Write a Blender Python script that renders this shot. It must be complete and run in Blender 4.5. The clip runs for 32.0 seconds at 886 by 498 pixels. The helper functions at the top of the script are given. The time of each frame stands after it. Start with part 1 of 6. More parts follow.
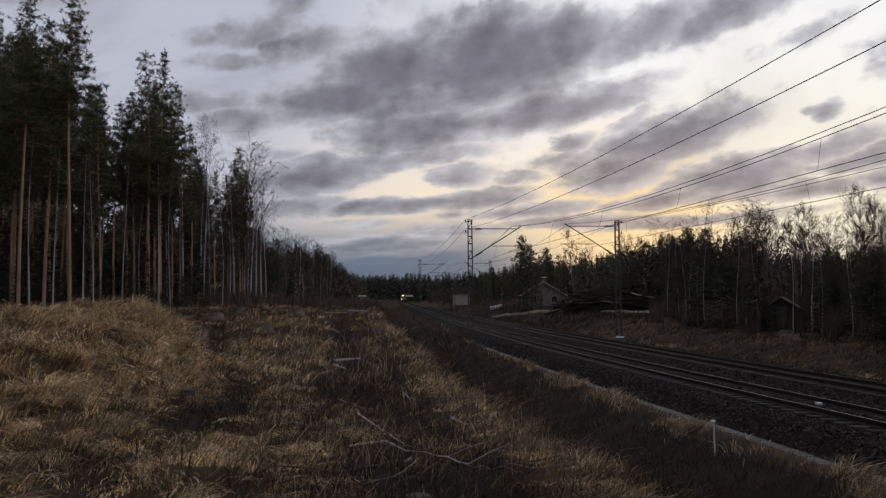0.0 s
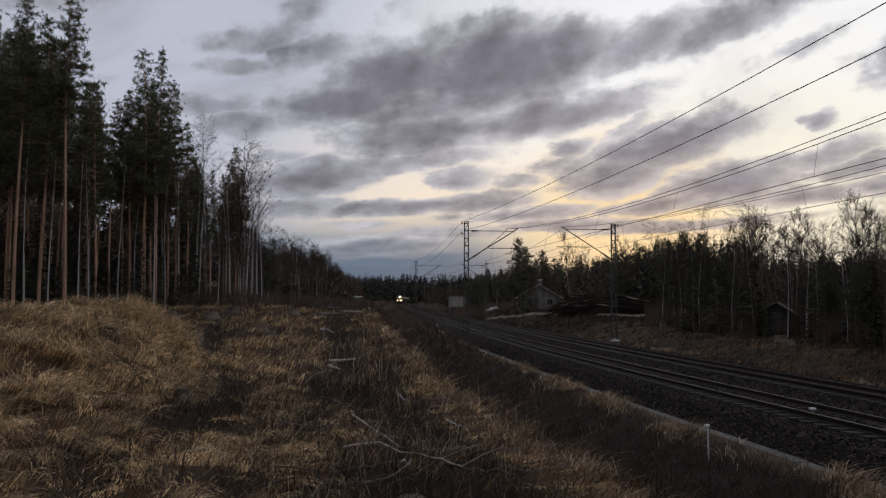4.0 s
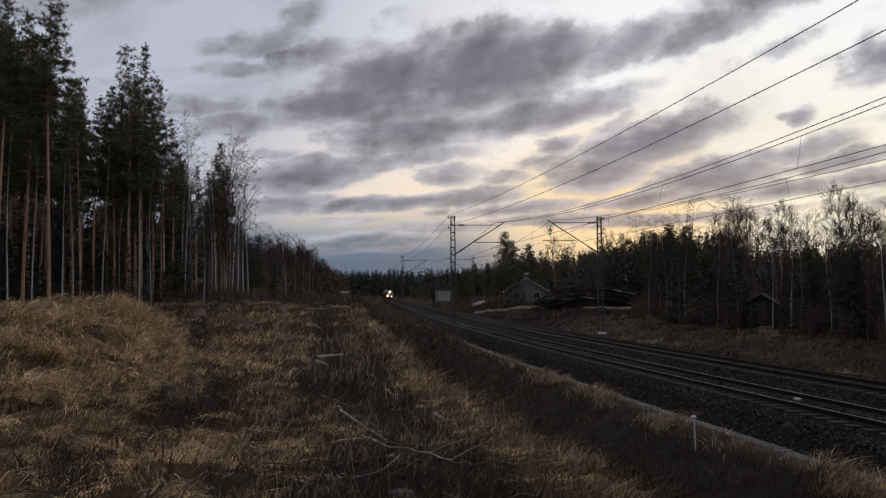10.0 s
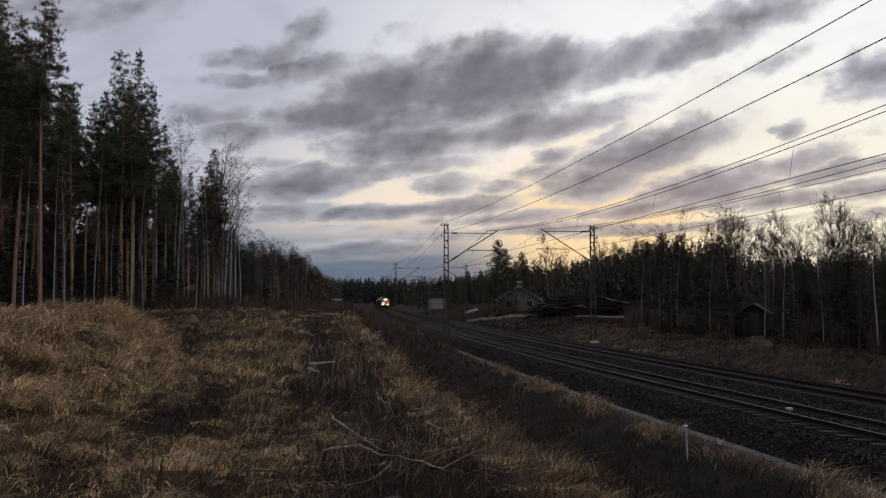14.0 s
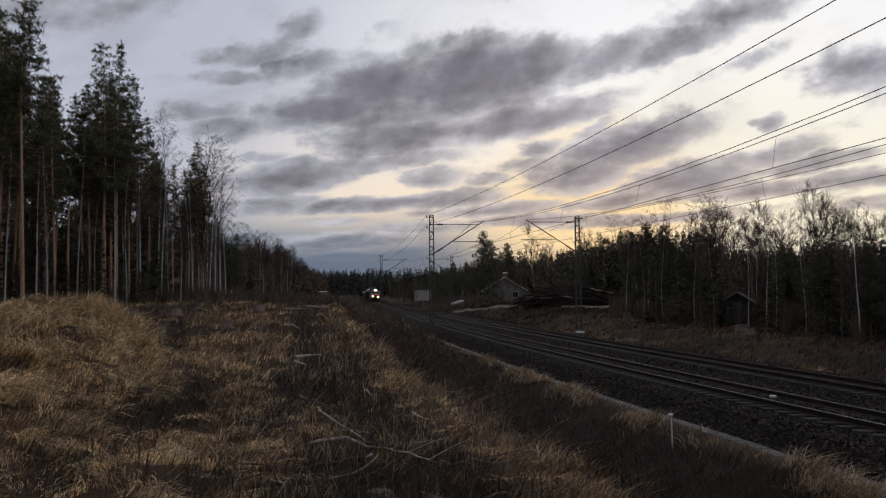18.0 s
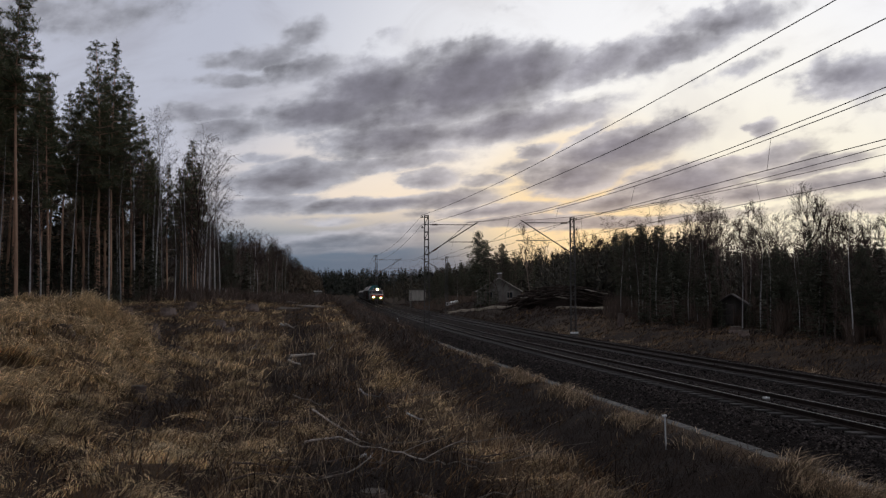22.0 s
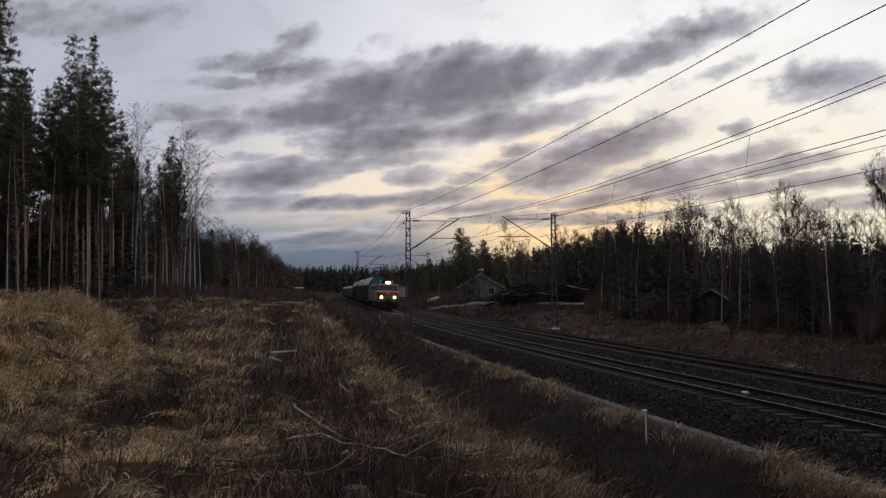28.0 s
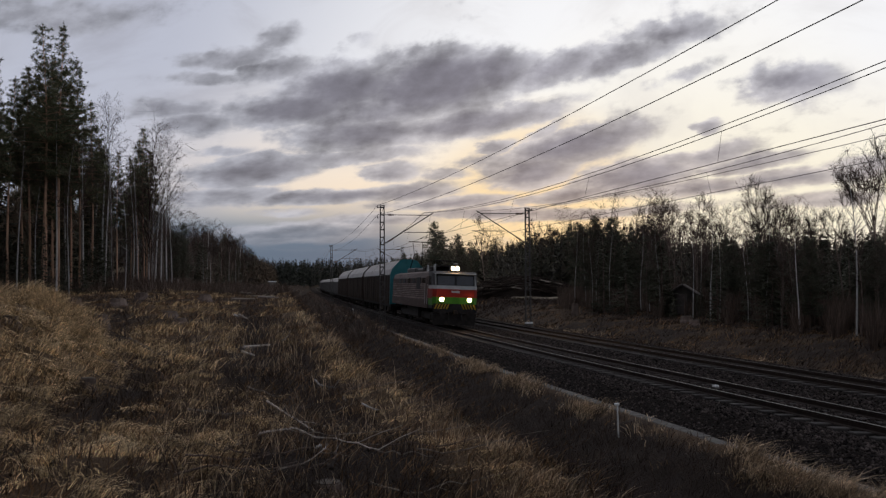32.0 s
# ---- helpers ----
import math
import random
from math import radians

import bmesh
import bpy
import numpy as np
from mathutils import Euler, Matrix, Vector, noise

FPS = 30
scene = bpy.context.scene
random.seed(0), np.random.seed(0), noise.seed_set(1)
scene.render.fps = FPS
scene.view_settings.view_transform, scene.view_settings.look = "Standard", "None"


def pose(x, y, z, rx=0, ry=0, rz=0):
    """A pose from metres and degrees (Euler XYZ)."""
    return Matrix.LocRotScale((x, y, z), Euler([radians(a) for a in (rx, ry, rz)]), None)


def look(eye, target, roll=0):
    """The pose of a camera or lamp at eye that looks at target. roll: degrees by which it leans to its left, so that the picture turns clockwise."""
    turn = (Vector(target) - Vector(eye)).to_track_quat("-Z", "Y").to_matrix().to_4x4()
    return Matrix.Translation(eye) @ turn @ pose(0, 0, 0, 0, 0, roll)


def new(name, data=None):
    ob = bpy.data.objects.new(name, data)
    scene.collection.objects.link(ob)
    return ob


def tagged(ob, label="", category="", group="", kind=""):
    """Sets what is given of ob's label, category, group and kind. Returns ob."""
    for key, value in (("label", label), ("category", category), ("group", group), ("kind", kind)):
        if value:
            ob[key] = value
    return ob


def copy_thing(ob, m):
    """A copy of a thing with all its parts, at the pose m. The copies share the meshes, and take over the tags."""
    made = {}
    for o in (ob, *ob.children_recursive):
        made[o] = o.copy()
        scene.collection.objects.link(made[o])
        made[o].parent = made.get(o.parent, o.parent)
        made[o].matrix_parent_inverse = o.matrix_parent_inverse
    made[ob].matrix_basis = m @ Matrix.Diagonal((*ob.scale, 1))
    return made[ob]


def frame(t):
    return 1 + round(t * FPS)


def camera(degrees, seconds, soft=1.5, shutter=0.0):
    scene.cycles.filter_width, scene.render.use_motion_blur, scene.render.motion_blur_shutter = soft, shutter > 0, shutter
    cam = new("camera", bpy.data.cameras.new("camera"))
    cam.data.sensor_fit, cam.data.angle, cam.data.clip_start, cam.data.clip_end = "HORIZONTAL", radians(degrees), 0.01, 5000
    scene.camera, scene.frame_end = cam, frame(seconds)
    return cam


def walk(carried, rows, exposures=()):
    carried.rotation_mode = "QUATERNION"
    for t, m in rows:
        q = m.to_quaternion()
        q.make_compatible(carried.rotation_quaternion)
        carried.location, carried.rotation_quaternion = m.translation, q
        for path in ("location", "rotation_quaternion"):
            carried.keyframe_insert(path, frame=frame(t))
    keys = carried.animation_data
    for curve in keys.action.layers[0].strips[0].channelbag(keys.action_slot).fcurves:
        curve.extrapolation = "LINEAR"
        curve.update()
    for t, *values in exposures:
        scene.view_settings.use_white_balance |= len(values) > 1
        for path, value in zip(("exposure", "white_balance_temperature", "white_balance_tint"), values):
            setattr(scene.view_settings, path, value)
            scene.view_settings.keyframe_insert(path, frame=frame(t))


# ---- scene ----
cam = camera(55.6, 32.0, soft=1.3)
EYE = Vector((0.0, 0.0, 3.05))
# seconds, heading to the right, tilt up, lean, in degrees
TURNS = [
    (0, -0.000, 3.287, -0.50), (0.5, -0.059, 3.443, -0.52), (1, -0.027, 3.549, -0.60), (1.5, 0.241, 3.576, -0.52),
    (2, 0.045, 3.730, -0.47), (2.5, 0.100, 3.666, -0.28), (3, 0.447, 3.660, -0.17), (3.5, 0.411, 3.548, -0.03),
    (5.5, -0.090, 3.124, 0.38), (6, -0.061, 3.120, 0.35), (6.5, 0.194, 3.090, 0.29), (7, 0.194, 3.090, 0.29),
    (7.5, 0.214, 3.088, 0.17), (8, 0.342, 3.055, -0.11), (8.5, 0.621, 3.023, -0.37), (9, 0.819, 3.012, -0.50),
    (9.5, 0.944, 3.046, -0.51), (10, 1.171, 3.015, -0.44), (10.5, 1.266, 3.110, -0.33), (11, 1.208, 3.262, -0.29),
    (11.5, 1.172, 3.366, -0.27), (12, 1.206, 3.563, -0.18), (12.5, 1.204, 3.721, -0.27), (13, 1.203, 3.672, -0.13),
    (13.5, 1.326, 3.492, -0.10), (14, 1.638, 3.550, -0.12), (14.5, 2.102, 3.590, -0.31), (16.5, 2.066, 3.323, -0.67),
    (17, 2.188, 3.030, -0.55), (17.5, 2.443, 2.923, -0.55), (18, 2.628, 2.962, -0.58), (18.5, 2.852, 2.955, -0.66),
    (19, 2.750, 2.862, -0.61), (19.5, 2.552, 2.734, -0.51), (20, 2.650, 2.766, -0.43), (20.5, 2.898, 2.964, -0.37),
    (21, 3.053, 3.098, -0.34), (21.5, 2.987, 3.033, -0.35), (22, 2.975, 2.971, -0.30), (22.5, 2.974, 2.950, -0.27),
    (23, 3.024, 2.962, -0.21), (23.5, 3.141, 3.020, -0.24), (24, 3.142, 3.135, -0.24), (24.5, 3.010, 3.258, -0.28),
    (25, 2.862, 3.307, -0.26), (25.5, 3.033, 3.217, -0.16), (27.5, 3.959, 2.831, -0.39), (28, 4.232, 2.706, -0.44),
    (28.5, 4.745, 2.608, -0.30), (29, 4.827, 2.632, -0.29), (29.5, 4.862, 2.776, -0.34), (30, 5.160, 2.892, -0.40),
    (30.5, 5.558, 2.951, -0.42), (31, 5.713, 2.808, -0.41), (31.5, 5.795, 2.531, -0.39), (32, 5.991, 2.299, -0.32),
]


def aim(az, el, roll):
    a, e = radians(az), radians(el)
    return look(EYE, EYE + Vector((math.sin(a) * math.cos(e), math.cos(a) * math.cos(e), math.sin(e))) * 10, roll)


walk(cam, [(t, aim(a, e, r)) for t, a, e, r in TURNS])

# ------------------------------------------------------------------ world, sun
GLOW_AZ, GLOW_EL = 15.0, 2.5
world = bpy.data.worlds.new("world")
scene.world = world
world.use_nodes = True
wn = world.node_tree.nodes
sky = wn.new("ShaderNodeTexSky")
sky.sky_type = "NISHITA"
sky.sun_disc = False
sky.sun_elevation = radians(GLOW_EL)
sky.sun_rotation = radians(GLOW_AZ)
wn["Background"].inputs["Strength"].default_value = 0.05
world.node_tree.links.new(sky.outputs["Color"], wn["Background"].inputs["Color"])
sun_data = bpy.data.lights.new("sun", "SUN")
sun_data.energy, sun_data.angle, sun_data.color = 0.6, radians(12), (1.0, 0.82, 0.62)
sun = new("sun", sun_data)
sun.matrix_world = look((0, 0, 50), Vector((0, 0, 50)) - 10 * Vector((math.sin(radians(GLOW_AZ)), math.cos(radians(GLOW_AZ)), math.tan(radians(GLOW_EL)))))


# ------------------------------------------------------------------ node helpers
class Nodes:
    """Short hands for building a node tree."""

    def __init__(self, name):
        self.mat = bpy.data.materials.new(name)
        self.mat.use_nodes = True
        self.tree = self.mat.node_tree
        self.tree.nodes.clear()
        self.out = self.tree.nodes.new("ShaderNodeOutputMaterial")

    def add(self, kind):
        return self.tree.nodes.new(kind)

    def put(self, value, socket):
        if isinstance(value, bpy.types.NodeSocket):
            self.tree.links.new(value, socket)
        elif isinstance(value, (tuple, list)) and len(value) == 3 and socket.type == "RGBA":
            socket.default_value = (*value, 1)
        else:
            socket.default_value = value

    def math(self, op, a, b=0.0, c=None, clamp=False):
        n = self.add("ShaderNodeMath")
        n.operation, n.use_clamp = op, clamp
        self.put(a, n.inputs[0])
        self.put(b, n.inputs[1])
        if c is not None:
            self.put(c, n.inputs[2])
        return n.outputs[0]

    def vec(self, op, a, b=(0, 0, 0)):
        n = self.add("ShaderNodeVectorMath")
        n.operation = op
        self.put(a, n.inputs[0])
        if op == "SCALE":
            self.put(b, n.inputs["Scale"])
        else:
            self.put(b, n.inputs[1])
        return n.outputs["Value"] if op in ("DOT_PRODUCT", "LENGTH", "DISTANCE") else n.outputs["Vector"]

    def mix(self, f, a, b):
        n = self.add("ShaderNodeMix")
        n.data_type = "RGBA"
        self.put(f, n.inputs["Factor"])
        self.put(a, n.inputs[6])
        self.put(b, n.inputs[7])
        return n.outputs[2]

    def noise(self, vector, scale, detail=4.0, rough=0.55, distort=0.0):
        n = self.add("ShaderNodeTexNoise")
        if vector is not None:
            self.put(vector, n.inputs["Vector"])
        n.inputs["Scale"].default_value = scale
        n.inputs["Detail"].default_value = detail
        n.inputs["Roughness"].default_value = rough
        n.inputs["Distortion"].default_value = distort
        return n.outputs["Fac"], n.outputs["Color"]

    def step(self, value, lo, hi):
        n = self.add("ShaderNodeMapRange")
        n.interpolation_type = "SMOOTHSTEP"
        self.put(value, n.inputs["Value"])
        n.inputs["From Min"].default_value = lo
        n.inputs["From Max"].default_value = hi
        return n.outputs["Result"]


def surface(name, c1, c2, scale=3.0, rough=0.8, bump=0.3, fine=40.0, metal=0.0, spread=0.0, island=False, c3=None, stretch=None, coat=0.0, depth=0.01, spec=0.15):
    """A weathered surface: two colours mixed by a coarse noise, a fine grain and relief, a third colour in patches."""
    k = Nodes(name)
    co = k.add("ShaderNodeTexCoord").outputs["Object"]
    if stretch:
        co = k.vec("MULTIPLY", co, stretch)
    big, _ = k.noise(co, scale, 5, 0.6)
    small, _ = k.noise(co, fine, 3, 0.6)
    f = k.math("ADD", k.math("MULTIPLY", k.step(big, 0.32, 0.68), 0.7), k.math("MULTIPLY", small, 0.35), clamp=True)
    col = k.mix(f, c1, c2)
    if c3:
        p, _ = k.noise(co, scale * 0.37, 4, 0.6)
        col = k.mix(k.step(p, 0.55, 0.7), col, c3)
    if spread:
        if island:
            r = k.add("ShaderNodeNewGeometry").outputs["Random Per Island"]
        else:
            r = k.add("ShaderNodeObjectInfo").outputs["Random"]
        v = k.math("MULTIPLY_ADD", r, 2 * spread, 1 - spread)
        col = k.vec("SCALE", col, v)
    b = k.add("ShaderNodeBsdfPrincipled")
    k.put(col, b.inputs["Base Color"])
    k.put(k.math("MULTIPLY_ADD", small, 0.25, rough - 0.12, clamp=True), b.inputs["Roughness"])
    b.inputs["Metallic"].default_value = metal
    b.inputs["Specular IOR Level"].default_value = spec
    b.inputs["Coat Weight"].default_value = coat
    if bump:
        bn = k.add("ShaderNodeBump")
        bn.inputs["Strength"].default_value = bump
        bn.inputs["Distance"].default_value = depth
        k.put(k.math("MULTIPLY_ADD", big, 0.5, small), bn.inputs["Height"])
        k.put(bn.outputs["Normal"], b.inputs["Normal"])
    k.put(b.outputs["BSDF"], k.out.inputs["Surface"])
    return k.mat


def glowing(name, colour, strength):
    k = Nodes(name)
    e = k.add("ShaderNodeEmission")
    k.put(colour, e.inputs["Color"])
    e.inputs["Strength"].default_value = strength
    k.put(e.outputs[0], k.out.inputs["Surface"])
    return k.mat


def leafy(name, c1, c2, spread=0.35, rough=0.75, through_light=0.25, clumped=0.15):
    """Thin plant matter, each blade or needle of its own shade."""
    k = Nodes(name)
    g = k.add("ShaderNodeNewGeometry")
    big, _ = k.noise(g.outputs["Position"], 0.35, 3, 0.6)
    mid, _ = k.noise(g.outputs["Position"], 3.2, 2, 0.5)
    pick = k.math("POWER", g.outputs["Random Per Island"], 2.0)
    col = k.mix(k.math("MULTIPLY_ADD", pick, 0.8, k.math("MULTIPLY", k.step(big, 0.3, 0.7), 0.3), clamp=True), c1, c2)
    v = k.math("MULTIPLY_ADD", g.outputs["Random Per Island"], 2 * spread, 1 - spread)
    v = k.math("MULTIPLY", v, k.math("MULTIPLY_ADD", k.step(mid, 0.3, 0.7), 2 * clumped, 1 - clumped))
    col = k.vec("SCALE", col, v)
    b = k.add("ShaderNodeBsdfPrincipled")
    k.put(col, b.inputs["Base Color"])
    b.inputs["Roughness"].default_value = rough
    b.inputs["Specular IOR Level"].default_value = 0.25
    t = k.add("ShaderNodeBsdfTranslucent")
    k.put(col, t.inputs["Color"])
    m = k.add("ShaderNodeMixShader")
    m.inputs[0].default_value = through_light
    k.put(b.outputs[0], m.inputs[1])
    k.put(t.outputs[0], m.inputs[2])
    k.put(m.outputs[0], k.out.inputs["Surface"])
    return k.mat


# ------------------------------------------------------------------ sky of clouds, a deck that drifts away
DECK = 60.0
DECK_UNIT = (DECK - EYE.z) / 147.0
# heading, height, half width, half height, slant of the clouds, in degrees, and how thick each is
HIGH_CLOUDS = [
    (-7.4, 13.3, 4.4, 1.26, 7, 1.10), (-3.9, 15.4, 4.8, 1.96, 10, 1.10), (3.3, 15.8, 5.2, 2.50, 10, 1.20), (7.7, 17.0, 3.8, 1.89, 8, 1.00),
    (12.6, 17.0, 4.6, 1.25, 12, 0.90), (18.4, 17.8, 4.6, 1.0, 14, 0.74), (22.9, 20.0, 3.8, 1.06, 3, 0.65), (1.3, 13.8, 7.4, 1.37, 8, 0.90),
    (-13.2, 17.4, 3.2, 0.8, 9, 0.62), (-9.8, 16.6, 2.6, 0.9, 19, 0.66), (-10.0, 19.3, 1.9, 0.9, 35, 0.34), (-14.5, 15.4, 2.6, 0.5, 4, 0.46),
    (-3.8, 19.4, 1.7, 0.77, 33, 0.35), (-25.5, 19.5, 5.3, 1.14, 9, 0.50), (31.0, 14.4, 2.9, 1.21, -3, 0.95), (24.0, 16.1, 2.6, 0.64, 16, 0.40),
]
MIDDLE_CLOUDS = [
    (-1.6, 11.3, 5.1, 1.10, 4, 0.95), (7.4, 12.5, 5.7, 1.10, 11, 0.95), (-16.0, 12.8, 2.8, 0.61, 4, 0.70), (-13.7, 11.7, 2.3, 0.73, 3, 0.65),
    (-8.9, 8.2, 4.2, 0.98, 10, 0.90), (-11.6, 9.6, 1.9, 0.37, 2, 0.55), (-3.1, 9.4, 5.2, 0.63, 6, 0.75), (0.9, 8.3, 2.0, 0.67, -0, 0.80),
    (14.8, 10.3, 5.0, 1.15, 13, 1.00), (11.7, 8.2, 2.7, 1.07, 9, 0.95), (8.9, 10.3, 1.2, 0.54, 9, 0.75), (11.9, 11.2, 2.0, 0.50, 28, 0.55),
    (19.3, 7.7, 3.7, 1.03, 6, 0.90), (24.7, 11.3, 0.9, 0.51, 6, 0.80), (24.7, 9.0, 2.6, 0.69, 13, 0.75), (22.2, 8.7, 2.1, 0.51, 8, 0.70),
]
LOW_CLOUDS = [
    (-2.6, 6.3, 5.1, 0.45, 4, 0.90), (2.6, 6.7, 3.0, 0.53, 3, 0.80), (4.9, 8.0, 2.2, 0.33, -1, 0.45), (-10.4, 6.2, 3.2, 0.64, 4, 0.70),
    (14.8, 6.3, 3.6, 0.48, 7, 0.70), (27.4, 8.3, 3.2, 0.49, 9, 0.70), (29.7, 7.1, 3.2, 0.58, 3, 0.75), (24.0, 6.6, 3.3, 0.46, 3, 0.65),
    (-4.3, 3.6, 4.7, 0.64, 2, 0.75), (-6.0, 5.0, 2.3, 0.32, 1, 0.55), (0.4, 4.5, 3.7, 0.44, 2, 0.70), (5.8, 5.9, 3.8, 0.42, 3, 0.80),
    (8.8, 5.1, 3.6, 0.40, 1, 0.75), (31.2, 5.3, 3.3, 0.43, 2, 0.60), (15.8, 4.9, 6.0, 0.36, 2, 0.64), (34.2, 7.5, 3.5, 0.70, 5, 0.70),
]


def cloud_material():
    k = Nodes("cloud_sky")
    geo = k.add("ShaderNodeNewGeometry")
    ray = k.vec("NORMALIZE", k.vec("SUBTRACT", geo.outputs["Position"], tuple(EYE)))
    sep = k.add("ShaderNodeSeparateXYZ")
    k.put(ray, sep.inputs[0])
    up = sep.outputs["Z"]
    ga, ge = radians(22.0), radians(3.0)
    toward = k.vec("DOT_PRODUCT", ray, (math.sin(ga) * math.cos(ge), math.cos(ga) * math.cos(ge), math.sin(ge)))
    near_glow = k.step(toward, 0.80, 0.985)
    hot = k.step(toward, 0.955, 1.0)
    low = k.math("SUBTRACT", 1.0, k.step(up, 0.06, 0.26))
    # the open sky between the clouds
    clear = k.mix(near_glow, (0.52, 0.545, 0.65), (1.0, 1.0, 1.02))
    clear = k.mix(k.math("MULTIPLY", low, k.step(toward, 0.76, 0.95)), clear, k.mix(k.step(toward, 0.93, 0.985), (1.0, 0.80, 0.58), (1.0, 0.91, 0.72)))
    clear = k.mix(k.math("MULTIPLY", hot, 0.5), clear, (1.0, 0.93, 0.74))
    sa, se = radians(12.5), radians(3.6)
    sunset = k.step(k.vec("DOT_PRODUCT", ray, (math.sin(sa) * math.cos(se), math.cos(sa) * math.cos(se), math.sin(se))), 0.986, 0.9995)
    clear = k.mix(k.math("MULTIPLY", sunset, 0.8), clear, (1.0, 0.71, 0.36))
    flat = k.math("SUBTRACT", 1.0, k.step(up, 0.045, 0.12))
    side = k.math("SUBTRACT", 1.0, k.step(toward, 0.925, 0.978))
    clear = k.mix(k.math("MULTIPLY", flat, side), clear, (0.17, 0.24, 0.33))
    # the clouds, in heading and height seen from under the middle of the deck
    co = k.vec("SCALE", k.add("ShaderNodeTexCoord").outputs["Object"], 1.0 / DECK_UNIT)
    flat_co = k.add("ShaderNodeSeparateXYZ")
    k.put(co, flat_co.inputs[0])
    cx, cy = flat_co.outputs["X"], flat_co.outputs["Y"]
    dist = k.math("SQRT", k.math("ADD", k.math("MULTIPLY", cx, cx), k.math("MULTIPLY", cy, cy)))
    head = k.math("ARCTAN2", cx, cy)
    rise = k.math("ARCTAN2", 147.0, dist)

    def join(a, b):
        n = k.add("ShaderNodeCombineXYZ")
        k.put(a, n.inputs[0])
        k.put(b, n.inputs[1])
        return n.outputs[0]

    plane = join(head, k.math("SUBTRACT", k.math("MULTIPLY", k.math("POWER", rise, 0.42), 1.55), k.math("MULTIPLY", head, 0.16)))
    _, warp = k.noise(plane, 8.0, 4, 0.6)
    _, warp2 = k.noise(plane, 30.0, 4, 0.55)
    bend = k.vec("ADD", k.vec("SCALE", k.vec("SUBTRACT", warp, (0.5, 0.5, 0.5)), 0.050), k.vec("SCALE", k.vec("SUBTRACT", warp2, (0.5, 0.5, 0.5)), 0.030))
    bsep = k.add("ShaderNodeSeparateXYZ")
    k.put(bend, bsep.inputs[0])
    bh = k.math("ADD", head, bsep.outputs["X"])
    br = k.math("ADD", rise, k.math("MULTIPLY", bsep.outputs["Y"], k.math("MULTIPLY", rise, 2.6)))
    total = None
    for az, el, ha, he, slant, weight in HIGH_CLOUDS + MIDDLE_CLOUDS + LOW_CLOUDS:
        s, cs = math.sin(radians(slant)), math.cos(radians(slant))
        dx = k.math("SUBTRACT", bh, radians(az))
        dy = k.math("SUBTRACT", br, radians(el))
        u = k.math("MULTIPLY", k.math("ADD", k.math("MULTIPLY", dx, cs), k.math("MULTIPLY", dy, s)), 1 / radians(ha))
        v = k.math("MULTIPLY", k.math("SUBTRACT", k.math("MULTIPLY", dy, cs), k.math("MULTIPLY", dx, s)), 1 / radians(he))
        r2 = k.math("ADD", k.math("MULTIPLY", u, u), k.math("MULTIPLY", v, v))
        blob = k.math("POWER", 2.718, k.math("MULTIPLY", k.math("POWER", r2, 1.35), -0.50))
        blob = k.math("MULTIPLY", blob, weight)
        total = blob if total is None else k.math("MAXIMUM", total, blob)
    f1, _ = k.noise(plane, 8.0, 5, 0.52)
    f2, _ = k.noise(plane, 30.0, 5, 0.55)
    f5, _ = k.noise(k.vec("ADD", plane, (1.3, 0.4, 0.0)), 16.0, 6, 0.62, 0.4)
    rough = k.math("MULTIPLY", k.math("SUBTRACT", f1, 0.5), 0.70)
    rough = k.math("ADD", rough, k.math("MULTIPLY", k.math("SUBTRACT", f2, 0.5), 0.50))
    rough = k.math("ADD", rough, k.math("MULTIPLY", k.math("SUBTRACT", f5, 0.5), 0.40))
    calm = k.math("SUBTRACT", 1.0, k.math("MULTIPLY", k.step(total, 0.45, 1.0), 0.55))
    field = k.math("ADD", k.math("MULTIPLY", total, 0.86), k.math("MULTIPLY", rough, calm))
    field = k.math("ADD", field, k.math("MULTIPLY", k.math("SUBTRACT", 1.0, k.step(up, 0.05, 0.20)), 0.02))
    cover = k.step(field, 0.07, 0.41)
    thick = k.step(field, 0.24, 0.98)
    # a thin veil in wide patches
    veil, _ = k.noise(k.vec("ADD", plane, (3.1, 1.7, 0.0)), 6.0, 5, 0.6, 0.6)
    haze = k.mix(near_glow, (0.36, 0.36, 0.425), (0.66, 0.63, 0.63))
    clear = k.mix(k.math("MULTIPLY", k.step(veil, 0.46, 0.72), k.math("MULTIPLY_ADD", near_glow, -0.2, 0.5)), clear, haze)
    thin_col = k.mix(near_glow, (0.395, 0.405, 0.47), (0.55, 0.55, 0.60))
    thin_col = k.mix(k.math("MULTIPLY", low, k.step(toward, 0.88, 0.985)), thin_col, (0.57, 0.505, 0.47))
    thick_col = k.mix(near_glow, (0.160, 0.160, 0.195), (0.212, 0.207, 0.252))
    thick_col = k.mix(k.math("MULTIPLY", flat, side), thick_col, (0.13, 0.17, 0.23))
    cloud = k.mix(thick, thin_col, thick_col)
    # billows: paler where they face the sunset, darker beneath
    f3, _ = k.noise(k.vec("ADD", plane, (0.012, -0.014, 0.0)), 30.0, 5, 0.55)
    f4, _ = k.noise(k.vec("ADD", plane, (0.030, -0.036, 0.0)), 8.0, 5, 0.52)
    relief = k.math("ADD", k.math("MULTIPLY", k.math("SUBTRACT", f2, f3), 0.45), k.math("MULTIPLY", k.math("SUBTRACT", f1, f4), 1.3))
    cloud = k.vec("SCALE", cloud, k.math("ADD", 1.0, k.math("MULTIPLY", relief, -1.0)))
    col = k.mix(cover, clear, cloud)
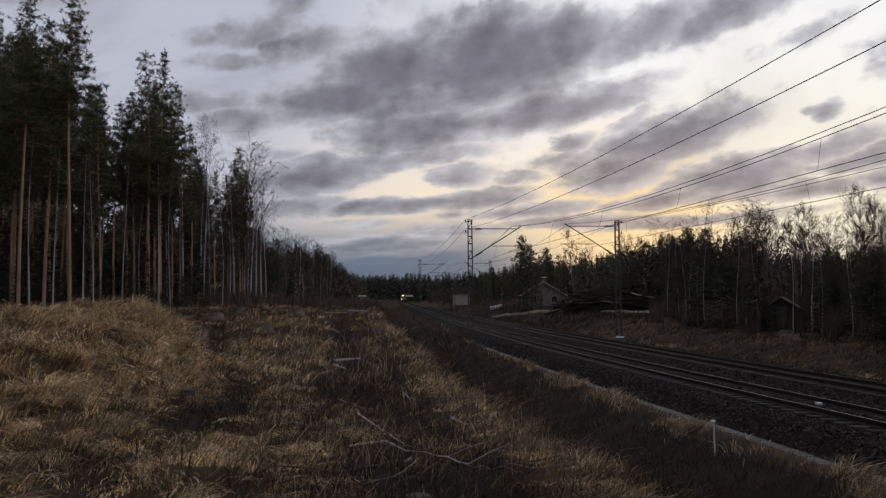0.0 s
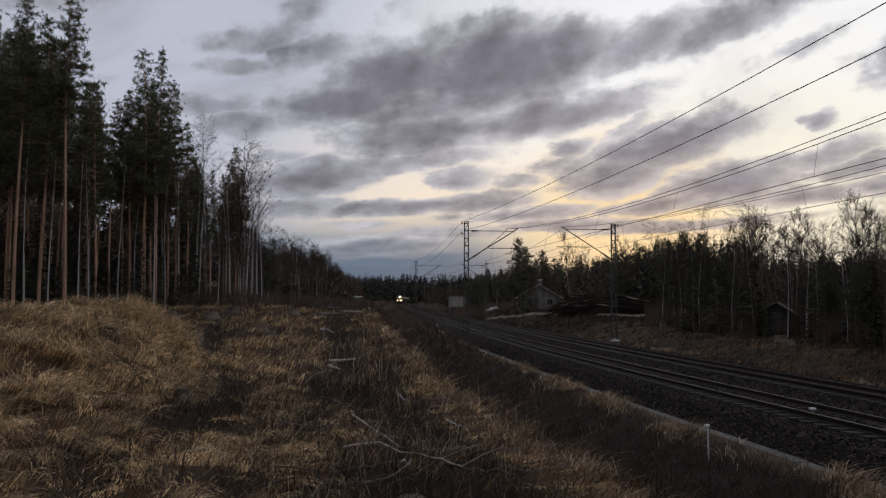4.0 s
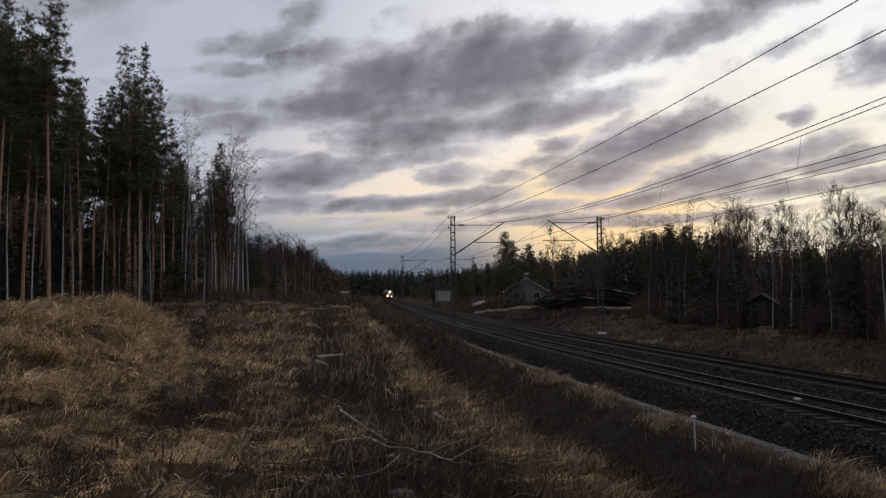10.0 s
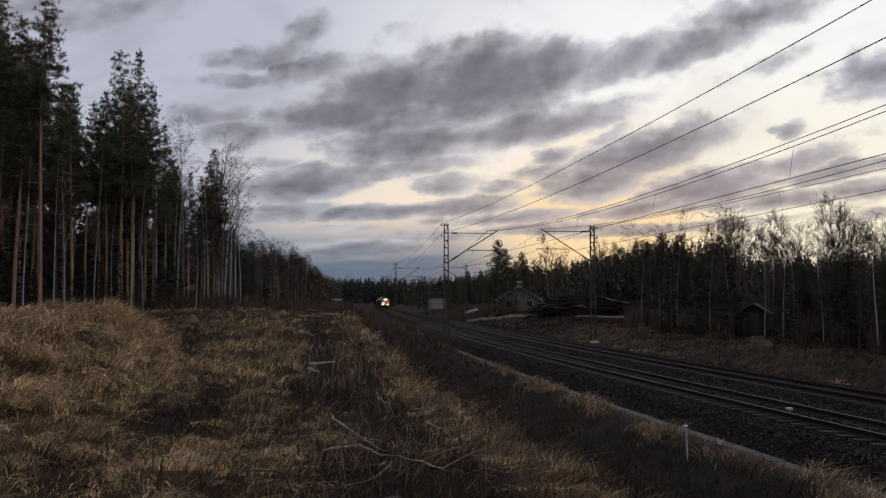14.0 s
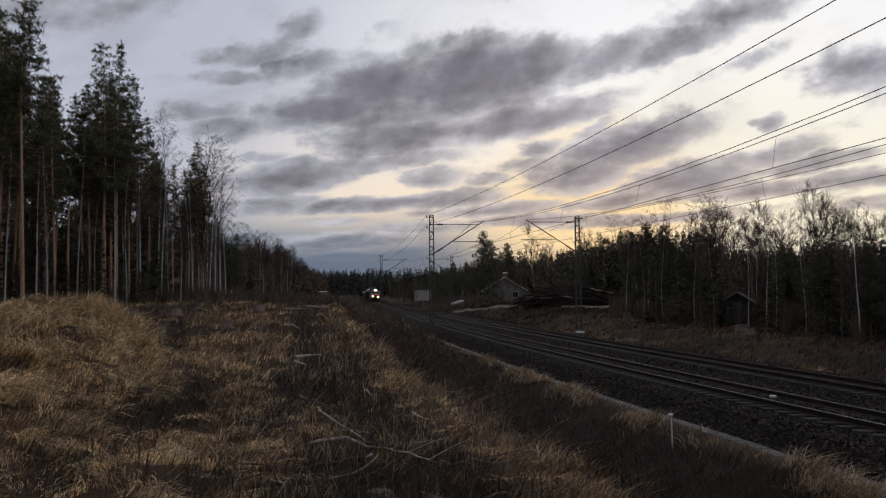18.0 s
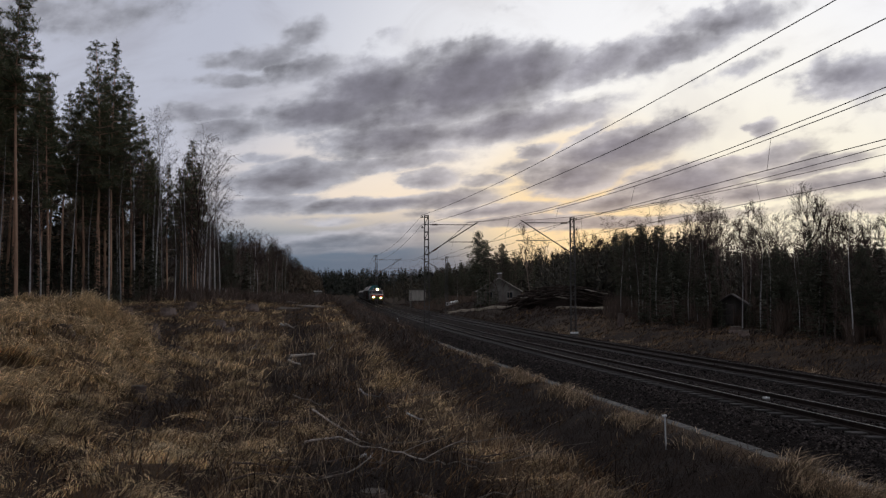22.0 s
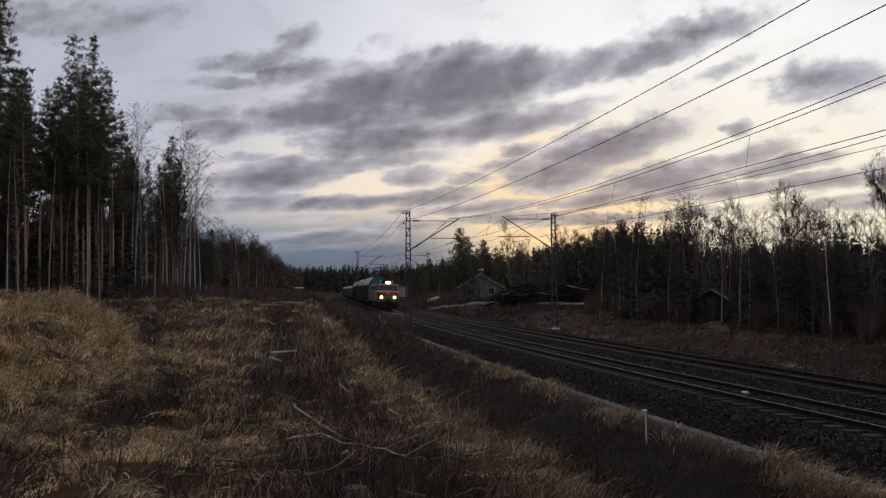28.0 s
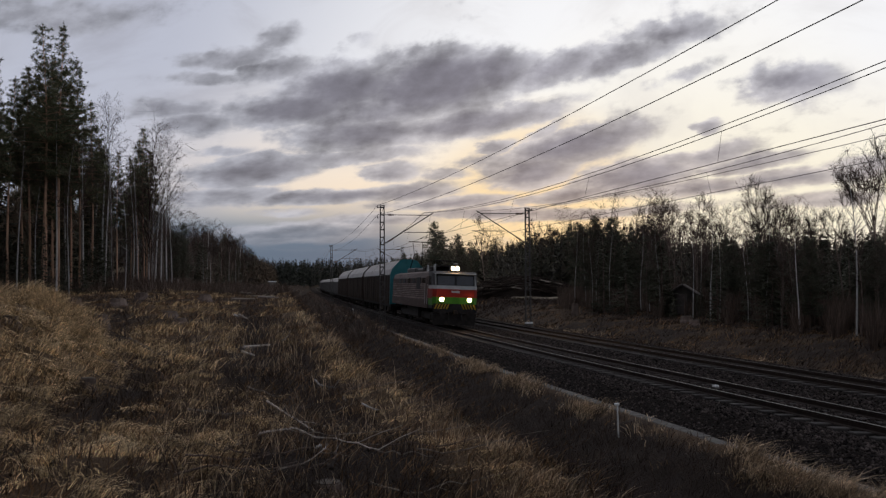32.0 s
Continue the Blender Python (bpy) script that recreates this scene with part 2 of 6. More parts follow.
    # low on the left the sky is a dull blue; away from the sunset it is dimmer
    band = k.math("MULTIPLY", k.math("SUBTRACT", 1.0, k.step(up, 0.030, 0.082)), k.math("SUBTRACT", 1.0, k.step(toward, 0.945, 0.985)))
    col = k.mix(k.math("MULTIPLY", band, 0.86), col, (0.098, 0.156, 0.232))
    col = k.vec("SCALE", col, k.math("MULTIPLY_ADD", k.step(toward, -0.9, 0.5), 0.71, 0.29))
    e = k.add("ShaderNodeEmission")
    k.put(col, e.inputs["Color"])
    e.inputs["Strength"].default_value = 1.0
    t = k.add("ShaderNodeBsdfTransparent")
    m = k.add("ShaderNodeMixShader")
    m.inputs[0].default_value = 0.94
    k.put(t.outputs[0], m.inputs[1])
    k.put(e.outputs[0], m.inputs[2])
    k.put(m.outputs[0], k.out.inputs["Surface"])
    k.mat.cycles.emission_sampling = "NONE"
    return k.mat


# ------------------------------------------------------------------ mesh helpers
def mesh_from(name, verts, faces, mats, smooth=False, face_mats=None):
    me = bpy.data.meshes.new(name)
    me.from_pydata(verts, [], faces)
    for m in mats if isinstance(mats, (list, tuple)) else [mats]:
        me.materials.append(m)
    if face_mats is not None:
        me.polygons.foreach_set("material_index", np.asarray(face_mats, dtype=np.int32))
    if smooth:
        me.polygons.foreach_set("use_smooth", np.ones(len(me.polygons), dtype=bool))
    me.update()
    return me


def tri_mesh(name, verts, tris, mat):
    """A mesh out of numpy arrays of vertices and triangles."""
    me = bpy.data.meshes.new(name)
    n = len(tris)
    me.vertices.add(len(verts))
    me.vertices.foreach_set("co", np.ascontiguousarray(verts, dtype=np.float32).ravel())
    me.loops.add(3 * n)
    me.loops.foreach_set("vertex_index", np.ascontiguousarray(tris, dtype=np.int32).ravel())
    me.polygons.add(n)
    me.polygons.foreach_set("loop_start", np.arange(0, 3 * n, 3, dtype=np.int32))
    me.materials.append(mat)
    me.update(calc_edges=True)
    return me


def thing(name, m, label, category, group="", kind=""):
    ob = new(name)
    ob.matrix_basis = m
    return tagged(ob, label, category, group, kind)


def part(name, bm, mat, parent, label="", smooth=False):
    """Links a bmesh or a mesh as one part of a thing."""
    if isinstance(bm, bmesh.types.BMesh):
        me = bpy.data.meshes.new(name)
        bm.to_mesh(me)
        bm.free()
        me.materials.append(mat)
    else:
        me = bm
    if smooth:
        me.polygons.foreach_set("use_smooth", np.ones(len(me.polygons), dtype=bool))
    ob = new(name, me)
    ob.parent = parent
    return tagged(ob, label) if label else ob


def box(bm, x0, x1, y0, y1, z0, z1, bevel=0.0, m=None):
    """A box with bevelled edges added to a bmesh."""
    r = bmesh.ops.create_cube(bm, size=1)
    vs = r["verts"]
    for v in vs:
        v.co = Vector(((x0 + x1) / 2 + v.co.x * (x1 - x0), (y0 + y1) / 2 + v.co.y * (y1 - y0), (z0 + z1) / 2 + v.co.z * (z1 - z0)))
    if bevel:
        es = list({e for v in vs for e in v.link_edges})
        vs = list({v for f in bmesh.ops.bevel(bm, geom=es, offset=bevel, segments=1, affect="EDGES")["faces"] for v in f.verts} | {v for v in vs if v.is_valid})
    if m is not None:
        bmesh.ops.transform(bm, matrix=m, verts=vs)
    return vs


def cube_bm(*a, **k):
    bm = bmesh.new()
    box(bm, *a, **k)
    return bm


def cyl(bm, p0, p1, r0, r1=None, sides=8):
    """A capped, tapered rod from p0 to p1."""
    p0, p1 = Vector(p0), Vector(p1)
    r1 = r0 if r1 is None else r1
    d = p1 - p0
    q = d.to_track_quat("Z", "Y").to_matrix().to_4x4()
    bmesh.ops.create_cone(bm, cap_ends=True, segments=sides, radius1=r0, radius2=r1, depth=d.length, matrix=Matrix.Translation((p0 + p1) / 2) @ q)


def rod_bm(p0, p1, r0, r1=None, sides=8):
    bm = bmesh.new()
    cyl(bm, p0, p1, r0, r1, sides)
    return bm


class Tubes:
    """Collects tapered tubes and loose triangles for one mesh."""

    def __init__(self):
        self.v, self.f = [], []

    def tube(self, pts, radii, sides=5):
        base = len(self.v)
        n = len(pts)
        for i, p in enumerate(pts):
            d = (pts[min(i + 1, n - 1)] - pts[max(i - 1, 0)]).normalized()
            a = d.orthogonal().normalized() if abs(d.z) < 0.9 else Vector((1, 0, 0)).cross(d).normalized()
            b = d.cross(a)
            for s in range(sides):
                w = 2 * math.pi * s / sides
                self.v.append(p + (a * math.cos(w) + b * math.sin(w)) * radii[i])
        for i in range(n - 1):
            for s in range(sides):
                s2 = (s + 1) % sides
                self.f.append((base + i * sides + s, base + i * sides + s2, base + (i + 1) * sides + s2, base + (i + 1) * sides + s))
        self.f.append(tuple(base + (n - 1) * sides + s for s in range(sides)))

    def tri(self, a, b, c):
        n = len(self.v)
        self.v += [a, b, c]
        self.f.append((n, n + 1, n + 2))

    def mesh(self, name, mat, smooth=False):
        return mesh_from(name, [tuple(p) for p in self.v], self.f, mat, smooth)


# ------------------------------------------------------------------ plan of the line and of the ground
def line_x(y):
    """Where the middle of the nearer track lies, y metres ahead."""
    y = np.asarray(y, dtype=float)
    yc = np.maximum(y, -60.0)
    far = np.maximum(y - 540.0, 0.0)
    return 7.42 - 0.062 * y + 6.9 * np.exp(-yc / 60.0) + np.minimum(far, 300) ** 2 / 1800.0


def line_slope(y):
    return float(line_x(y + 0.5) - line_x(y - 0.5))


def on_line(y, u, z=0.0):
    """A place u metres to the right of the nearer track's middle."""
    s = line_slope(y)
    n = math.hypot(1, s)
    return Vector((float(line_x(y)) + u / n, y - u * s / n, z))


def ease(v, lo, hi):
    t = np.clip((np.asarray(v, dtype=float) - lo) / (hi - lo), 0, 1)
    return t * t * (3 - 2 * t)


def lump(x, y, f, seed=0.0):
    return np.sin(x * f + seed + 1.7 * np.sin(y * f * 0.7 + seed)) * np.sin(y * f * 1.1 + 2.1 * seed + 1.3 * np.sin(x * f * 0.6))


def ground_z(x, y):
    x, y = np.asarray(x, dtype=float), np.asarray(y, dtype=float)
    u = x - line_x(y)
    # left of the line: ditch, bank, plateau, mound
    plateau = 1.40 + 1.1 * ease(y, 14, 55) - 1.2 * ease(y, 90, 180)
    left = -0.95 + (plateau - 0.25 + 0.95) * ease(-u, 8.4, 11.4) + 0.25 * ease(-u, 11.2, 17)
    left = left + 0.18 * np.exp(-((u + 10.9) / 0.7) ** 2)
    left = left + 0.62 * (1 - ease(-u, 4.3, 7.4))
    mound = 1.20 * ease(-x - 0.16 * y, 0.9, 4.2) * ease(y, 4, 15) * (1 - ease(y, 19, 26))
    left = left + mound * (1 + 0.10 * lump(x, y, 1.2, 0.8) + 0.07 * lump(x, y, 2.3, 2.8))
    left = left + (0.32 * ease(y, 32, 46) + 0.42 * ease(y, 50, 66)) * np.exp(-((u + 5.4) / 0.8) ** 2)
    # right of the line: shoulder, shallow ditch, rise to the wood
    right = -0.55 - 0.35 * ease(u, 8.0, 10.0) + 0.9 * ease(u, 11, 17) + 0.5 * ease(u, 18, 34) + 0.5 * ease(y, 60, 100) * ease(u, 9, 16) + 0.6 * ease(y, 95, 130) * ease(u, 8.5, 12)
    z = np.where(u < -4.2, left, np.where(u > 8.0, right, -0.55))
    z = np.where((u >= -4.2) & (u < -3.4), -0.30 - 0.25 * ease(u, -4.2, -3.4), z)
    rough = np.where((u > -4.3) & (u < 8.2), 0.0, 1.0) * (1 - ease(np.hypot(x, y), 150, 400))
    z = z + rough * (0.10 * lump(x, y, 0.55, 0.3) + 0.055 * lump(x, y, 1.5, 1.9) + 0.045 * lump(x, y, 3.4, 4.0) + 0.03 * lump(x, y, 5.8, 1.2) * (1 - ease(y, 25, 40)))
    z = z - 0.09 * rut(x, y)
    far = ease(np.hypot(x, y), 700, 1500)
    return z * (1 - far) + 0.5 * far


def gz(x, y):
    return float(ground_z(x, y))


RUTS = (
    ((-2.9, 4.0), (-3.12, 7.3), (-3.16, 9.4), (-3.53, 13.6), (-4.3, 16.5), (-5.2, 19.2), (-8.6, 31.8), (-10.1, 38.9)),
    ((-1.7, 4.0), (-1.85, 8.0), (-1.96, 10.9), (-2.2, 15.0), (-2.5, 19.0), (-2.9, 24.0), (-3.4, 29.3), (-4.6, 37.7)),
)


def rut(x, y):
    """How much a place lies in one of the worn wheel tracks."""
    w = 0.0
    for k, line in enumerate(RUTS):
        cx = np.interp(y, [q[1] for q in line], [q[0] for q in line])
        half = 0.22 + 0.008 * np.asarray(y) + 0.09 * lump(x, y, 0.9, 3.0 + k)
        w = np.maximum(w, np.exp(-((x - cx) / np.maximum(half, 0.12)) ** 2) * (1 - ease(y, 34, 42)) * ease(y, -3, 4))
    return w


FALLEN = ((-2.75, 23.5, 0.5), (-2.5, 23.6, 0.4), (-2.7, 21.6, 0.35), (-1.2, 13.0, 0.3), (-0.95, 12.0, 0.3), (-0.7, 11.0, 0.3), (-0.9, 9.6, 0.3), (-0.5, 9.7, 0.3), (0.0, 9.2, 0.3), (-0.34, 8.6, 0.25))


def clearing(x, y):
    """Trodden places round the fallen wood."""
    w = 0.0
    for cx, cy, r in FALLEN:
        w = np.maximum(w, np.exp(-((x - cx) ** 2 + (0.5 * (y + 0.5 - cy)) ** 2) / r ** 2))
    return w


def strawness(x, y):
    """0: dark brash, heather and soil; 1: pale dry grass."""
    u = x - line_x(y)
    s = 0.80 + 0.34 * lump(x, y, 0.35, 2.2) + 0.28 * lump(x, y, 1.1, 0.4) + 0.18 * lump(x, y, 2.6, 1.4)
    s = s + 0.45 * ease(-x - 0.1 * y, 1.5, 4.0) * (1 - ease(y, 30, 60))
    ditch = ease(u, -11.5, -10.9) * (1 - ease(u, -5.4, -4.4))
    crest = np.exp(-((u + 11.5) / 0.45) ** 2)
    brash = ease(u + 0.9 * (1 - ease(y, 7.0, 10.5)), -13.75, -13.2) * (1 - ease(u, -12.15, -11.85)) * (1 - ease(y, 19, 28)) * ease(y, 2, 6)
    s = s - 1.3 * ditch + 0.42 * crest - 0.85 * brash - 1.0 * clearing(x, y) - 0.45 * ease(y, 55, 80) * ease(u, -19, -16) - 1.05 * rut(x, y) * (0.75 + 0.4 * lump(x, y, 0.8, 1.0)) + 0.30 * np.exp(-((u + 5.6) / 0.9) ** 2) * ease(y, 30, 44) - 0.42 * ease(y, 20, 30)
    s = np.where(u > 8, 0.26 + 0.4 * lump(x, y, 0.45, 5.0) + 0.2 * lump(x, y, 1.3, 2.0) - 0.5 * ease(y, 85, 115), s)
    return np.clip(s, 0, 1)

# ------------------------------------------------------------------ materials
def ground_material():
    """Dark soil and brash where nothing pale grows, straw litter elsewhere."""
    k = Nodes("dry_ground")
    pos = k.add("ShaderNodeNewGeometry").outputs["Position"]
    a = k.add("ShaderNodeAttribute")
    a.attribute_name = "litter"
    big, _ = k.noise(pos, 1.6, 5, 0.65)
    small, _ = k.noise(pos, 24.0, 4, 0.65)
    long, _ = k.noise(k.vec("MULTIPLY", pos, (30.0, 9.0, 12.0)), 1.0, 4, 0.6)
    f = k.math("ADD", a.outputs["Fac"], k.math("MULTIPLY", k.math("SUBTRACT", big, 0.5), 0.8), clamp=True)
    dark = k.mix(small, (0.011, 0.0075, 0.006), (0.038, 0.025, 0.017))
    pale = k.mix(long, (0.052, 0.031, 0.017), (0.15, 0.096, 0.052))
    col = k.mix(f, dark, pale)
    b = k.add("ShaderNodeBsdfPrincipled")
    k.put(col, b.inputs["Base Color"])
    b.inputs["Roughness"].default_value = 0.95
    b.inputs["Specular IOR Level"].default_value = 0.15
    bn = k.add("ShaderNodeBump")
    bn.inputs["Strength"].default_value = 0.9
    bn.inputs["Distance"].default_value = 0.06
    k.put(k.math("MULTIPLY_ADD", big, 0.6, k.math("ADD", small, long)), bn.inputs["Height"])
    k.put(bn.outputs["Normal"], b.inputs["Normal"])
    k.put(b.outputs["BSDF"], k.out.inputs["Surface"])
    return k.mat


M_GROUND = ground_material()
M_BALLAST = surface("ballast_bed", (0.009, 0.0070, 0.006), (0.023, 0.018, 0.0155), 6.0, 0.95, 1.0, 26.0, depth=0.05, spec=0.04)
M_STONE = surface("ballast_stone", (0.012, 0.0095, 0.0085), (0.075, 0.060, 0.053), 5.0, 0.9, 0.3, 30.0, spread=0.95, island=True, spec=0.06)
M_RAIL = surface("rail_steel", (0.022, 0.016, 0.013), (0.045, 0.032, 0.026), 4.0, 0.6, 0.2, 40.0, metal=0.4)
M_DULLHEAD = surface("dull_rail_head", (0.03, 0.025, 0.022), (0.055, 0.046, 0.042), 2.0, 0.6, 0.0, 60.0, metal=0.6)
M_RAILHEAD = surface("polished_rail_head", (0.075, 0.07, 0.066), (0.14, 0.132, 0.126), 2.0, 0.5, 0.0, 60.0, metal=1.0)
M_SLEEPER = surface("sleeper_concrete", (0.032, 0.028, 0.025), (0.068, 0.061, 0.055), 5.0, 0.85, 0.3, 50.0, spread=0.25)
M_CONCRETE = surface("trough_concrete", (0.075, 0.069, 0.062), (0.155, 0.145, 0.13), 3.0, 0.85, 0.3, 45.0, spread=0.15, c3=(0.08, 0.08, 0.062))
M_STEEL = surface("mast_steel", (0.06, 0.056, 0.052), (0.12, 0.112, 0.105), 3.0, 0.65, 0.15, 40.0, metal=0.3)
M_INSULATOR = surface("brown_porcelain", (0.08, 0.04, 0.03), (0.12, 0.06, 0.04), 9.0, 0.3, 0.0, 30.0)
M_WIRE = surface("old_copper_wire", (0.03, 0.028, 0.026), (0.06, 0.05, 0.045), 5.0, 0.6, 0.0, 30.0, metal=0.3)
M_STRAW = leafy("dry_straw", (0.19, 0.114, 0.054), (0.92, 0.68, 0.375), 0.45, clumped=0.55)
M_TUFT = leafy("dull_straw", (0.18, 0.122, 0.074), (0.66, 0.495, 0.32), 0.4, clumped=0.35)
M_PALE_STRAW = leafy("pale_straw", (0.42, 0.29, 0.15), (0.85, 0.66, 0.40))
M_BROWN_GRASS = leafy("brown_grass", (0.085, 0.047, 0.023), (0.29, 0.175, 0.088), clumped=0.35)
M_HEATHER = leafy("heather_stems", (0.023, 0.0148, 0.0106), (0.058, 0.0365, 0.025), through_light=0.1)
M_THICKET = leafy("thicket_stems", (0.060, 0.041, 0.031), (0.135, 0.094, 0.070), through_light=0.1)
M_PINE_BARK = surface("pine_bark", (0.28, 0.168, 0.115), (0.60, 0.37, 0.24), 2.5, 0.9, 0.7, 20.0, stretch=(1, 1, 0.25), spread=0.2, depth=0.03)
M_BIRCH_BARK = surface("birch_bark", (0.28, 0.262, 0.245), (0.52, 0.50, 0.47), 2.2, 0.8, 0.3, 18.0, c3=(0.06, 0.05, 0.045), stretch=(0.6, 0.6, 1.6), spread=0.25)
M_BROWN_BARK = surface("brown_bark", (0.085, 0.063, 0.052), (0.19, 0.145, 0.12), 2.5, 0.9, 0.3, 20.0, spread=0.3)
M_TWIG = surface("bare_twigs", (0.048, 0.033, 0.027), (0.090, 0.060, 0.048), 3.0, 0.9, 0.0, 30.0, spread=0.25)
M_NEEDLES = leafy("pine_needles", (0.082, 0.090, 0.048), (0.156, 0.158, 0.086), through_light=0.15)
M_SPRUCE = leafy("spruce_needles", (0.040, 0.043, 0.026), (0.078, 0.076, 0.050), through_light=0.12)
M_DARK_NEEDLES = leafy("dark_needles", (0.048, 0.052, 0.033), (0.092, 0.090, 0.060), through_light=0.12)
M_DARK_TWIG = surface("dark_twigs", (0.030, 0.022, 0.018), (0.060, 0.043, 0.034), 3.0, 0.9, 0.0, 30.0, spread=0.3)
M_PALE_BOARD = surface("pale_boards", (0.20, 0.185, 0.165), (0.36, 0.335, 0.30), 2.5, 0.9, 0.4, 30.0, stretch=(1, 1, 0.2))
M_DEEP_WOOD = leafy("depth_of_wood", (0.120, 0.100, 0.066), (0.20, 0.16, 0.108), through_light=0.12)
M_DARK_BOARD = surface("dark_boards", (0.038, 0.034, 0.030), (0.082, 0.072, 0.062), 2.5, 0.9, 0.4, 30.0, stretch=(1, 1, 0.2))
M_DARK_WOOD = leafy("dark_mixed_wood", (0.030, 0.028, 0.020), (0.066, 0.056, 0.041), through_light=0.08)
M_FAR_SPRUCE = leafy("far_spruce", (0.014, 0.018, 0.016), (0.032, 0.037, 0.031), through_light=0.1)
M_SAND = surface("sandy_gravel", (0.15, 0.122, 0.092), (0.26, 0.22, 0.17), 2.0, 0.95, 0.4, 25.0)
M_FAR_WOOD = leafy("far_wood", (0.050, 0.040, 0.029), (0.105, 0.080, 0.060), through_light=0.1)
M_DEAD_WOOD = surface("grey_dead_wood", (0.14, 0.115, 0.095), (0.32, 0.275, 0.23), 5.0, 0.85, 0.4, 35.0, stretch=(1, 1, 1))
M_PEELED = surface("peeled_wood", (0.46, 0.40, 0.34), (0.74, 0.66, 0.57), 5.0, 0.8, 0.3, 35.0)
M_LOG_END = surface("log_end", (0.06, 0.048, 0.038), (0.12, 0.10, 0.08), 9.0, 0.85, 0.2, 60.0, spread=0.3)
M_LOG_BARK = surface("log_bark", (0.018, 0.0135, 0.011), (0.044, 0.032, 0.025), 6.0, 0.9, 0.5, 30.0, spread=0.45)
M_WHITE = surface("white_paint", (0.62, 0.62, 0.60), (0.78, 0.78, 0.76), 3.0, 0.6, 0.05, 40.0)
M_WALL = surface("grey_plaster", (0.10, 0.091, 0.080), (0.185, 0.17, 0.15), 1.5, 0.9, 0.2, 25.0, c3=(0.15, 0.137, 0.122))
M_ROOF = surface("dark_roofing", (0.06, 0.052, 0.048), (0.12, 0.10, 0.09), 2.0, 0.85, 0.3, 25.0)
M_BOARD = surface("weathered_boards", (0.10, 0.09, 0.08), (0.20, 0.18, 0.16), 2.5, 0.9, 0.4, 30.0, stretch=(1, 1, 0.2))
M_GLASS = surface("dark_window_glass", (0.015, 0.017, 0.02), (0.03, 0.033, 0.036), 1.0, 0.16, 0.0, 20.0, spec=0.6)

# ------------------------------------------------------------------ sky deck
deck = new("backdrop_sky", mesh_from("backdrop_sky", [(-4400 * math.cos(i * math.pi / 16), 4400 * math.sin(i * math.pi / 16), 0) for i in range(32)], [tuple(range(32))], cloud_material()))
deck.location.z = DECK
tagged(deck, "broken grey evening clouds over pale sky", "sky", kind="structure")

# ------------------------------------------------------------------ ground
def spaced(lo, hi, fine, far, grow=1.13):
    """Grid lines: fine between lo and hi, then wider and wider up to far on both sides."""
    mid = list(np.arange(lo, hi + 1e-6, fine))
    a, s = [hi], fine
    while a[-1] < far:
        s *= grow
        a.append(a[-1] + s)
    b, s = [lo], fine
    while b[-1] > -far:
        s *= grow
        b.append(b[-1] - s)
    return np.array(b[:0:-1] + mid + a[1:])


def ground():
    xs, ys = spaced(-26, 34, 0.33, 4300), spaced(1, 60, 0.33, 4300)
    gx, gy = np.meshgrid(xs, ys)
    z = ground_z(gx, gy)
    v = np.stack([gx.ravel(), gy.ravel(), z.ravel()], 1)
    nx, ny = len(xs), len(ys)
    i = (np.arange(ny - 1)[:, None] * nx + np.arange(nx - 1)[None, :]).ravel()
    tris = np.concatenate([np.stack([i, i + 1, i + nx + 1], 1), np.stack([i, i + nx + 1, i + nx], 1)])
    me = tri_mesh("ground", v, tris, M_GROUND)
    me.polygons.foreach_set("use_smooth", np.ones(len(me.polygons), dtype=bool))
    litter = me.attributes.new("litter", "FLOAT", "POINT")
    litter.data.foreach_set("value", strawness(gx, gy).ravel().astype(np.float32))
    ob = new("ground", me)
    tagged(ob, "rough brown autumn ground with dry grass and bare soil", "ground", kind="structure")


ground()

# ------------------------------------------------------------------ railway
CANT = 0.04
GAUGE = 1.59
Y0, Y1 = -30.0, 760.0
RAIL_YS = list(np.arange(Y0, 120, 2.0)) + list(np.arange(120, Y1, 8.0))


def sweep(name, profile, u, ys, mat, closed=True, tilt=0.0, u_mid=0.0):
    """A profile of (across, up) swept along the line at offset u."""
    v, f = [], []
    n = len(profile)
    for y in ys:
        for a, b in profile:
            v.append(tuple(on_line(y, u + a, b - tilt * (u + a - u_mid))))
    for i in range(len(ys) - 1):
        for j in range(n if closed else n - 1):
            j2 = (j + 1) % n
            f.append((i * n + j, i * n + j2, (i + 1) * n + j2, (i + 1) * n + j))
    return mesh_from(name, v, f, mat)


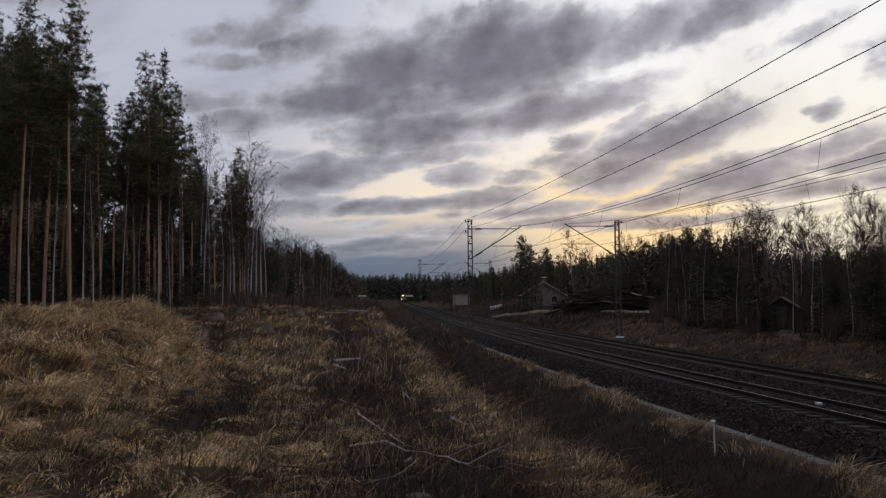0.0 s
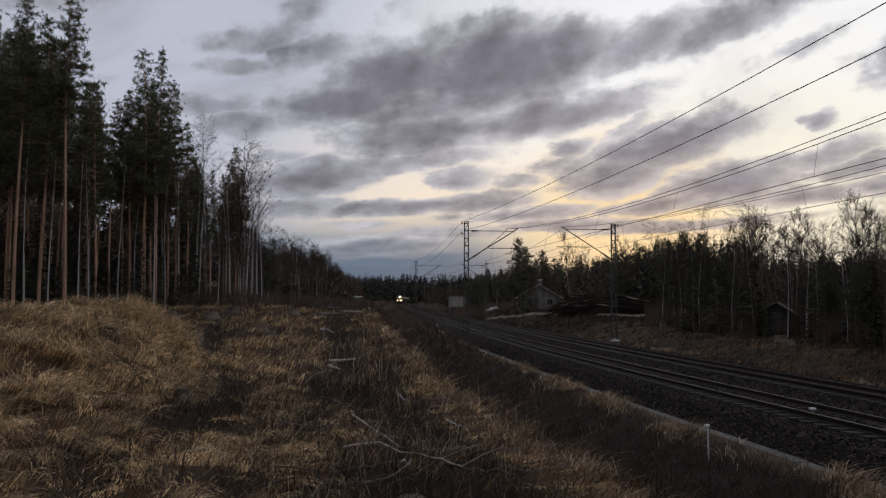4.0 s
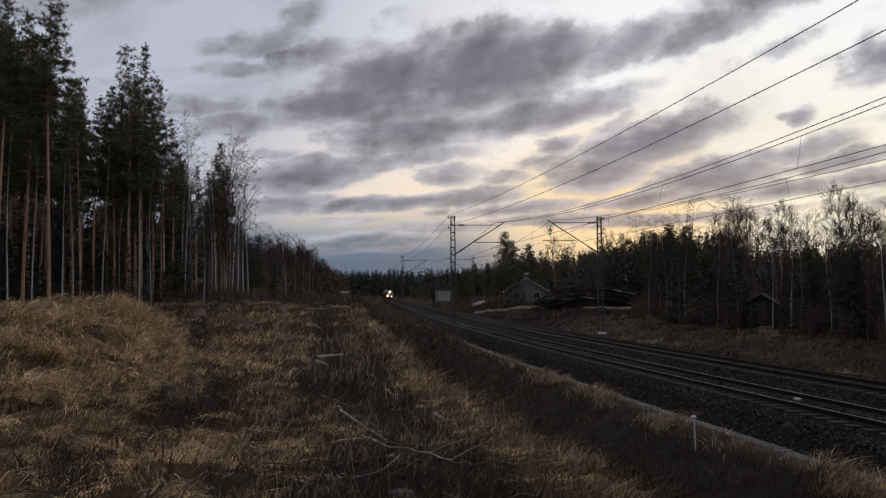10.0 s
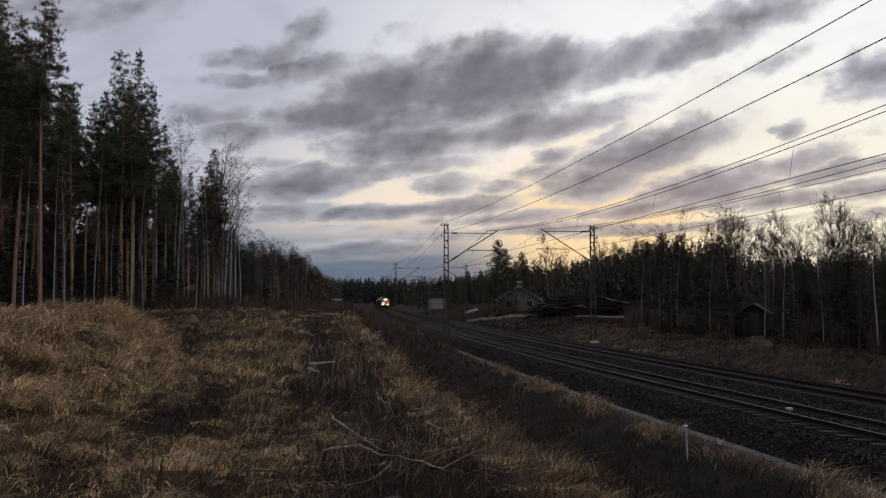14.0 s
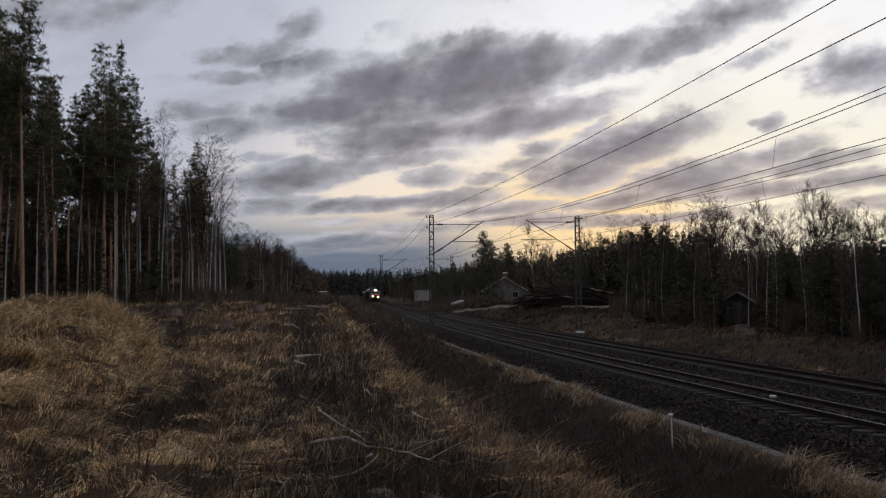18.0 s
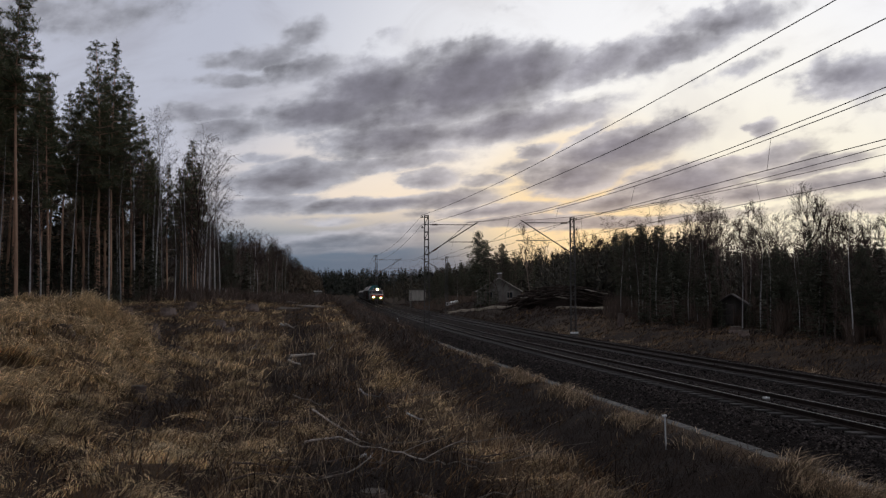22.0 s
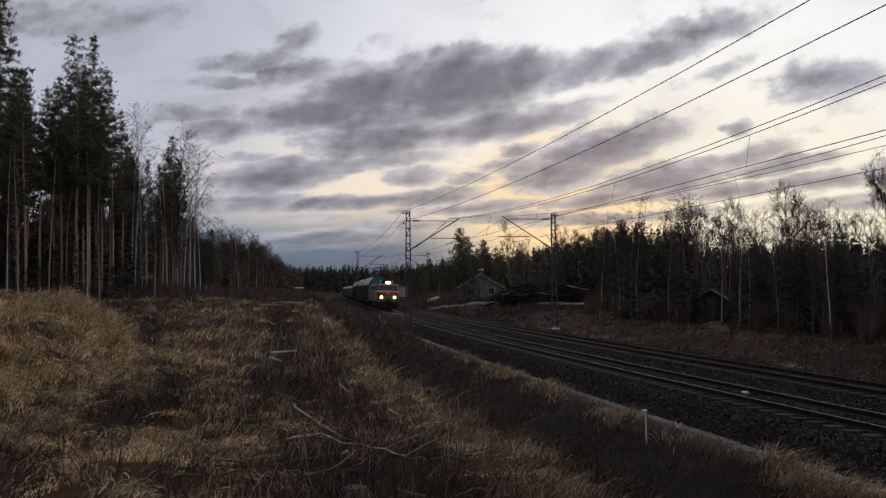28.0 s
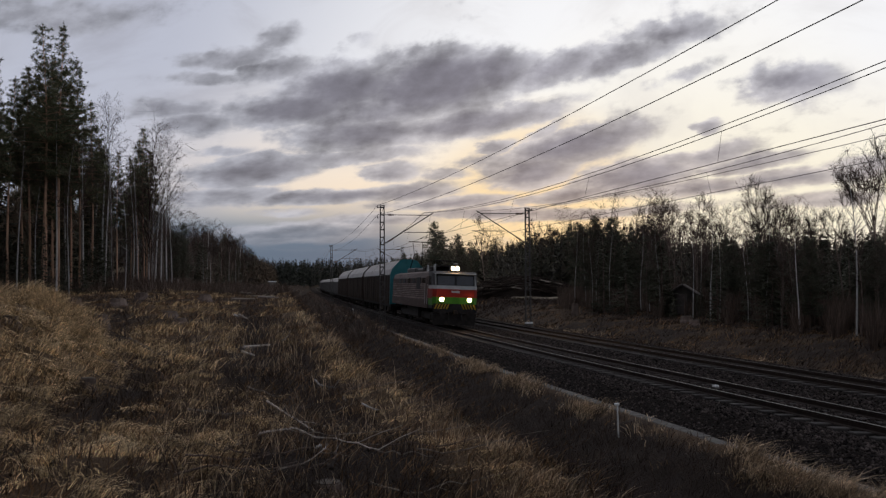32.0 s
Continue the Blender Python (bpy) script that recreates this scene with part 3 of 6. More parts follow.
def railway():
    bed = thing("ballast_bed", pose(0, 0, 0), "dark crushed stone bed under the two railway tracks", "ballast", kind="structure")
    prof = [(-3.4, -0.56), (-2.55, -0.16), (-1.6, -0.17), (-1.3, -0.195), (1.3, -0.215), (2.25, -0.25), (3.2, -0.195), (5.8, -0.215), (6.9, -0.22), (7.9, -0.60)]
    part("bed", sweep("bed", prof, 0, RAIL_YS, M_BALLAST, False), M_BALLAST, bed)
    rng = np.random.default_rng(4)
    # loose stones
    n = 74000
    y = 13 + 60 * rng.random(n) ** 1.9
    u = -3.4 + 11.2 * rng.random(n)
    keep = (np.abs(np.abs(u) - 0.8) > 0.12) & (np.abs(np.abs(u - 4.5) - 0.8) > 0.12)
    y, u = y[keep], u[keep]
    zz = np.interp(u, [a for a, b in prof], [b for a, b in prof])
    n = len(y)
    dirs = np.array([(1, 0, 0), (-0.5, 0.85, 0), (-0.5, -0.85, 0), (0, 0, 1.0), (0.1, 0.1, -0.7)])
    size = 0.024 + 0.042 * rng.random(n) ** 2
    jit = 1 + 0.45 * (rng.random((n, 5, 1)) - 0.5)
    ang = rng.random(n) * 6.28
    ca, sa = np.cos(ang)[:, None], np.sin(ang)[:, None]
    px = line_x(y) + u
    d = np.stack([dirs[None, :, 0] * ca - dirs[None, :, 1] * sa, dirs[None, :, 0] * sa + dirs[None, :, 1] * ca, np.repeat(dirs[None, :, 2] * 0.8, n, 0)], 2)
    v = np.stack([px, y, zz + 0.012], 1)[:, None, :] + d * size[:, None, None] * jit
    quad = np.array([(0, 1, 3), (1, 2, 3), (2, 0, 3), (1, 0, 4), (2, 1, 4), (0, 2, 4)])
    tris = (np.arange(n)[:, None, None] * 5 + quad[None]).reshape(-1, 3)
    st = new("ballast_stones", tri_mesh("ballast_stones", v.reshape(-1, 3), tris, M_STONE))
    tagged(st, "loose dark grey crushed stones on the track bed", "gravel", kind="stuff")
    rail = [(-0.075, -0.17), (0.075, -0.17), (0.07, -0.155), (0.012, -0.13), (0.012, -0.05), (0.036, -0.04), (0.036, -0.006), (-0.036, -0.006), (-0.036, -0.04), (-0.012, -0.05), (-0.012, -0.13), (-0.07, -0.155)]
    head = [(-0.034, -0.008), (0.034, -0.008), (0.032, 0.0), (-0.032, 0.0)]
    # one concrete sleeper, thicker under the rails
    bm = bmesh.new()
    for a, b in ((-1.3, -0.45), (0.45, 1.3)):
        box(bm, a, b, -0.14, 0.14, -0.34, -0.165, 0.02)
    box(bm, -0.45, 0.45, -0.11, 0.11, -0.34, -0.20, 0.02)
    sl = bpy.data.meshes.new("sleeper")
    bm.to_mesh(sl)
    bm.free()
    sl.materials.append(M_SLEEPER)
    for mid, label in ((0.0, "nearer railway track with steel rails on concrete sleepers"), (4.5, "farther railway track with dull steel rails on concrete sleepers")):
        tr = thing("railway_track", pose(0, 0, 0), label, "railway track", "tracks", "structure")
        for side in (-0.5, 0.5):
            r = part("rail", sweep("rail", rail, mid + side * GAUGE, RAIL_YS, M_RAIL, True, CANT, mid), M_RAIL, tr)
            part("rail_head", sweep("rail_head", head, mid + side * GAUGE, RAIL_YS, M_DULLHEAD if mid else M_RAILHEAD, True, CANT, mid), M_RAILHEAD, r, "worn running surface")
        y = 12.0
        for i in range(180):
            p = on_line(y, mid)
            o = new("sleeper", sl)
            o.parent = tr
            o.matrix_basis = Matrix.Translation(p) @ Matrix.Rotation(-math.atan(line_slope(y)), 4, "Z") @ Matrix.Rotation(math.atan(CANT), 4, "Y")
            y += 0.61


railway()


def cable_trough():
    tr = thing("cable_trough", pose(0, 0, 0), "long low concrete cable trough beside the ballast", "cable trough", kind="structure")
    part("channel", sweep("channel", [(-0.20, -0.68), (0.20, -0.68), (0.20, -0.43), (-0.20, -0.43)], -3.72, RAIL_YS[10:], M_CONCRETE), M_CONCRETE, tr)
    bm = cube_bm(-0.18, 0.18, -0.49, 0.49, -0.428, -0.37, 0.012)
    lid = bpy.data.meshes.new("lid")
    bm.to_mesh(lid)
    bm.free()
    lid.materials.append(M_CONCRETE)
    rng = random.Random(2)
    y = 8.0
    while y < 130:
        o = new("lid", lid)
        o.parent = tr
        o.matrix_basis = Matrix.Translation(on_line(y, -3.72 + rng.uniform(-0.02, 0.02), rng.uniform(-0.012, 0.008))) @ Matrix.Rotation(-math.atan(line_slope(y)) + rng.uniform(-0.012, 0.012), 4, "Z")
        y += 1.0


cable_trough()


ARM_Z, STEADY_Z, REACH = 8.55, 6.6, 3.9


def mast(y, u, side, top, label):
    """A lattice catenary mast; side: +1 where its arm points to the right."""
    base = on_line(y, u)
    z0 = gz(base.x, base.y) - 0.1
    m = Matrix.Translation((base.x, base.y, 0)) @ Matrix.Rotation(-math.atan(line_slope(y)), 4, "Z")
    t = thing("catenary_mast", m, label, "catenary mast", "catenary masts")
    part("foundation", cube_bm(-0.35, 0.35, -0.35, 0.35, z0 - 0.5, z0 + 0.25, 0.04), M_CONCRETE, t)
    w0, w1 = 0.21, 0.15
    for sx in (-1, 1):
        for sy in (-1, 1):
            bm = bmesh.new()
            cyl(bm, (sx * w0, sy * 0.12, z0), (sx * w1, sy * 0.10, top), 0.038, 0.034, 4)
            part("chord", bm, M_STEEL, t)
    n = 16
    for sy in (-1, 1):
        for i in range(n):
            za = z0 + 0.2 + (top - z0 - 0.3) * i / n
            zb = z0 + 0.2 + (top - z0 - 0.3) * (i + 1) / n
            wa = w0 + (w1 - w0) * i / n
            bm = bmesh.new()
            box(bm, -wa, wa, sy * 0.11 - 0.012, sy * 0.11 + 0.012, zb - 0.05, zb + 0.03)
            if i % 2:
                cyl(bm, (-wa, sy * 0.11, za), (wa, sy * 0.11, zb), 0.016, None, 4)
            part("batten", bm, M_STEEL, t)
    part("cap", cube_bm(-0.2, 0.2, -0.14, 0.14, top, top + 0.05, 0.01), M_STEEL, t)
    s = side
    # cantilever: top tie, diagonal strut, steady arm
    part("top_tie", rod_bm((s * 0.15, 0, ARM_Z), (s * REACH, 0, ARM_Z), 0.03), M_STEEL, t)
    part("strut", rod_bm((s * 0.15, 0, 6.2), (s * (REACH + 0.3), 0, ARM_Z + 0.2), 0.042), M_STEEL, t)
    part("steady_arm", rod_bm((s * 1.8, 0, 7.15), (s * 4.6, 0, 7.15), 0.028), M_STEEL, t)
    part("drop_arm", rod_bm((s * 4.3, 0, 7.15), (s * 3.1, 0.02, STEADY_Z + 0.05), 0.02), M_STEEL, t)
    for a, b in (((s * 0.45, 0, ARM_Z), (s * 0.95, 0, ARM_Z)), ((s * 0.5, 0, 6.2 + 0.2), (s * 0.95, 0, 6.2 + 0.49))):
        bm = bmesh.new()
        a, b = Vector(a), Vector(b)
        for i in range(5):
            cyl(bm, a + (b - a) * (i / 5), a + (b - a) * ((i + 0.8) / 5), 0.085, 0.05, 8)
        part("insulator", bm, M_INSULATOR, t)
    for z in (top - 0.12, top - 0.95):
        bm = bmesh.new()
        cyl(bm, (-s * 0.15, 0, z), (-s * 0.42, 0, z), 0.02, None, 6)
        cyl(bm, (-s * 0.36, 0, z - 0.05), (-s * 0.36, 0, z + 0.16), 0.05, 0.035, 8)
        part("feeder_bracket", bm, M_STEEL, t)
    return t


MAST_YS = [-3.0, 68.0, 140.0, 212.0, 284.0, 356.0]
for i, my in enumerate(MAST_YS):
    mast(my, -3.25, 1, 9.25, "grey lattice steel catenary mast with a cantilever arm")
    mast(my - 2.5, 8.15, -1, 8.95, "grey lattice steel catenary mast with an arm over the far track")


def hung(p, q, sag, n=14):
    return [p.lerp(q, i / n) - Vector((0, 0, sag * 4 * (i / n) * (1 - i / n))) for i in range(n + 1)]


def wires():
    spans = [-75.0] + MAST_YS
    for z, lift, shift, u, sag, label in ((9.30, 0.15, 0, -3.62, 0.73, "thin upper feeder wire along the mast tops"), (8.55, 0.17, 0, -3.62, 0.89, "thin lower feeder wire along the masts"),
                                          (8.95, 0.25, -2.5, 8.5, 0.75, "thin feeder wire on the far masts"), (8.75, 0.85, 0, 0.1, 1.5, "thin auxiliary wire above the nearer track")):
        t = thing("feeder_line", pose(0, 0, 0), label, "wire", "feeder wires")
        for a, b in zip(spans, spans[1:]):
            tb = Tubes()
            tb.tube(hung(on_line(a + shift, u, z + (lift if a < 0 else 0)), on_line(b + shift, u, z + (lift if b < 0 else 0)), sag), [0.013] * 15, 5)
            part("wire_span", tb.mesh("wire_span", M_WIRE), M_WIRE, t)
    for mid, shift, arm in ((0.0, 0.0, 0.2), (4.5, -2.5, 4.3)):
        t = thing("overhead_line", pose(0, 0, 0), "overhead line of a messenger and a contact wire with droppers", "overhead line", "overhead lines")
        for i, (a, b) in enumerate(zip(spans, spans[1:])):
            zig = 0.2 if i % 2 else -0.2
            pm, qm = on_line(a + shift, arm, ARM_Z + (0.2 if a > 0 else 1.0)), on_line(b + shift, arm, ARM_Z + (0.2 if b > 0 else 1.0))
            pc, qc = on_line(a + shift, mid + zig, STEADY_Z + (0.28 if a < 0 else 0)), on_line(b + shift, mid - zig, STEADY_Z + (0.28 if b < 0 else 0))
            m_pts = hung(pm, qm, 1.6 if b > 0 and a < 0 else 1.25, 28)
            c_pts = hung(pc, qc, 0.05, 28)
            for name, pts, r in (("messenger_wire", m_pts, 0.013), ("contact_wire", c_pts, 0.012)):
                tb = Tubes()
                tb.tube(pts, [r] * 29, 5)
                part(name, tb.mesh(name, M_WIRE), M_WIRE, t)
            for j in range(3, 28, 4):
                part("dropper", rod_bm(m_pts[j], c_pts[j], 0.006, None, 4), M_WIRE, t)


wires()

# ------------------------------------------------------------------ trees
def rand_dir(rng, lift=0.0):
    v = Vector((rng.gauss(0, 1), rng.gauss(0, 1), rng.gauss(0, 1))).normalized()
    v.z += lift
    return v.normalized()


def clump(tb, c, r, n, rng, lift=0.35, width=0.10):
    """A tuft of needles round c."""
    for _ in range(n):
        d = rand_dir(rng, lift)
        s = d.orthogonal().normalized()
        s.rotate(Matrix.Rotation(rng.uniform(0, 3.14), 3, d))
        l = r * rng.uniform(0.6, 1.15)
        w = l * width * rng.uniform(0.7, 1.3)
        a = c + d * l * 0.12
        tb.tri(a - s * w, a + s * w, c + d * l)


def trunk_points(h, rng, wob=0.25, n=9):
    a, b = rng.uniform(0, 6.28), rng.uniform(0.6, 1.3)
    return [Vector((wob * math.sin(a + b * 3 * i / n) * i / n, wob * math.cos(a * 1.3 + b * 2.5 * i / n) * i / n, h * i / n)) for i in range(n + 1)]


def along(pts, t):
    f = min(max(t, 0), 0.9999) * (len(pts) - 1)
    i = int(f)
    return pts[i].lerp(pts[i + 1], f - i)


def pine_meshes(seed, h, bare, spread, limbs, needles=None, taper=0.85):
    """A pine: red-brown bare stem with dead stubs, layered tufted crown tapering to the top."""
    rng = random.Random(seed)
    wood, leaf = Tubes(), Tubes()
    pts = trunk_points(h, rng, 0.35)
    r0 = 0.0061 * h
    wood.tube(pts, [r0 * (1 - 0.88 * (i / 9) ** 1.2) for i in range(10)], 8)
    tiers = int(limbs / 5)
    for i in range(int(limbs)):
        q = (i // 5 + rng.uniform(-0.2, 0.2)) / tiers
        q = min(max(q, 0.0), 0.985)
        t = bare + (1 - bare) * q
        reach = spread * min(1.0, 0.62 + 1.6 * q) * (1.03 - q) ** taper * rng.uniform(0.55, 1.15)
        a = rng.uniform(0, 6.28)
        p = along(pts, t)
        d = Vector((math.cos(a), math.sin(a), 0))
        rise = -0.12 + 0.75 * q + rng.uniform(-0.12, 0.18)
        line = [p, p + d * reach * 0.5 + Vector((0, 0, reach * rise * 0.3)), p + d * reach + Vector((0, 0, reach * rise))]
        wood.tube(line, [0.035 * (1.3 - q), 0.02 * (1.3 - q), 0.008], 3)
        m = max(3, int(reach * 8.5))
        for j in range(m):
            f = 0.22 + 0.78 * (j + rng.random()) / m
            c = along(line, f) + Vector((rng.gauss(0, 0.17), rng.gauss(0, 0.17), rng.gauss(0.04, 0.05)))
            clump(leaf, c, rng.uniform(0.22, 0.38) * (1.1 - 0.4 * q), 19, rng, 0.40, 0.065)
    for i in range(4):
        clump(leaf, pts[-1] + Vector((rng.gauss(0, 0.05), rng.gauss(0, 0.05), -0.2 * i)), 0.22, 9, rng, 1.1, 0.08)
    for i in range(9):
        t = rng.uniform(0.25, bare)
        p = along(pts, t)
        a = rng.uniform(0, 6.28)
        l = rng.uniform(0.3, 1.4)
        wood.tube([p, p + Vector((math.cos(a) * l, math.sin(a) * l, rng.uniform(-0.3, 0.25) * l))], [0.018, 0.006], 3)
    return wood.mesh("trunk", M_BROWN_BARK if needles else M_PINE_BARK, True), leaf.mesh("crown", needles or M_NEEDLES)


def birch_meshes(seed, h, bare, spread, limbs, twigs=9, bark=None):
    """A leafless birch: pale stem, rising limbs, a haze of thin twigs."""
    rng = random.Random(seed)
    wood, leaf = Tubes(), Tubes()
    pts = trunk_points(h, rng, 0.4)
    r0 = 0.0056 * h
    wood.tube(pts, [r0 * (1 - 0.93 * (i / 9)) for i in range(10)], 7)
    for i in range(int(limbs)):
        t = bare + (0.97 - bare) * (i + rng.random()) / limbs
        q = (t - bare) / (1 - bare)
        reach = spread * (0.5 + 0.6 * math.sin(min(q * 2.8 + 0.3, 3.0))) * (1.0 - 0.6 * q) * rng.uniform(0.6, 1.3)
        a = rng.uniform(0, 6.28)
        p = along(pts, t)
        d = Vector((math.cos(a), math.sin(a), 0))
        up = rng.uniform(0.7, 1.5)
        line = [p, p + d * reach * 0.45 + Vector((0, 0, reach * up * 0.55)), p + d * reach * 0.85 + Vector((0, 0, reach * up)), p + d * reach * 1.1 + Vector((0, 0, reach * up * 1.05))]
        leaf.tube(line, [0.022 * (1.2 - q), 0.014 * (1.2 - q), 0.008, 0.004], 3)
        for j in range(twigs):
            f = rng.uniform(0.25, 1.0)
            c = along(line, f)
            v = (d * rng.uniform(0.1, 0.9) + rand_dir(rng, 0.25) * 0.9).normalized()
            l = rng.uniform(0.35, 0.95) * (0.4 + 0.25 * spread)
            e = c + v * l + Vector((0, 0, -0.12 * l))
            s = v.orthogonal().normalized() * 0.008
            leaf.tri(c - s, c + s, e)
            for _ in range(3):
                g = c.lerp(e, rng.uniform(0.3, 0.95))
                w = (v + rand_dir(rng, 0.0) * 0.9).normalized() * l * 0.5
                leaf.tri(g - s * 0.8, g + s * 0.8, g + w)
    return wood.mesh("trunk", bark or M_BIRCH_BARK, True), leaf.mesh("crown", M_TWIG)


def broad_meshes(seed, h, fork, spread, limbs):
    """A leafless broad-crowned tree: the stem divides, limbs divide again into a dense fan of fine twigs."""
    rng = random.Random(seed)
    wood, leaf = Tubes(), Tubes()

    def grow(p, d, l, r, depth):
        bend = (d + rand_dir(rng, 0.15) * 0.22).normalized()
        q = p + bend * l
        e = q + (bend + Vector((0, 0, 0.12))).normalized() * l * 0.5
        (wood if depth < 2 else leaf).tube([p, q, e], [r, r * 0.75, max(r * 0.5, 0.011)], 6 if depth < 1 else 4 if depth < 2 else 3)
        if depth == 3:
            for _ in range(12):
                b = p.lerp(e, rng.uniform(0.1, 1.0))
                v = (bend + rand_dir(rng, 0.1) * 0.9).normalized()
                s = v.orthogonal().normalized() * 0.010
                m = rng.uniform(0.25, 0.6) * l * 1.6
                leaf.tri(b - s, b + s, b + v * m)
                for _ in range(2):
                    c = b + v * m * rng.uniform(0.3, 0.8)
                    w = (v + rand_dir(rng, 0.0) * 0.8).normalized() * m * 0.6
                    leaf.tri(c - s * 0.8, c + s * 0.8, c + w)
            return
        n = limbs if depth == 0 else 3 if depth == 1 else 4
        for k in range(n):
            a = 6.283 * (k + rng.random() * 0.7) / n
            side = bend.orthogonal().normalized()
            side.rotate(Matrix.Rotation(a, 3, bend))
            v = (bend * rng.uniform(0.8, 1.3) + side * spread * rng.uniform(0.45, 1.0) + Vector((0, 0, 0.25))).normalized()
            grow(q.lerp(e, rng.uniform(0.1 if depth else 0.0, 1.0)), v, l * (0.40 if depth == 0 else 0.62) * rng.uniform(0.75, 1.15), max(r * 0.45, 0.013), depth + 1)

    grow(Vector((0, 0, 0)), Vector((0, 0, 1)), h * fork, 0.0062 * h, 0)
    top = max(v.z for v in wood.v + leaf.v)
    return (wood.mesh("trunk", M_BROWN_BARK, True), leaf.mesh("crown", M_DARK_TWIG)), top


def spruce_meshes(seed, h, spread, whorls):
    """A spruce: tiers of drooping, feathered boughs down to the ground."""
    rng = random.Random(seed)
    wood, leaf = Tubes(), Tubes()
    pts = trunk_points(h, rng, 0.1)
    wood.tube(pts, [0.009 * h * (1 - 0.94 * i / 9) for i in range(10)], 6)
    n = whorls * 7
    for i in range(n):
        q = ((i + rng.random()) / n) ** 0.9
        z = h * (0.03 + 0.95 * q)
        rr = spread * (1.03 - q) ** 0.8 * rng.uniform(0.55, 1.12)
        a = rng.uniform(0, 6.28)
        d = Vector((math.cos(a), math.sin(a), 0))
        o = Vector((0, 0, z))
        line = [o, o + d * rr * 0.55 + Vector((0, 0, -0.13 * rr)), o + d * rr + Vector((0, 0, -0.10 * rr))]
        side = Vector((-d.y, d.x, 0))
        m = max(4, int(rr * 8))
        for k in range(m):
            f = 0.10 + 0.90 * (k + rng.random()) / m
            c = along(line, f)
            l = rng.uniform(0.20, 0.40) * (1.15 - 0.5 * f) * (0.6 + 0.25 * spread)
            for s in (-1, 1):
                v = (side * s * rng.uniform(0.4, 1.0) + d * rng.uniform(0.3, 0.9) + Vector((0, 0, rng.uniform(-0.7, 0.2)))).normalized()
                leaf.tri(c + d * 0.06, c - d * 0.06 + Vector((0, 0, -0.04)), c + v * l)
    clump(leaf, pts[-1], 0.35, 14, rng, 1.2)
    return wood.mesh("trunk", M_BROWN_BARK, True), leaf.mesh("crown", M_SPRUCE)


class Wood:
    """Trees of one kind: a few grown once, then set out as copies."""

    def __init__(self, name, category, group, grown):
        self.name, self.category, self.group, self.grown, self.n = name, category, group, grown, 0

    def plant(self, x, y, height, label, which=None, turn=None):
        k = self.n if which is None else which
        self.n += 1
        (trunk, crown), h = self.grown[k % len(self.grown)]
        s = height / h
        ang = (self.n * 137.5) if turn is None else turn
        ob = new(self.name)
        ob.matrix_basis = pose(x, y, gz(x, y) - 0.08, 0, 0, ang) @ Matrix.Diagonal((s, s, s, 1))
        tagged(ob, label, self.category, self.group)
        for nm, me in (("trunk", trunk), ("crown", crown)):
            o = new(nm, me)
            o.parent = ob


PINES = Wood("pine_tree", "pine tree", "pine trees", [(pine_meshes(11, 18, 0.48, 2.1, 110), 18), (pine_meshes(12, 17, 0.42, 2.0, 110), 17), (pine_meshes(13, 18, 0.52, 2.0, 105), 18), (pine_meshes(17, 17, 0.44, 2.2, 110), 17), (pine_meshes(18, 18, 0.60, 2.1, 95), 18)])
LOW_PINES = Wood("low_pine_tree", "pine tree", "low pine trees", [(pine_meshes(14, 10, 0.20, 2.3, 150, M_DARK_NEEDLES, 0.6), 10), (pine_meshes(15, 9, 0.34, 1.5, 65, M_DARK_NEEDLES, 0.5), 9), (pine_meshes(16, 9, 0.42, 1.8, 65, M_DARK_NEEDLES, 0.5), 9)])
BIRCHES = Wood("birch_tree", "birch tree", "birch trees", [(birch_meshes(21, 17, 0.30, 2.3, 46), 17), (birch_meshes(22, 16, 0.42, 1.9, 40), 16), (birch_meshes(23, 15, 0.25, 2.2, 42), 15)])
LOW_BIRCHES = Wood("low_birch_tree", "birch tree", "low birch trees", [(birch_meshes(24, 9, 0.25, 1.5, 30, 8, M_BROWN_BARK), 9), (birch_meshes(25, 10, 0.35, 1.2, 28, 8), 10), (birch_meshes(26, 8, 0.2, 1.7, 32, 8, M_BROWN_BARK), 8), (birch_meshes(27, 9, 0.45, 1.0, 22, 8, M_BROWN_BARK), 9)])
BROAD = Wood("bare_broadleaf_tree", "bare tree", "bare broadleaf trees", [broad_meshes(41, 10, 0.42, 0.75, 6), broad_meshes(42, 10, 0.36, 0.85, 7), broad_meshes(43, 10, 0.46, 0.6, 6), broad_meshes(44, 10, 0.40, 0.7, 5)])
SPRUCES = Wood("spruce_tree", "spruce tree", "spruce trees", [(spruce_meshes(31, 10, 1.9, 26), 10), (spruce_meshes(32, 9, 1.5, 26), 9), (spruce_meshes(33, 6, 1.5, 20), 6)])


def at_view(az, dist):
    return dist * math.sin(radians(az)), dist * math.cos(radians(az))


def heading(x, y):
    return math.degrees(math.atan2(x, y))


def wood_height(x, y, az, rise):
    """How tall a tree at a place may grow: the woods' general height, given as degrees over the eye by heading."""
    up = math.tan(radians(float(np.interp(heading(x, y), az, rise))))
    return EYE.z + math.hypot(x, y) * up - gz(x, y)


LEFT_EDGE = ((-16.5, -14.5, -13.0, -12.0, -11.0, -9.5, -8.0, -6.6, -5.6, -4.8), (6.2, 5.6, 5.0, 4.6, 4.6, 4.1, 3.35, 2.2, 1.6, 1.3))
RIGHT_EDGE = ((1.5, 5.0, 8.0, 10.0, 12.0, 14.5, 16.2, 18.0, 20.0, 21.0, 24.0, 30.0, 40.0), (1.7, 2.3, 2.9, 3.0, 3.3, 4.1, 4.6, 4.6, 4.7, 3.8, 3.5, 3.6, 4.2))


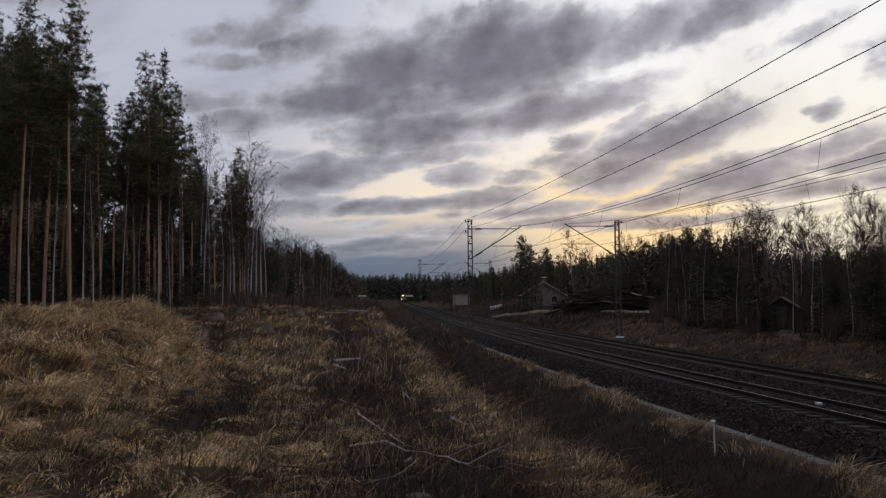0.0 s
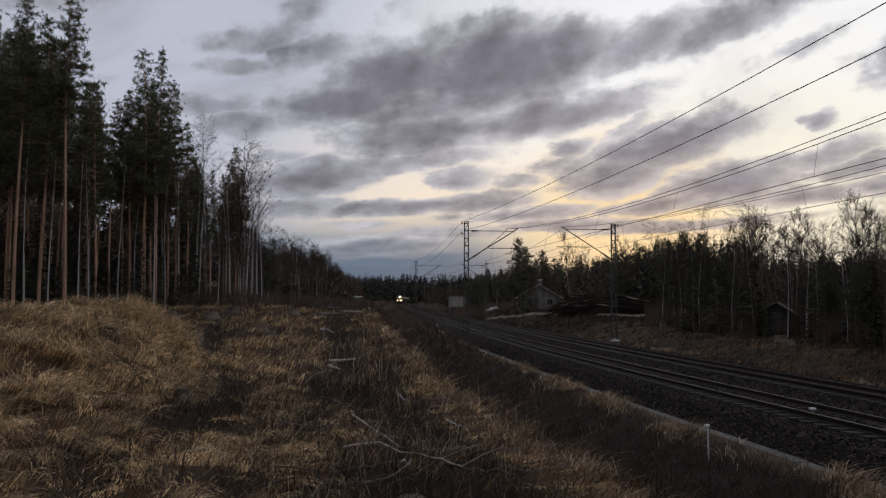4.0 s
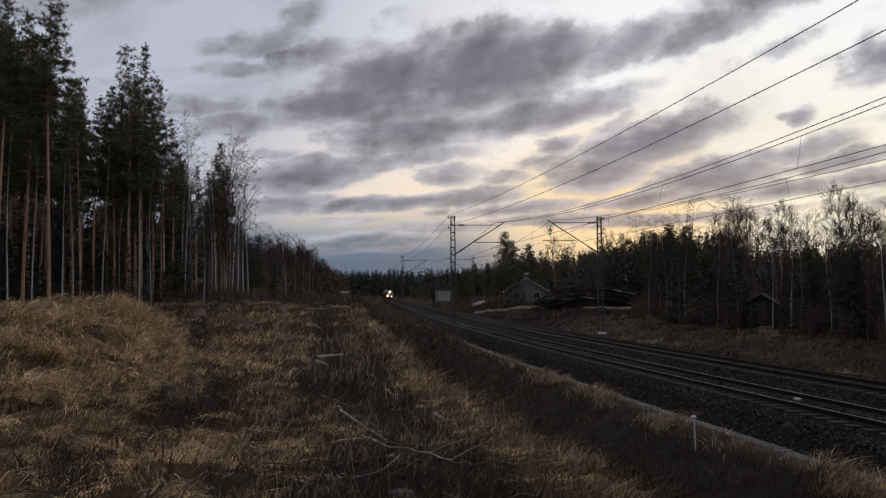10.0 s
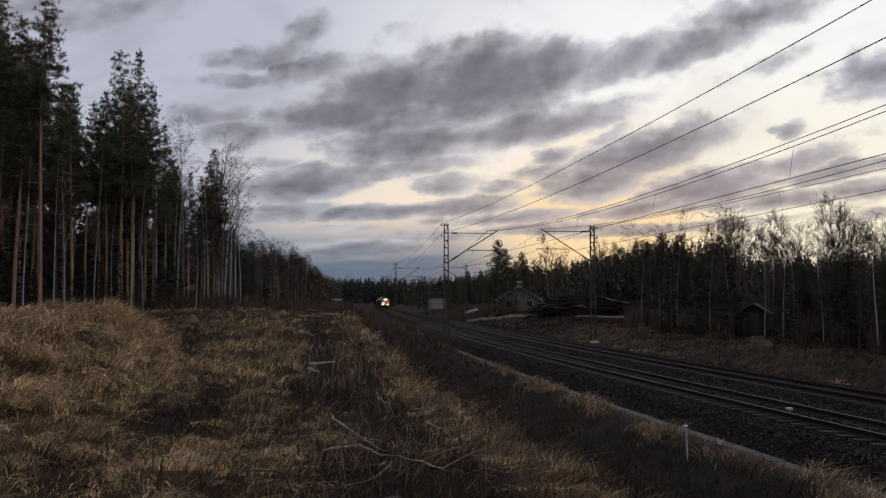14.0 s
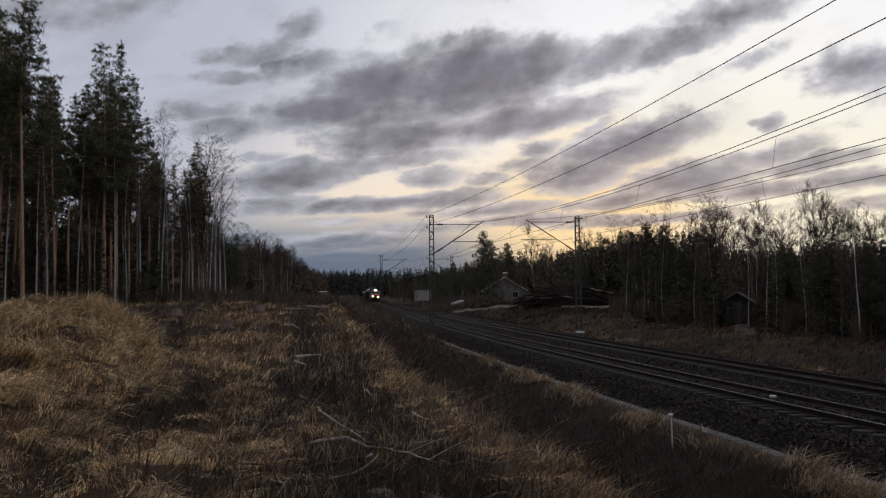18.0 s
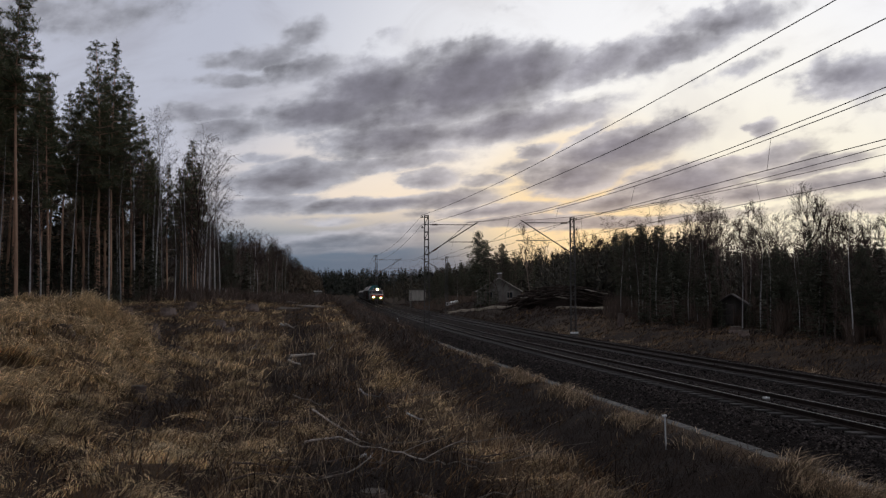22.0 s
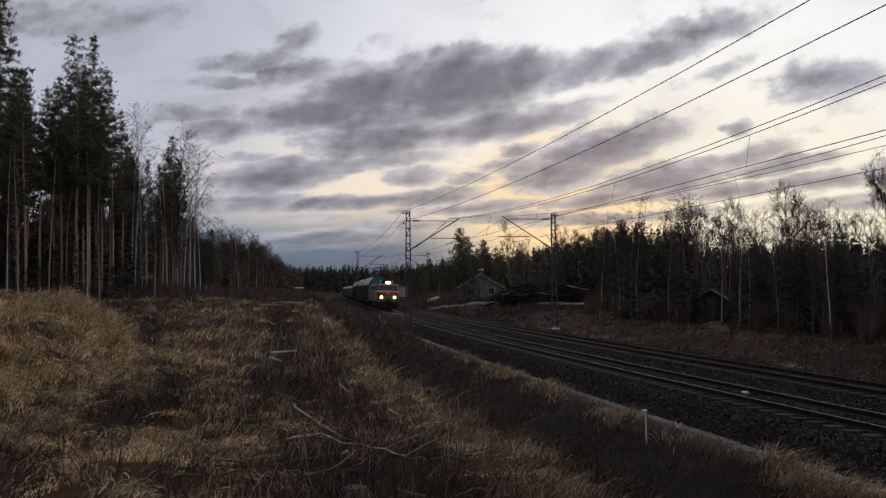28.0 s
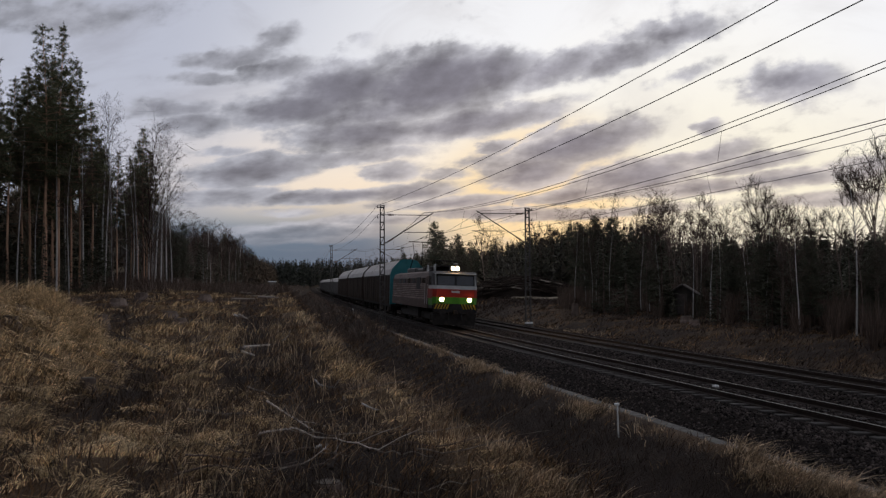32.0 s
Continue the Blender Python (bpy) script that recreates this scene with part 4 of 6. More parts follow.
def left_wood():
    rng = random.Random(5)
    tall = "tall pine with a bare reddish stem and dark green tufted crown"
    # the front row: heading, distance, height
    for az, d, h, w in ((-26.8, 50, 17.6, 4), (-23.95, 50, 18.2, 4), (-22.2, 55, 13.9, 1), (-19.5, 57, 16.7, 3), (-18.6, 58, 17.3, 0), (-17.4, 60, 15.6, 1),
                        (-25.4, 53, 17.0, 3), (-29.5, 50, 17.5, 1), (-32.0, 48, 17.0, 2), (-20.6, 60, 14.2, 2), (-28.2, 52, 17.2, 3)):
        x, y = at_view(az, d)
        PINES.plant(x, y, h, tall, w)
    for az, d, h, w in ((-21.4, 58, 13.5, 2), (-17.9, 61, 14.2, 2), (-16.7, 62, 13.2, 0), (-18.9, 62, 14.8, 2), (-20.2, 58, 14.4, 0)):
        x, y = at_view(az, d)
        PINES.plant(x, y, h, tall, w)
    for i in range(64):
        az = -16.2 - 19 * rng.random()
        d = 57 + 30 * rng.random() ** 0.8
        x, y = at_view(az, d)
        rise = np.interp(az, (-36, -23.2, -22.4, -21.2, -20.0, -18.2, -17.0, -16.0), (0.34, 0.33, 0.25, 0.21, 0.25, 0.26, 0.21, 0.16))
        if not -22.1 < az < -21.45:
            PINES.plant(x, y, max(8.0, (rise - 0.05 * rng.random()) * y + EYE.z - 2.4), tall)
    for az, d, h in ((-13.6, 74, 13.8), (-14.4, 78, 11.6), (-13.95, 75, 12.9), (-13.2, 77, 12.2), (-14.2, 80, 11.2), (-15.2, 70, 11.0), (-13.45, 79, 11.4)):
        x, y = at_view(az, d)
        PINES.plant(x, y, h, "slender pine with a short crown at the wood's edge")
    for az, d, h in ((-16.1, 66, 14.6), (-15.5, 68, 14.0), (-12.9, 73, 14.0), (-12.2, 75, 13.4), (-13.3, 78, 13.2), (-16.6, 70, 14.2), (-26.2, 51, 10.5), (-24.9, 52, 9.5), (-23.2, 51, 9.0), (-18.2, 62, 12.0), (-14.0, 80, 10.5), (-11.9, 78, 11.5)):
        x, y = at_view(az, d)
        BIRCHES.plant(x, y, h, "slender leafless birch with a white stem among the pines")
    for az, d, h in ((-12.55, 71, 13.2), (-13.1, 72, 12.4), (-14.0, 70, 11.8), (-15.9, 62, 12.2), (-17.2, 59, 11.0), (-18.7, 57, 11.4), (-20.9, 54, 9.8), (-22.6, 51, 9.4)):
        x, y = at_view(az, d)
        BIRCHES.plant(x, y, h, "slender leafless birch with a white stem at the wood's edge", 1)
    for i in range(62):
        az = -15.6 - 18 * rng.random()
        d = 62 + 30 * rng.random()
        x, y = at_view(az, d)
        SPRUCES.plant(x, y, rng.uniform(3.0, 9.5), "young dark green spruce under the tall pines")
    for i in range(46):
        x, y = at_view(-15.5 - 18 * rng.random(), 52.5 + 7 * rng.random())
        SPRUCES.plant(x, y, rng.uniform(1.8, 4.2), "small dark green spruce at the edge of the pine wood")
    for az, d, h in ((-15.75, 88, 5.0), (-14.45, 90, 4.6), (-15.15, 92, 2.6), (-16.2, 84, 6.0), (-13.9, 86, 3.6)):
        x, y = at_view(az, d)
        SPRUCES.plant(x, y, h, "young dark spruce before the house in the pines")
    for i in range(26):
        az = -12.0 - 21 * rng.random()
        d = 54 + 30 * rng.random()
        x, y = at_view(az, d)
        LOW_BIRCHES.plant(x, y, rng.uniform(5.5, 11.0), "thin leafless birch sapling under the pines")
    # the edge that runs on along the line
    for i in range(150):
        y = 90 + 250 * ((i + rng.random()) / 150) ** 1.15
        x = float(line_x(y)) - 22.5 - 13 * rng.random() ** 1.5 - 0.02 * (y - 88)
        h = wood_height(x, y, *LEFT_EDGE) * rng.uniform(0.72, 1.0)
        r = rng.random()
        if r < 0.16:
            BROAD.plant(x, y, h, "bare broadleaf tree at the edge of the wood by the line")
        elif r < 0.74:
            LOW_BIRCHES.plant(x, y, h * rng.uniform(1.0, 1.14), "leafless birch at the edge of the wood by the line", (0, 1, 3, 1)[i % 4])
        elif r < 0.88:
            SPRUCES.plant(x, y, h * 0.8, "dark spruce at the edge of the wood by the line")
        else:
            LOW_PINES.plant(x, y, h * 0.95, "pine at the edge of the wood by the line")


def right_wood():
    rng = random.Random(8)
    for az, d, h, k in ((5.5, 158, 13.4, 0), (5.9, 163, 12.0, 2), (5.0, 166, 9.8, 1), (7.0, 166, 11.4, 0), (6.5, 172, 10.0, 2), (3.4, 196, 9.0, 0), (2.6, 190, 8.4, 1)):
        x, y = at_view(az, d)
        LOW_PINES.plant(x, y, h, "broad dark pine standing above the hedge of trees", k)
    for az, d, h in ((8.9, 140, 13.6), (9.5, 146, 12.6), (12.9, 126, 11.6), (14.0, 124, 11.0), (15.2, 100, 9.0), (16.6, 96, 8.6), (18.2, 90, 9.4), (18.9, 92, 10.0), (19.7, 88, 10.6), (20.4, 90, 10.2), (21.1, 88, 11.4), (21.8, 86, 11.8),
                     (22.8, 82, 11.4), (23.7, 80, 10.2), (24.6, 76, 10.2), (25.6, 71, 11.2), (26.6, 69, 11.2), (27.4, 70, 10.6), (28.6, 70, 9.2), (30.6, 67, 9.0), (31.6, 63, 9.6),
                     (33.3, 64, 13.4), (34.0, 62, 12.4), (34.6, 60, 12.0), (36.0, 58, 11.0)):
        x, y = at_view(az, d)
        BROAD.plant(x, y, h, "bare dark broadleaf tree rising above the young wood")
    for az, d, h in ((14.9, 92, 8.8), (15.6, 90, 9.0), (22.5, 69, 8.2), (17.2, 82, 8.2), (20.4, 76, 8.4), (23.6, 68, 8.6), (28.9, 54, 8.2), (32.1, 50, 10.2)):
        x, y = at_view(az, d)
        LOW_BIRCHES.plant(x, y, h, "bare birch with a pale stem before the young wood", 1)
    for i in range(80):
        az = 12.5 + 26 * rng.random()
        az = az if not 20.9 < az < 22.9 else az + 5
        near = 88 - (az - 11.5) * 1.95
        d = max(near, 36) + 11 + 24 * rng.random() + (8 if az < 16 else 0)
        d = max(d, 123 + 8 * rng.random()) if az < 14.6 else d
        x, y = at_view(az, d)
        SPRUCES.plant(x, y, wood_height(x, y, *RIGHT_EDGE) * rng.uniform(0.5, 0.85), "dark spruce in the young wood")
    for i in range(190):
        az = 11.5 + 26 * rng.random()
        az = az if not 20.9 < az < 22.9 else az + 5
        near = 88 - (az - 11.5) * 1.95
        d = max(near, 36) + 34 * rng.random() ** 1.4 + (8 if az < 16 else 0)
        d = max(d, 123 + 8 * rng.random()) if az < 14.6 else d
        x, y = at_view(az, d)
        r = rng.random()
        h = wood_height(x, y, *RIGHT_EDGE) * rng.uniform(0.66, 1.0)
        if r < (0.40 if az < 21 else 0.55):
            LOW_BIRCHES.plant(x, y, h * rng.uniform(0.95, 1.25), "thin leafless birch in the dark young wood")
        elif r < 0.72:
            SPRUCES.plant(x, y, h * 0.95, "dark spruce in the young wood")
        else:
            LOW_PINES.plant(x, y, h * 0.98, "young pine with a dark crown in the mixed wood")
    for i in range(26):
        x, y = at_view(16.5 + 13 * rng.random(), 78 + 18 * rng.random())
        LOW_BIRCHES.plant(x, y, wood_height(x, y, *RIGHT_EDGE) * rng.uniform(1.08, 1.36), "tall thin leafless birch rising above the young wood", (0, 2, 3)[i % 3])
    for i in range(84):
        az = 1.8 + 10.5 * rng.random()
        d = 178 + 110 * rng.random()
        x, y = at_view(az, d)
        h = wood_height(x, y, *RIGHT_EDGE) * rng.uniform(0.6, 1.0)
        (SPRUCES if rng.random() < 0.4 else LOW_PINES if rng.random() < 0.5 else LOW_BIRCHES).plant(x, y, h, "tree in the thick hedge beyond the woodpile")


def house_screen():
    """Bushes and trees that half hide the house and the shed beyond the line."""
    for az, d, h in ((21.25, 70, 2.4), (22.75, 70, 2.0), (21.0, 72, 3.4), (23.0, 71, 3.0)):
        x, y = at_view(az, d)
        SPRUCES.plant(x, y, h, "small dark spruce beside the weathered shed")
    for az, d, h in ((5.5, 139, 6.5), (5.85, 137, 6.8), (6.2, 138, 5.6), (6.6, 140, 3.2)):
        x, y = at_view(az, d)
        SPRUCES.plant(x, y, h, "dark spruce before the grey house", 2)
    for az, d, h in ((6.1, 136, 8.5), (6.6, 139, 9.5), (7.0, 137, 9.0), (7.5, 141, 8.0)):
        x, y = at_view(az, d)
        LOW_BIRCHES.plant(x, y, h, "bare tree before the grey house", 0)


def far_belt(name, label, places, seed, leaves=90, size=0.045, mat=None):
    """Many far trees, joined: jagged dark crowns on thin stems."""
    rng = np.random.default_rng(seed)
    x, y, h = (np.asarray(a, dtype=float) for a in zip(*places))
    z = ground_z(x, y)
    n, m = len(x), leaves
    q = rng.random((n, m)) ** 0.8
    kind = rng.random((n, 1))
    wide = np.where(kind < 0.6, 0.17 * (1.02 - q), 0.13 * np.sin(np.clip(q * 2.9 + 0.2, 0, 3.1)))
    a = rng.random((n, m)) * 6.283
    r = wide * h[:, None] * (0.35 + 0.65 * rng.random((n, m)))
    c = np.stack([x[:, None] + r * np.cos(a), y[:, None] + r * np.sin(a), z[:, None] + h[:, None] * (0.04 + 0.93 * q)], 2)
    s = (size * h[:, None] * (1.15 - q) * (0.6 + 0.8 * rng.random((n, m))))[..., None]
    d1, d2, d3 = (rng.normal(size=(n, m, 3)) for _ in range(3))
    d1[..., 2] = np.abs(d1[..., 2]) + 0.8
    v = np.stack([c + d1 * s * 0.7, c + d2 * s * 0.6, c + d3 * s * 0.6], 2).reshape(-1, 3)
    stem = np.stack([np.stack([x - 0.1, y, z - 0.2], 1), np.stack([x + 0.1, y, z - 0.2], 1), np.stack([x, y, z + h], 1)], 1).reshape(-1, 3)
    v = np.concatenate([v, stem])
    tagged(new(name, tri_mesh(name, v, np.arange(len(v)).reshape(-1, 3), mat or M_FAR_WOOD)), label, "wood", kind="stuff")


def far_woods():
    rng = random.Random(3)
    p = []
    for i in range(1500):
        y = 600 + 300 * rng.random()
        x = -260 + 560 * rng.random()
        if y > 780 or abs(x - float(line_x(y))) > 7:
            p.append((x, y, rng.uniform(17, 23) * (0.7 + y / 2200)))
    for i in range(160):
        p.append((rng.uniform(-75, 60), 790 + 90 * rng.random(), rng.uniform(22, 28)))
    far_belt("far_wood", "dark spruce wood closing the view down the line", p, 1, 80, 0.085, M_FAR_SPRUCE)
    p = []
    for i in range(620):
        y = 255 + 345 * rng.random()
        x = float(line_x(y)) - 26 - 60 * rng.random() ** 1.5
        p.append((x, y, min(wood_height(x, y, *LEFT_EDGE) * rng.uniform(0.75, 1.0), 18)))
    for i in range(760):
        y = 88 + 200 * rng.random()
        x = float(line_x(y)) - 24 - 0.02 * y - 45 * rng.random() ** 1.4
        p.append((x, y, wood_height(x, y, *LEFT_EDGE) * rng.uniform(0.45, 0.78)))
    far_belt("far_wood", "leafless and evergreen wood along the line", p, 2, 90, 0.06)
    p = []
    for i in range(420):
        az = 2.5 + 11 * rng.random()
        d = 230 + 330 * rng.random()
        x, y = at_view(az, d)
        if x - float(line_x(y)) > 12:
            p.append((x, y, wood_height(x, y, *RIGHT_EDGE) * rng.uniform(0.7, 0.98)))
    for i in range(300):
        y = 240 + 300 * rng.random()
        p.append((float(line_x(y)) + 12 + 40 * rng.random(), y, rng.uniform(5, 10)))
    for i in range(760):
        az = 9.5 + 40 * rng.random()
        d = 116 + 100 * rng.random() - max(az - 14, 0) * 2.2
        x, y = at_view(az, d)
        p.append((x, y, wood_height(x, y, *RIGHT_EDGE) * rng.uniform(0.7, 0.96)))
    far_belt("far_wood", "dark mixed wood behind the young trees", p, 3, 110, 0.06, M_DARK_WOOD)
    p = []
    for i in range(420):
        az = -15.5 - 34 * rng.random()
        d = 86 + 50 * rng.random()
        x, y = at_view(az, d)
        if x < float(line_x(y)) - 24 and not -22.1 < az < -21.4:
            p.append((x, y, rng.uniform(12, 19) if az < -18 else rng.uniform(8, 12)))
    far_belt("far_wood", "dark depth of the pine wood", p, 4, 150, 0.05, M_DEEP_WOOD)


left_wood()
right_wood()
house_screen()
far_woods()


# ------------------------------------------------------------------ grass and undergrowth
def blades(name, label, tufts, height, width, mat, seed, droop=0.6, spread=0.5, long=False, category="grass", up=1.0):
    """Arching blades in tufts as one mass; each tuft leans its own way."""
    x, y, lean_x, lean_y = tufts
    rng = np.random.default_rng(seed)
    n = len(x)
    z = ground_z(x, y) - 0.02
    h = height * (0.5 + 0.8 * rng.random(n)) * (0.5 + 0.9 * np.abs(np.sin(lean_x * 913.7)))
    a = rng.random(n) * 6.283
    side = np.stack([np.cos(a) * width * 0.5, np.sin(a) * width * 0.5, 0 * a], 1)
    lx = lean_x + spread * rng.normal(size=n)
    ly = lean_y + spread * rng.normal(size=n)
    base = np.stack([x, y, z], 1)
    steps = (0.0, 0.36, 0.70, 1.0) if long else (0.0, 0.55, 1.0)
    rings = []
    for i, t in enumerate(steps):
        out = h * t ** 1.7
        c = base + np.stack([lx * out, ly * out, up * h * (t - droop * 0.55 * t ** 2.2)], 1)
        if i == len(steps) - 1:
            rings.append(c[:, None])
        else:
            w = side * (1 - 0.45 * t)
            rings.append(np.stack([c - w, c + w], 1))
    v = np.concatenate(rings, 1)
    k = v.shape[1]
    t = [(0, 1, 3), (0, 3, 2), (2, 3, 5), (2, 5, 4), (4, 5, 6)] if long else [(0, 1, 3), (0, 3, 2), (2, 3, 4)]
    tris = (np.arange(n)[:, None, None] * k + np.array(t)[None]).reshape(-1, 3)
    tagged(new(name, tri_mesh(name, v.reshape(-1, 3), tris, mat)), label, category, kind="stuff")


def scatter(rng, n, per, ylo, yhi, power=1.5, left=6.0, fan=0.56, shift=0.0, wind=(0.35, -0.15), keep=None, size=0.09, bent=0.45):
    """Tufts of grass, denser towards the near end; keep(x, y) gives the chance that a tuft stands there."""
    m = n // per
    y = ylo + (yhi - ylo) * rng.random(m) ** power
    x = (2 * rng.random(m) - 1) * (left + fan * y) + shift
    ok = rng.random(m) < keep(x, y)
    x, y = x[ok], y[ok]
    m = len(x)
    # tufts lie over in swirls
    swirl = 2.2 * lump(x, y, 1.3, 0.6) + 1.2 * lump(x, y, 3.1, 1.1)
    big = 0.5 + 0.5 * rng.random(m)
    ax = wind[0] + big * np.cos(swirl) * bent + 0.3 * rng.normal(size=m)
    ay = wind[1] + big * np.sin(swirl) * bent + 0.3 * rng.normal(size=m)
    rad = size * (0.5 + rng.random(m)) * (1 + 0.02 * y)
    k = np.repeat(np.arange(m), per)
    return x[k] + rng.normal(size=m * per) * rad[k], y[k] + rng.normal(size=m * per) * rad[k], ax[k], ay[k]


def grass():
    rng = np.random.default_rng(12)

    def straw_here(x, y):
        u = x - line_x(y)
        gaps = 0.12 + 0.88 * ease(lump(x, y, 3.6, 0.2) + 0.7 * lump(x, y, 7.5, 1.0), -0.35, 0.10)
        return np.where((u < -11.35) | (y > 34) & (u < -4.6), gaps * strawness(x, y) ** 1.2, 0)

    def brown_here(x, y):
        u = x - line_x(y)
        ditch = ease(u, -11.2, -10.6) * (1 - ease(u, -5.2, -4.6))
        return np.where((u < -4.4) | (u > 8.8), (0.85 - 0.75 * ditch * (1 - 0.6 * ease(y, 16, 30))) * (1 - 0.55 * rut(x, y)) * (1 - clearing(x, y)), 0)

    def heather_here(x, y):
        u = x - line_x(y)
        return np.where(u < -4.5, (0.95 - 0.9 * strawness(x, y)) * (1 - 0.7 * clearing(x, y)), 0)

    f = scatter(rng, 450000, 30, 3.4, 20, 1.5, 4.5, 0.56, -2.0, wind=(0.15, -0.2), keep=straw_here, size=0.06, bent=1.15)
    mound = ease(-f[0] - 0.16 * f[1], 0.9, 3.6) * (1 - ease(f[1], 22, 30))
    stiff = 1 - 0.25 * mound * ease(f[1], 9, 14)
    f = (f[0], f[1], f[2] * stiff, f[3] * stiff)
    blades("dry_grass", "long pale dry grass bent over on the mound and bank", f, (0.19 + 0.06 * ease(f[1], 6, 12) + (0.10 + 0.06 * ease(f[1], 11, 14)) * mound) * (1 - 0.5 * ease(f[0] - line_x(f[1]), -12.6, -11.8)), 0.0062 + 0.0003 * f[1], M_STRAW, 1, 1.45 - 0.25 * ease(f[1], 12, 16) * mound, 0.17, True)
    # sparse, wider pale blades put the bright highlights into the dry grass
    f = scatter(rng, 60000, 9, 3.8, 26, 1.5, 4.5, 0.56, -2.0, wind=(0.4, -0.3), keep=straw_here, size=0.04, bent=0.8)
    blades("highlight_grass", "pale curling straw blades added as highlights among the dry grass", f, 0.25 * (1 - 0.5 * ease(f[0] - line_x(f[1]), -12.6, -11.8)), 0.008 + 0.0003 * f[1], M_PALE_STRAW, 12, 1.4, 0.25, True)
    f = scatter(rng, 150000, 16, 17, 62, 1.4, 6, 0.56, -2.0, keep=straw_here, size=0.09)
    blades("dry_grass", "pale dry grass on the open ground before the pines", f, 0.26, 0.007 + 0.0004 * f[1], M_STRAW, 8, 0.6, 0.4)
    f = scatter(rng, 170000, 9, 3.8, 90, 1.9, 6, 0.56, 2.0, keep=brown_here)
    blades("brown_grass", "short withered brown grass on the rough ground", f, 0.20, 0.007 + 0.00035 * f[1], M_BROWN_GRASS, 2, 0.5, 0.5)
    f = scatter(rng, 210000, 7, 4, 70, 1.7, 6, 0.5, 3.0, wind=(0, 0), keep=heather_here, size=0.12)
    blades("heather", "dark heather and brash stems on the bank and in the ditch", f, 0.25, 0.006 + 0.0003 * f[1], M_HEATHER, 3, 0.2, 0.6, category="heather")

    def brash_here(x, y):
        u = x - line_x(y)
        return np.where((u > -15) & (u < -11.2), 0.5 + 0.5 * lump(x, y, 1.4, 2.0), 0.0)

    f = scatter(rng, 18000, 3, 6.5, 30, 1.4, 3, 0.3, 0.0, wind=(0, 0), keep=brash_here, size=0.10, bent=0.2)
    blades("dry_stalks", "thin pale dry stalks standing in the dark brash", f, 0.17 + 0.010 * f[1], 0.003 + 0.0003 * f[1], M_TUFT, 22, 0.15, 0.28, True, category="dry stalks")

    def crest_here(x, y):
        u = x - line_x(y)
        return np.exp(-((u + 11.42 + 0.10 * lump(x, y, 1.1, 4.0)) / 0.17) ** 2) * (0.35 + 0.65 * (lump(x, y, 1.6, 2.5) > -0.25))

    f = scatter(rng, 190000, 14, 5.5, 34, 1.4, 2, 0.2, -0.2, wind=(0.25, -0.2), keep=crest_here, size=0.07)
    blades("grass_tufts", "pale dry grass fringing the crest of the ditch", f, 0.17, 0.004 + 0.0004 * f[1], M_TUFT, 24, 0.6, 0.4, True)

    # the bushy tuft at the mound's end
    m = 2600
    k = rng.integers(0, 9, m)
    bx, by = -7.0 + 0.75 * np.sin(k * 2.4), 18.7 + 0.8 * np.cos(k * 1.7)
    f = (bx + 0.13 * rng.normal(size=m), by + 0.13 * rng.normal(size=m), 0.5 * np.sin(k * 1.9) + 0.25 * rng.normal(size=m), 0.5 * np.cos(k * 2.7) + 0.25 * rng.normal(size=m))
    blades("tussock", "big shaggy tussock of pale grass on the mound's end", f, 0.55, 0.009, M_PALE_STRAW, 18, 1.0, 0.2, True)

    # the ground round the viewer and behind
    f = scatter(rng, 170000, 14, -14, 4.4, 1.0, 11, 0.0, -1.0, wind=(0.2, -0.1), keep=straw_here, size=0.09)
    blades("dry_grass", "pale dry grass round the standing place", f, 0.24, 0.015, M_STRAW, 15, 0.7, 0.4)
    f = scatter(rng, 90000, 8, -14, 4.4, 1.0, 12, 0.0, 0.0, keep=brown_here, size=0.1)
    blades("brown_grass", "withered brown grass round the standing place", f, 0.18, 0.015, M_BROWN_GRASS, 16, 0.5, 0.5)

    f = scatter(rng, 60000, 7, -14, 4.4, 1.0, 7, 0.0, 5.0, wind=(0, 0), keep=heather_here, size=0.12)
    blades("heather", "dark heather in the ditch behind the standing place", f, 0.25, 0.012, M_HEATHER, 19, 0.2, 0.6, category="heather")

    def trough_here(x, y):
        u = x - line_x(y)
        return np.exp(-((u + 4.6) / 0.34) ** 2) * (0.04 + 0.96 * (lump(x, y, 0.55, 7.0) + 0.45 * lump(x, y, 1.7, 1.0) > 0.40))

    f = scatter(rng, 900000, 18, 9, 80, 1.3, 3, 0.3, 6.0, wind=(0.1, -0.35), keep=trough_here, size=0.10)
    blades("grass_tufts", "pale tufts of dry grass along the cable trough", f, 0.36, 0.008 + 0.0003 * f[1], M_TUFT, 4, 0.8, 0.42, True)

    def far_here(x, y):
        u = x - line_x(y)
        return np.where((u > 8.4) & (u < 40), 0.25 + 0.7 * strawness(x, y) + 0.45 * ease(y, 90, 110), 0)

    f = scatter(rng, 60000, 8, 92, 260, 1.1, 4, 0.16, 14.0, keep=far_here, size=0.2)
    blades("rough_grass", "withered grass round the woodpile and sheds", f, 0.55, 0.07, M_HEATHER, 13, 0.4, 0.45)

    f = scatter(rng, 150000, 8, 20, 115, 1.3, 4, 0.36, 12.0, keep=far_here, size=0.12)
    blades("rough_grass", "dark withered grass on the far bank below the wood", f, 0.34, 0.016 + 0.0005 * f[1], M_HEATHER, 5, 0.5, 0.45)
    f = scatter(rng, 42000, 14, 20, 115, 1.3, 4, 0.36, 12.0, keep=lambda x, y: far_here(x, y) * (lump(x, y, 0.5, 1.5) > 0.1), size=0.12)
    blades("grass_tufts", "pale tufts of dry grass on the far bank", f, 0.34, 0.014 + 0.0004 * f[1], M_BROWN_GRASS, 11, 0.6, 0.35)

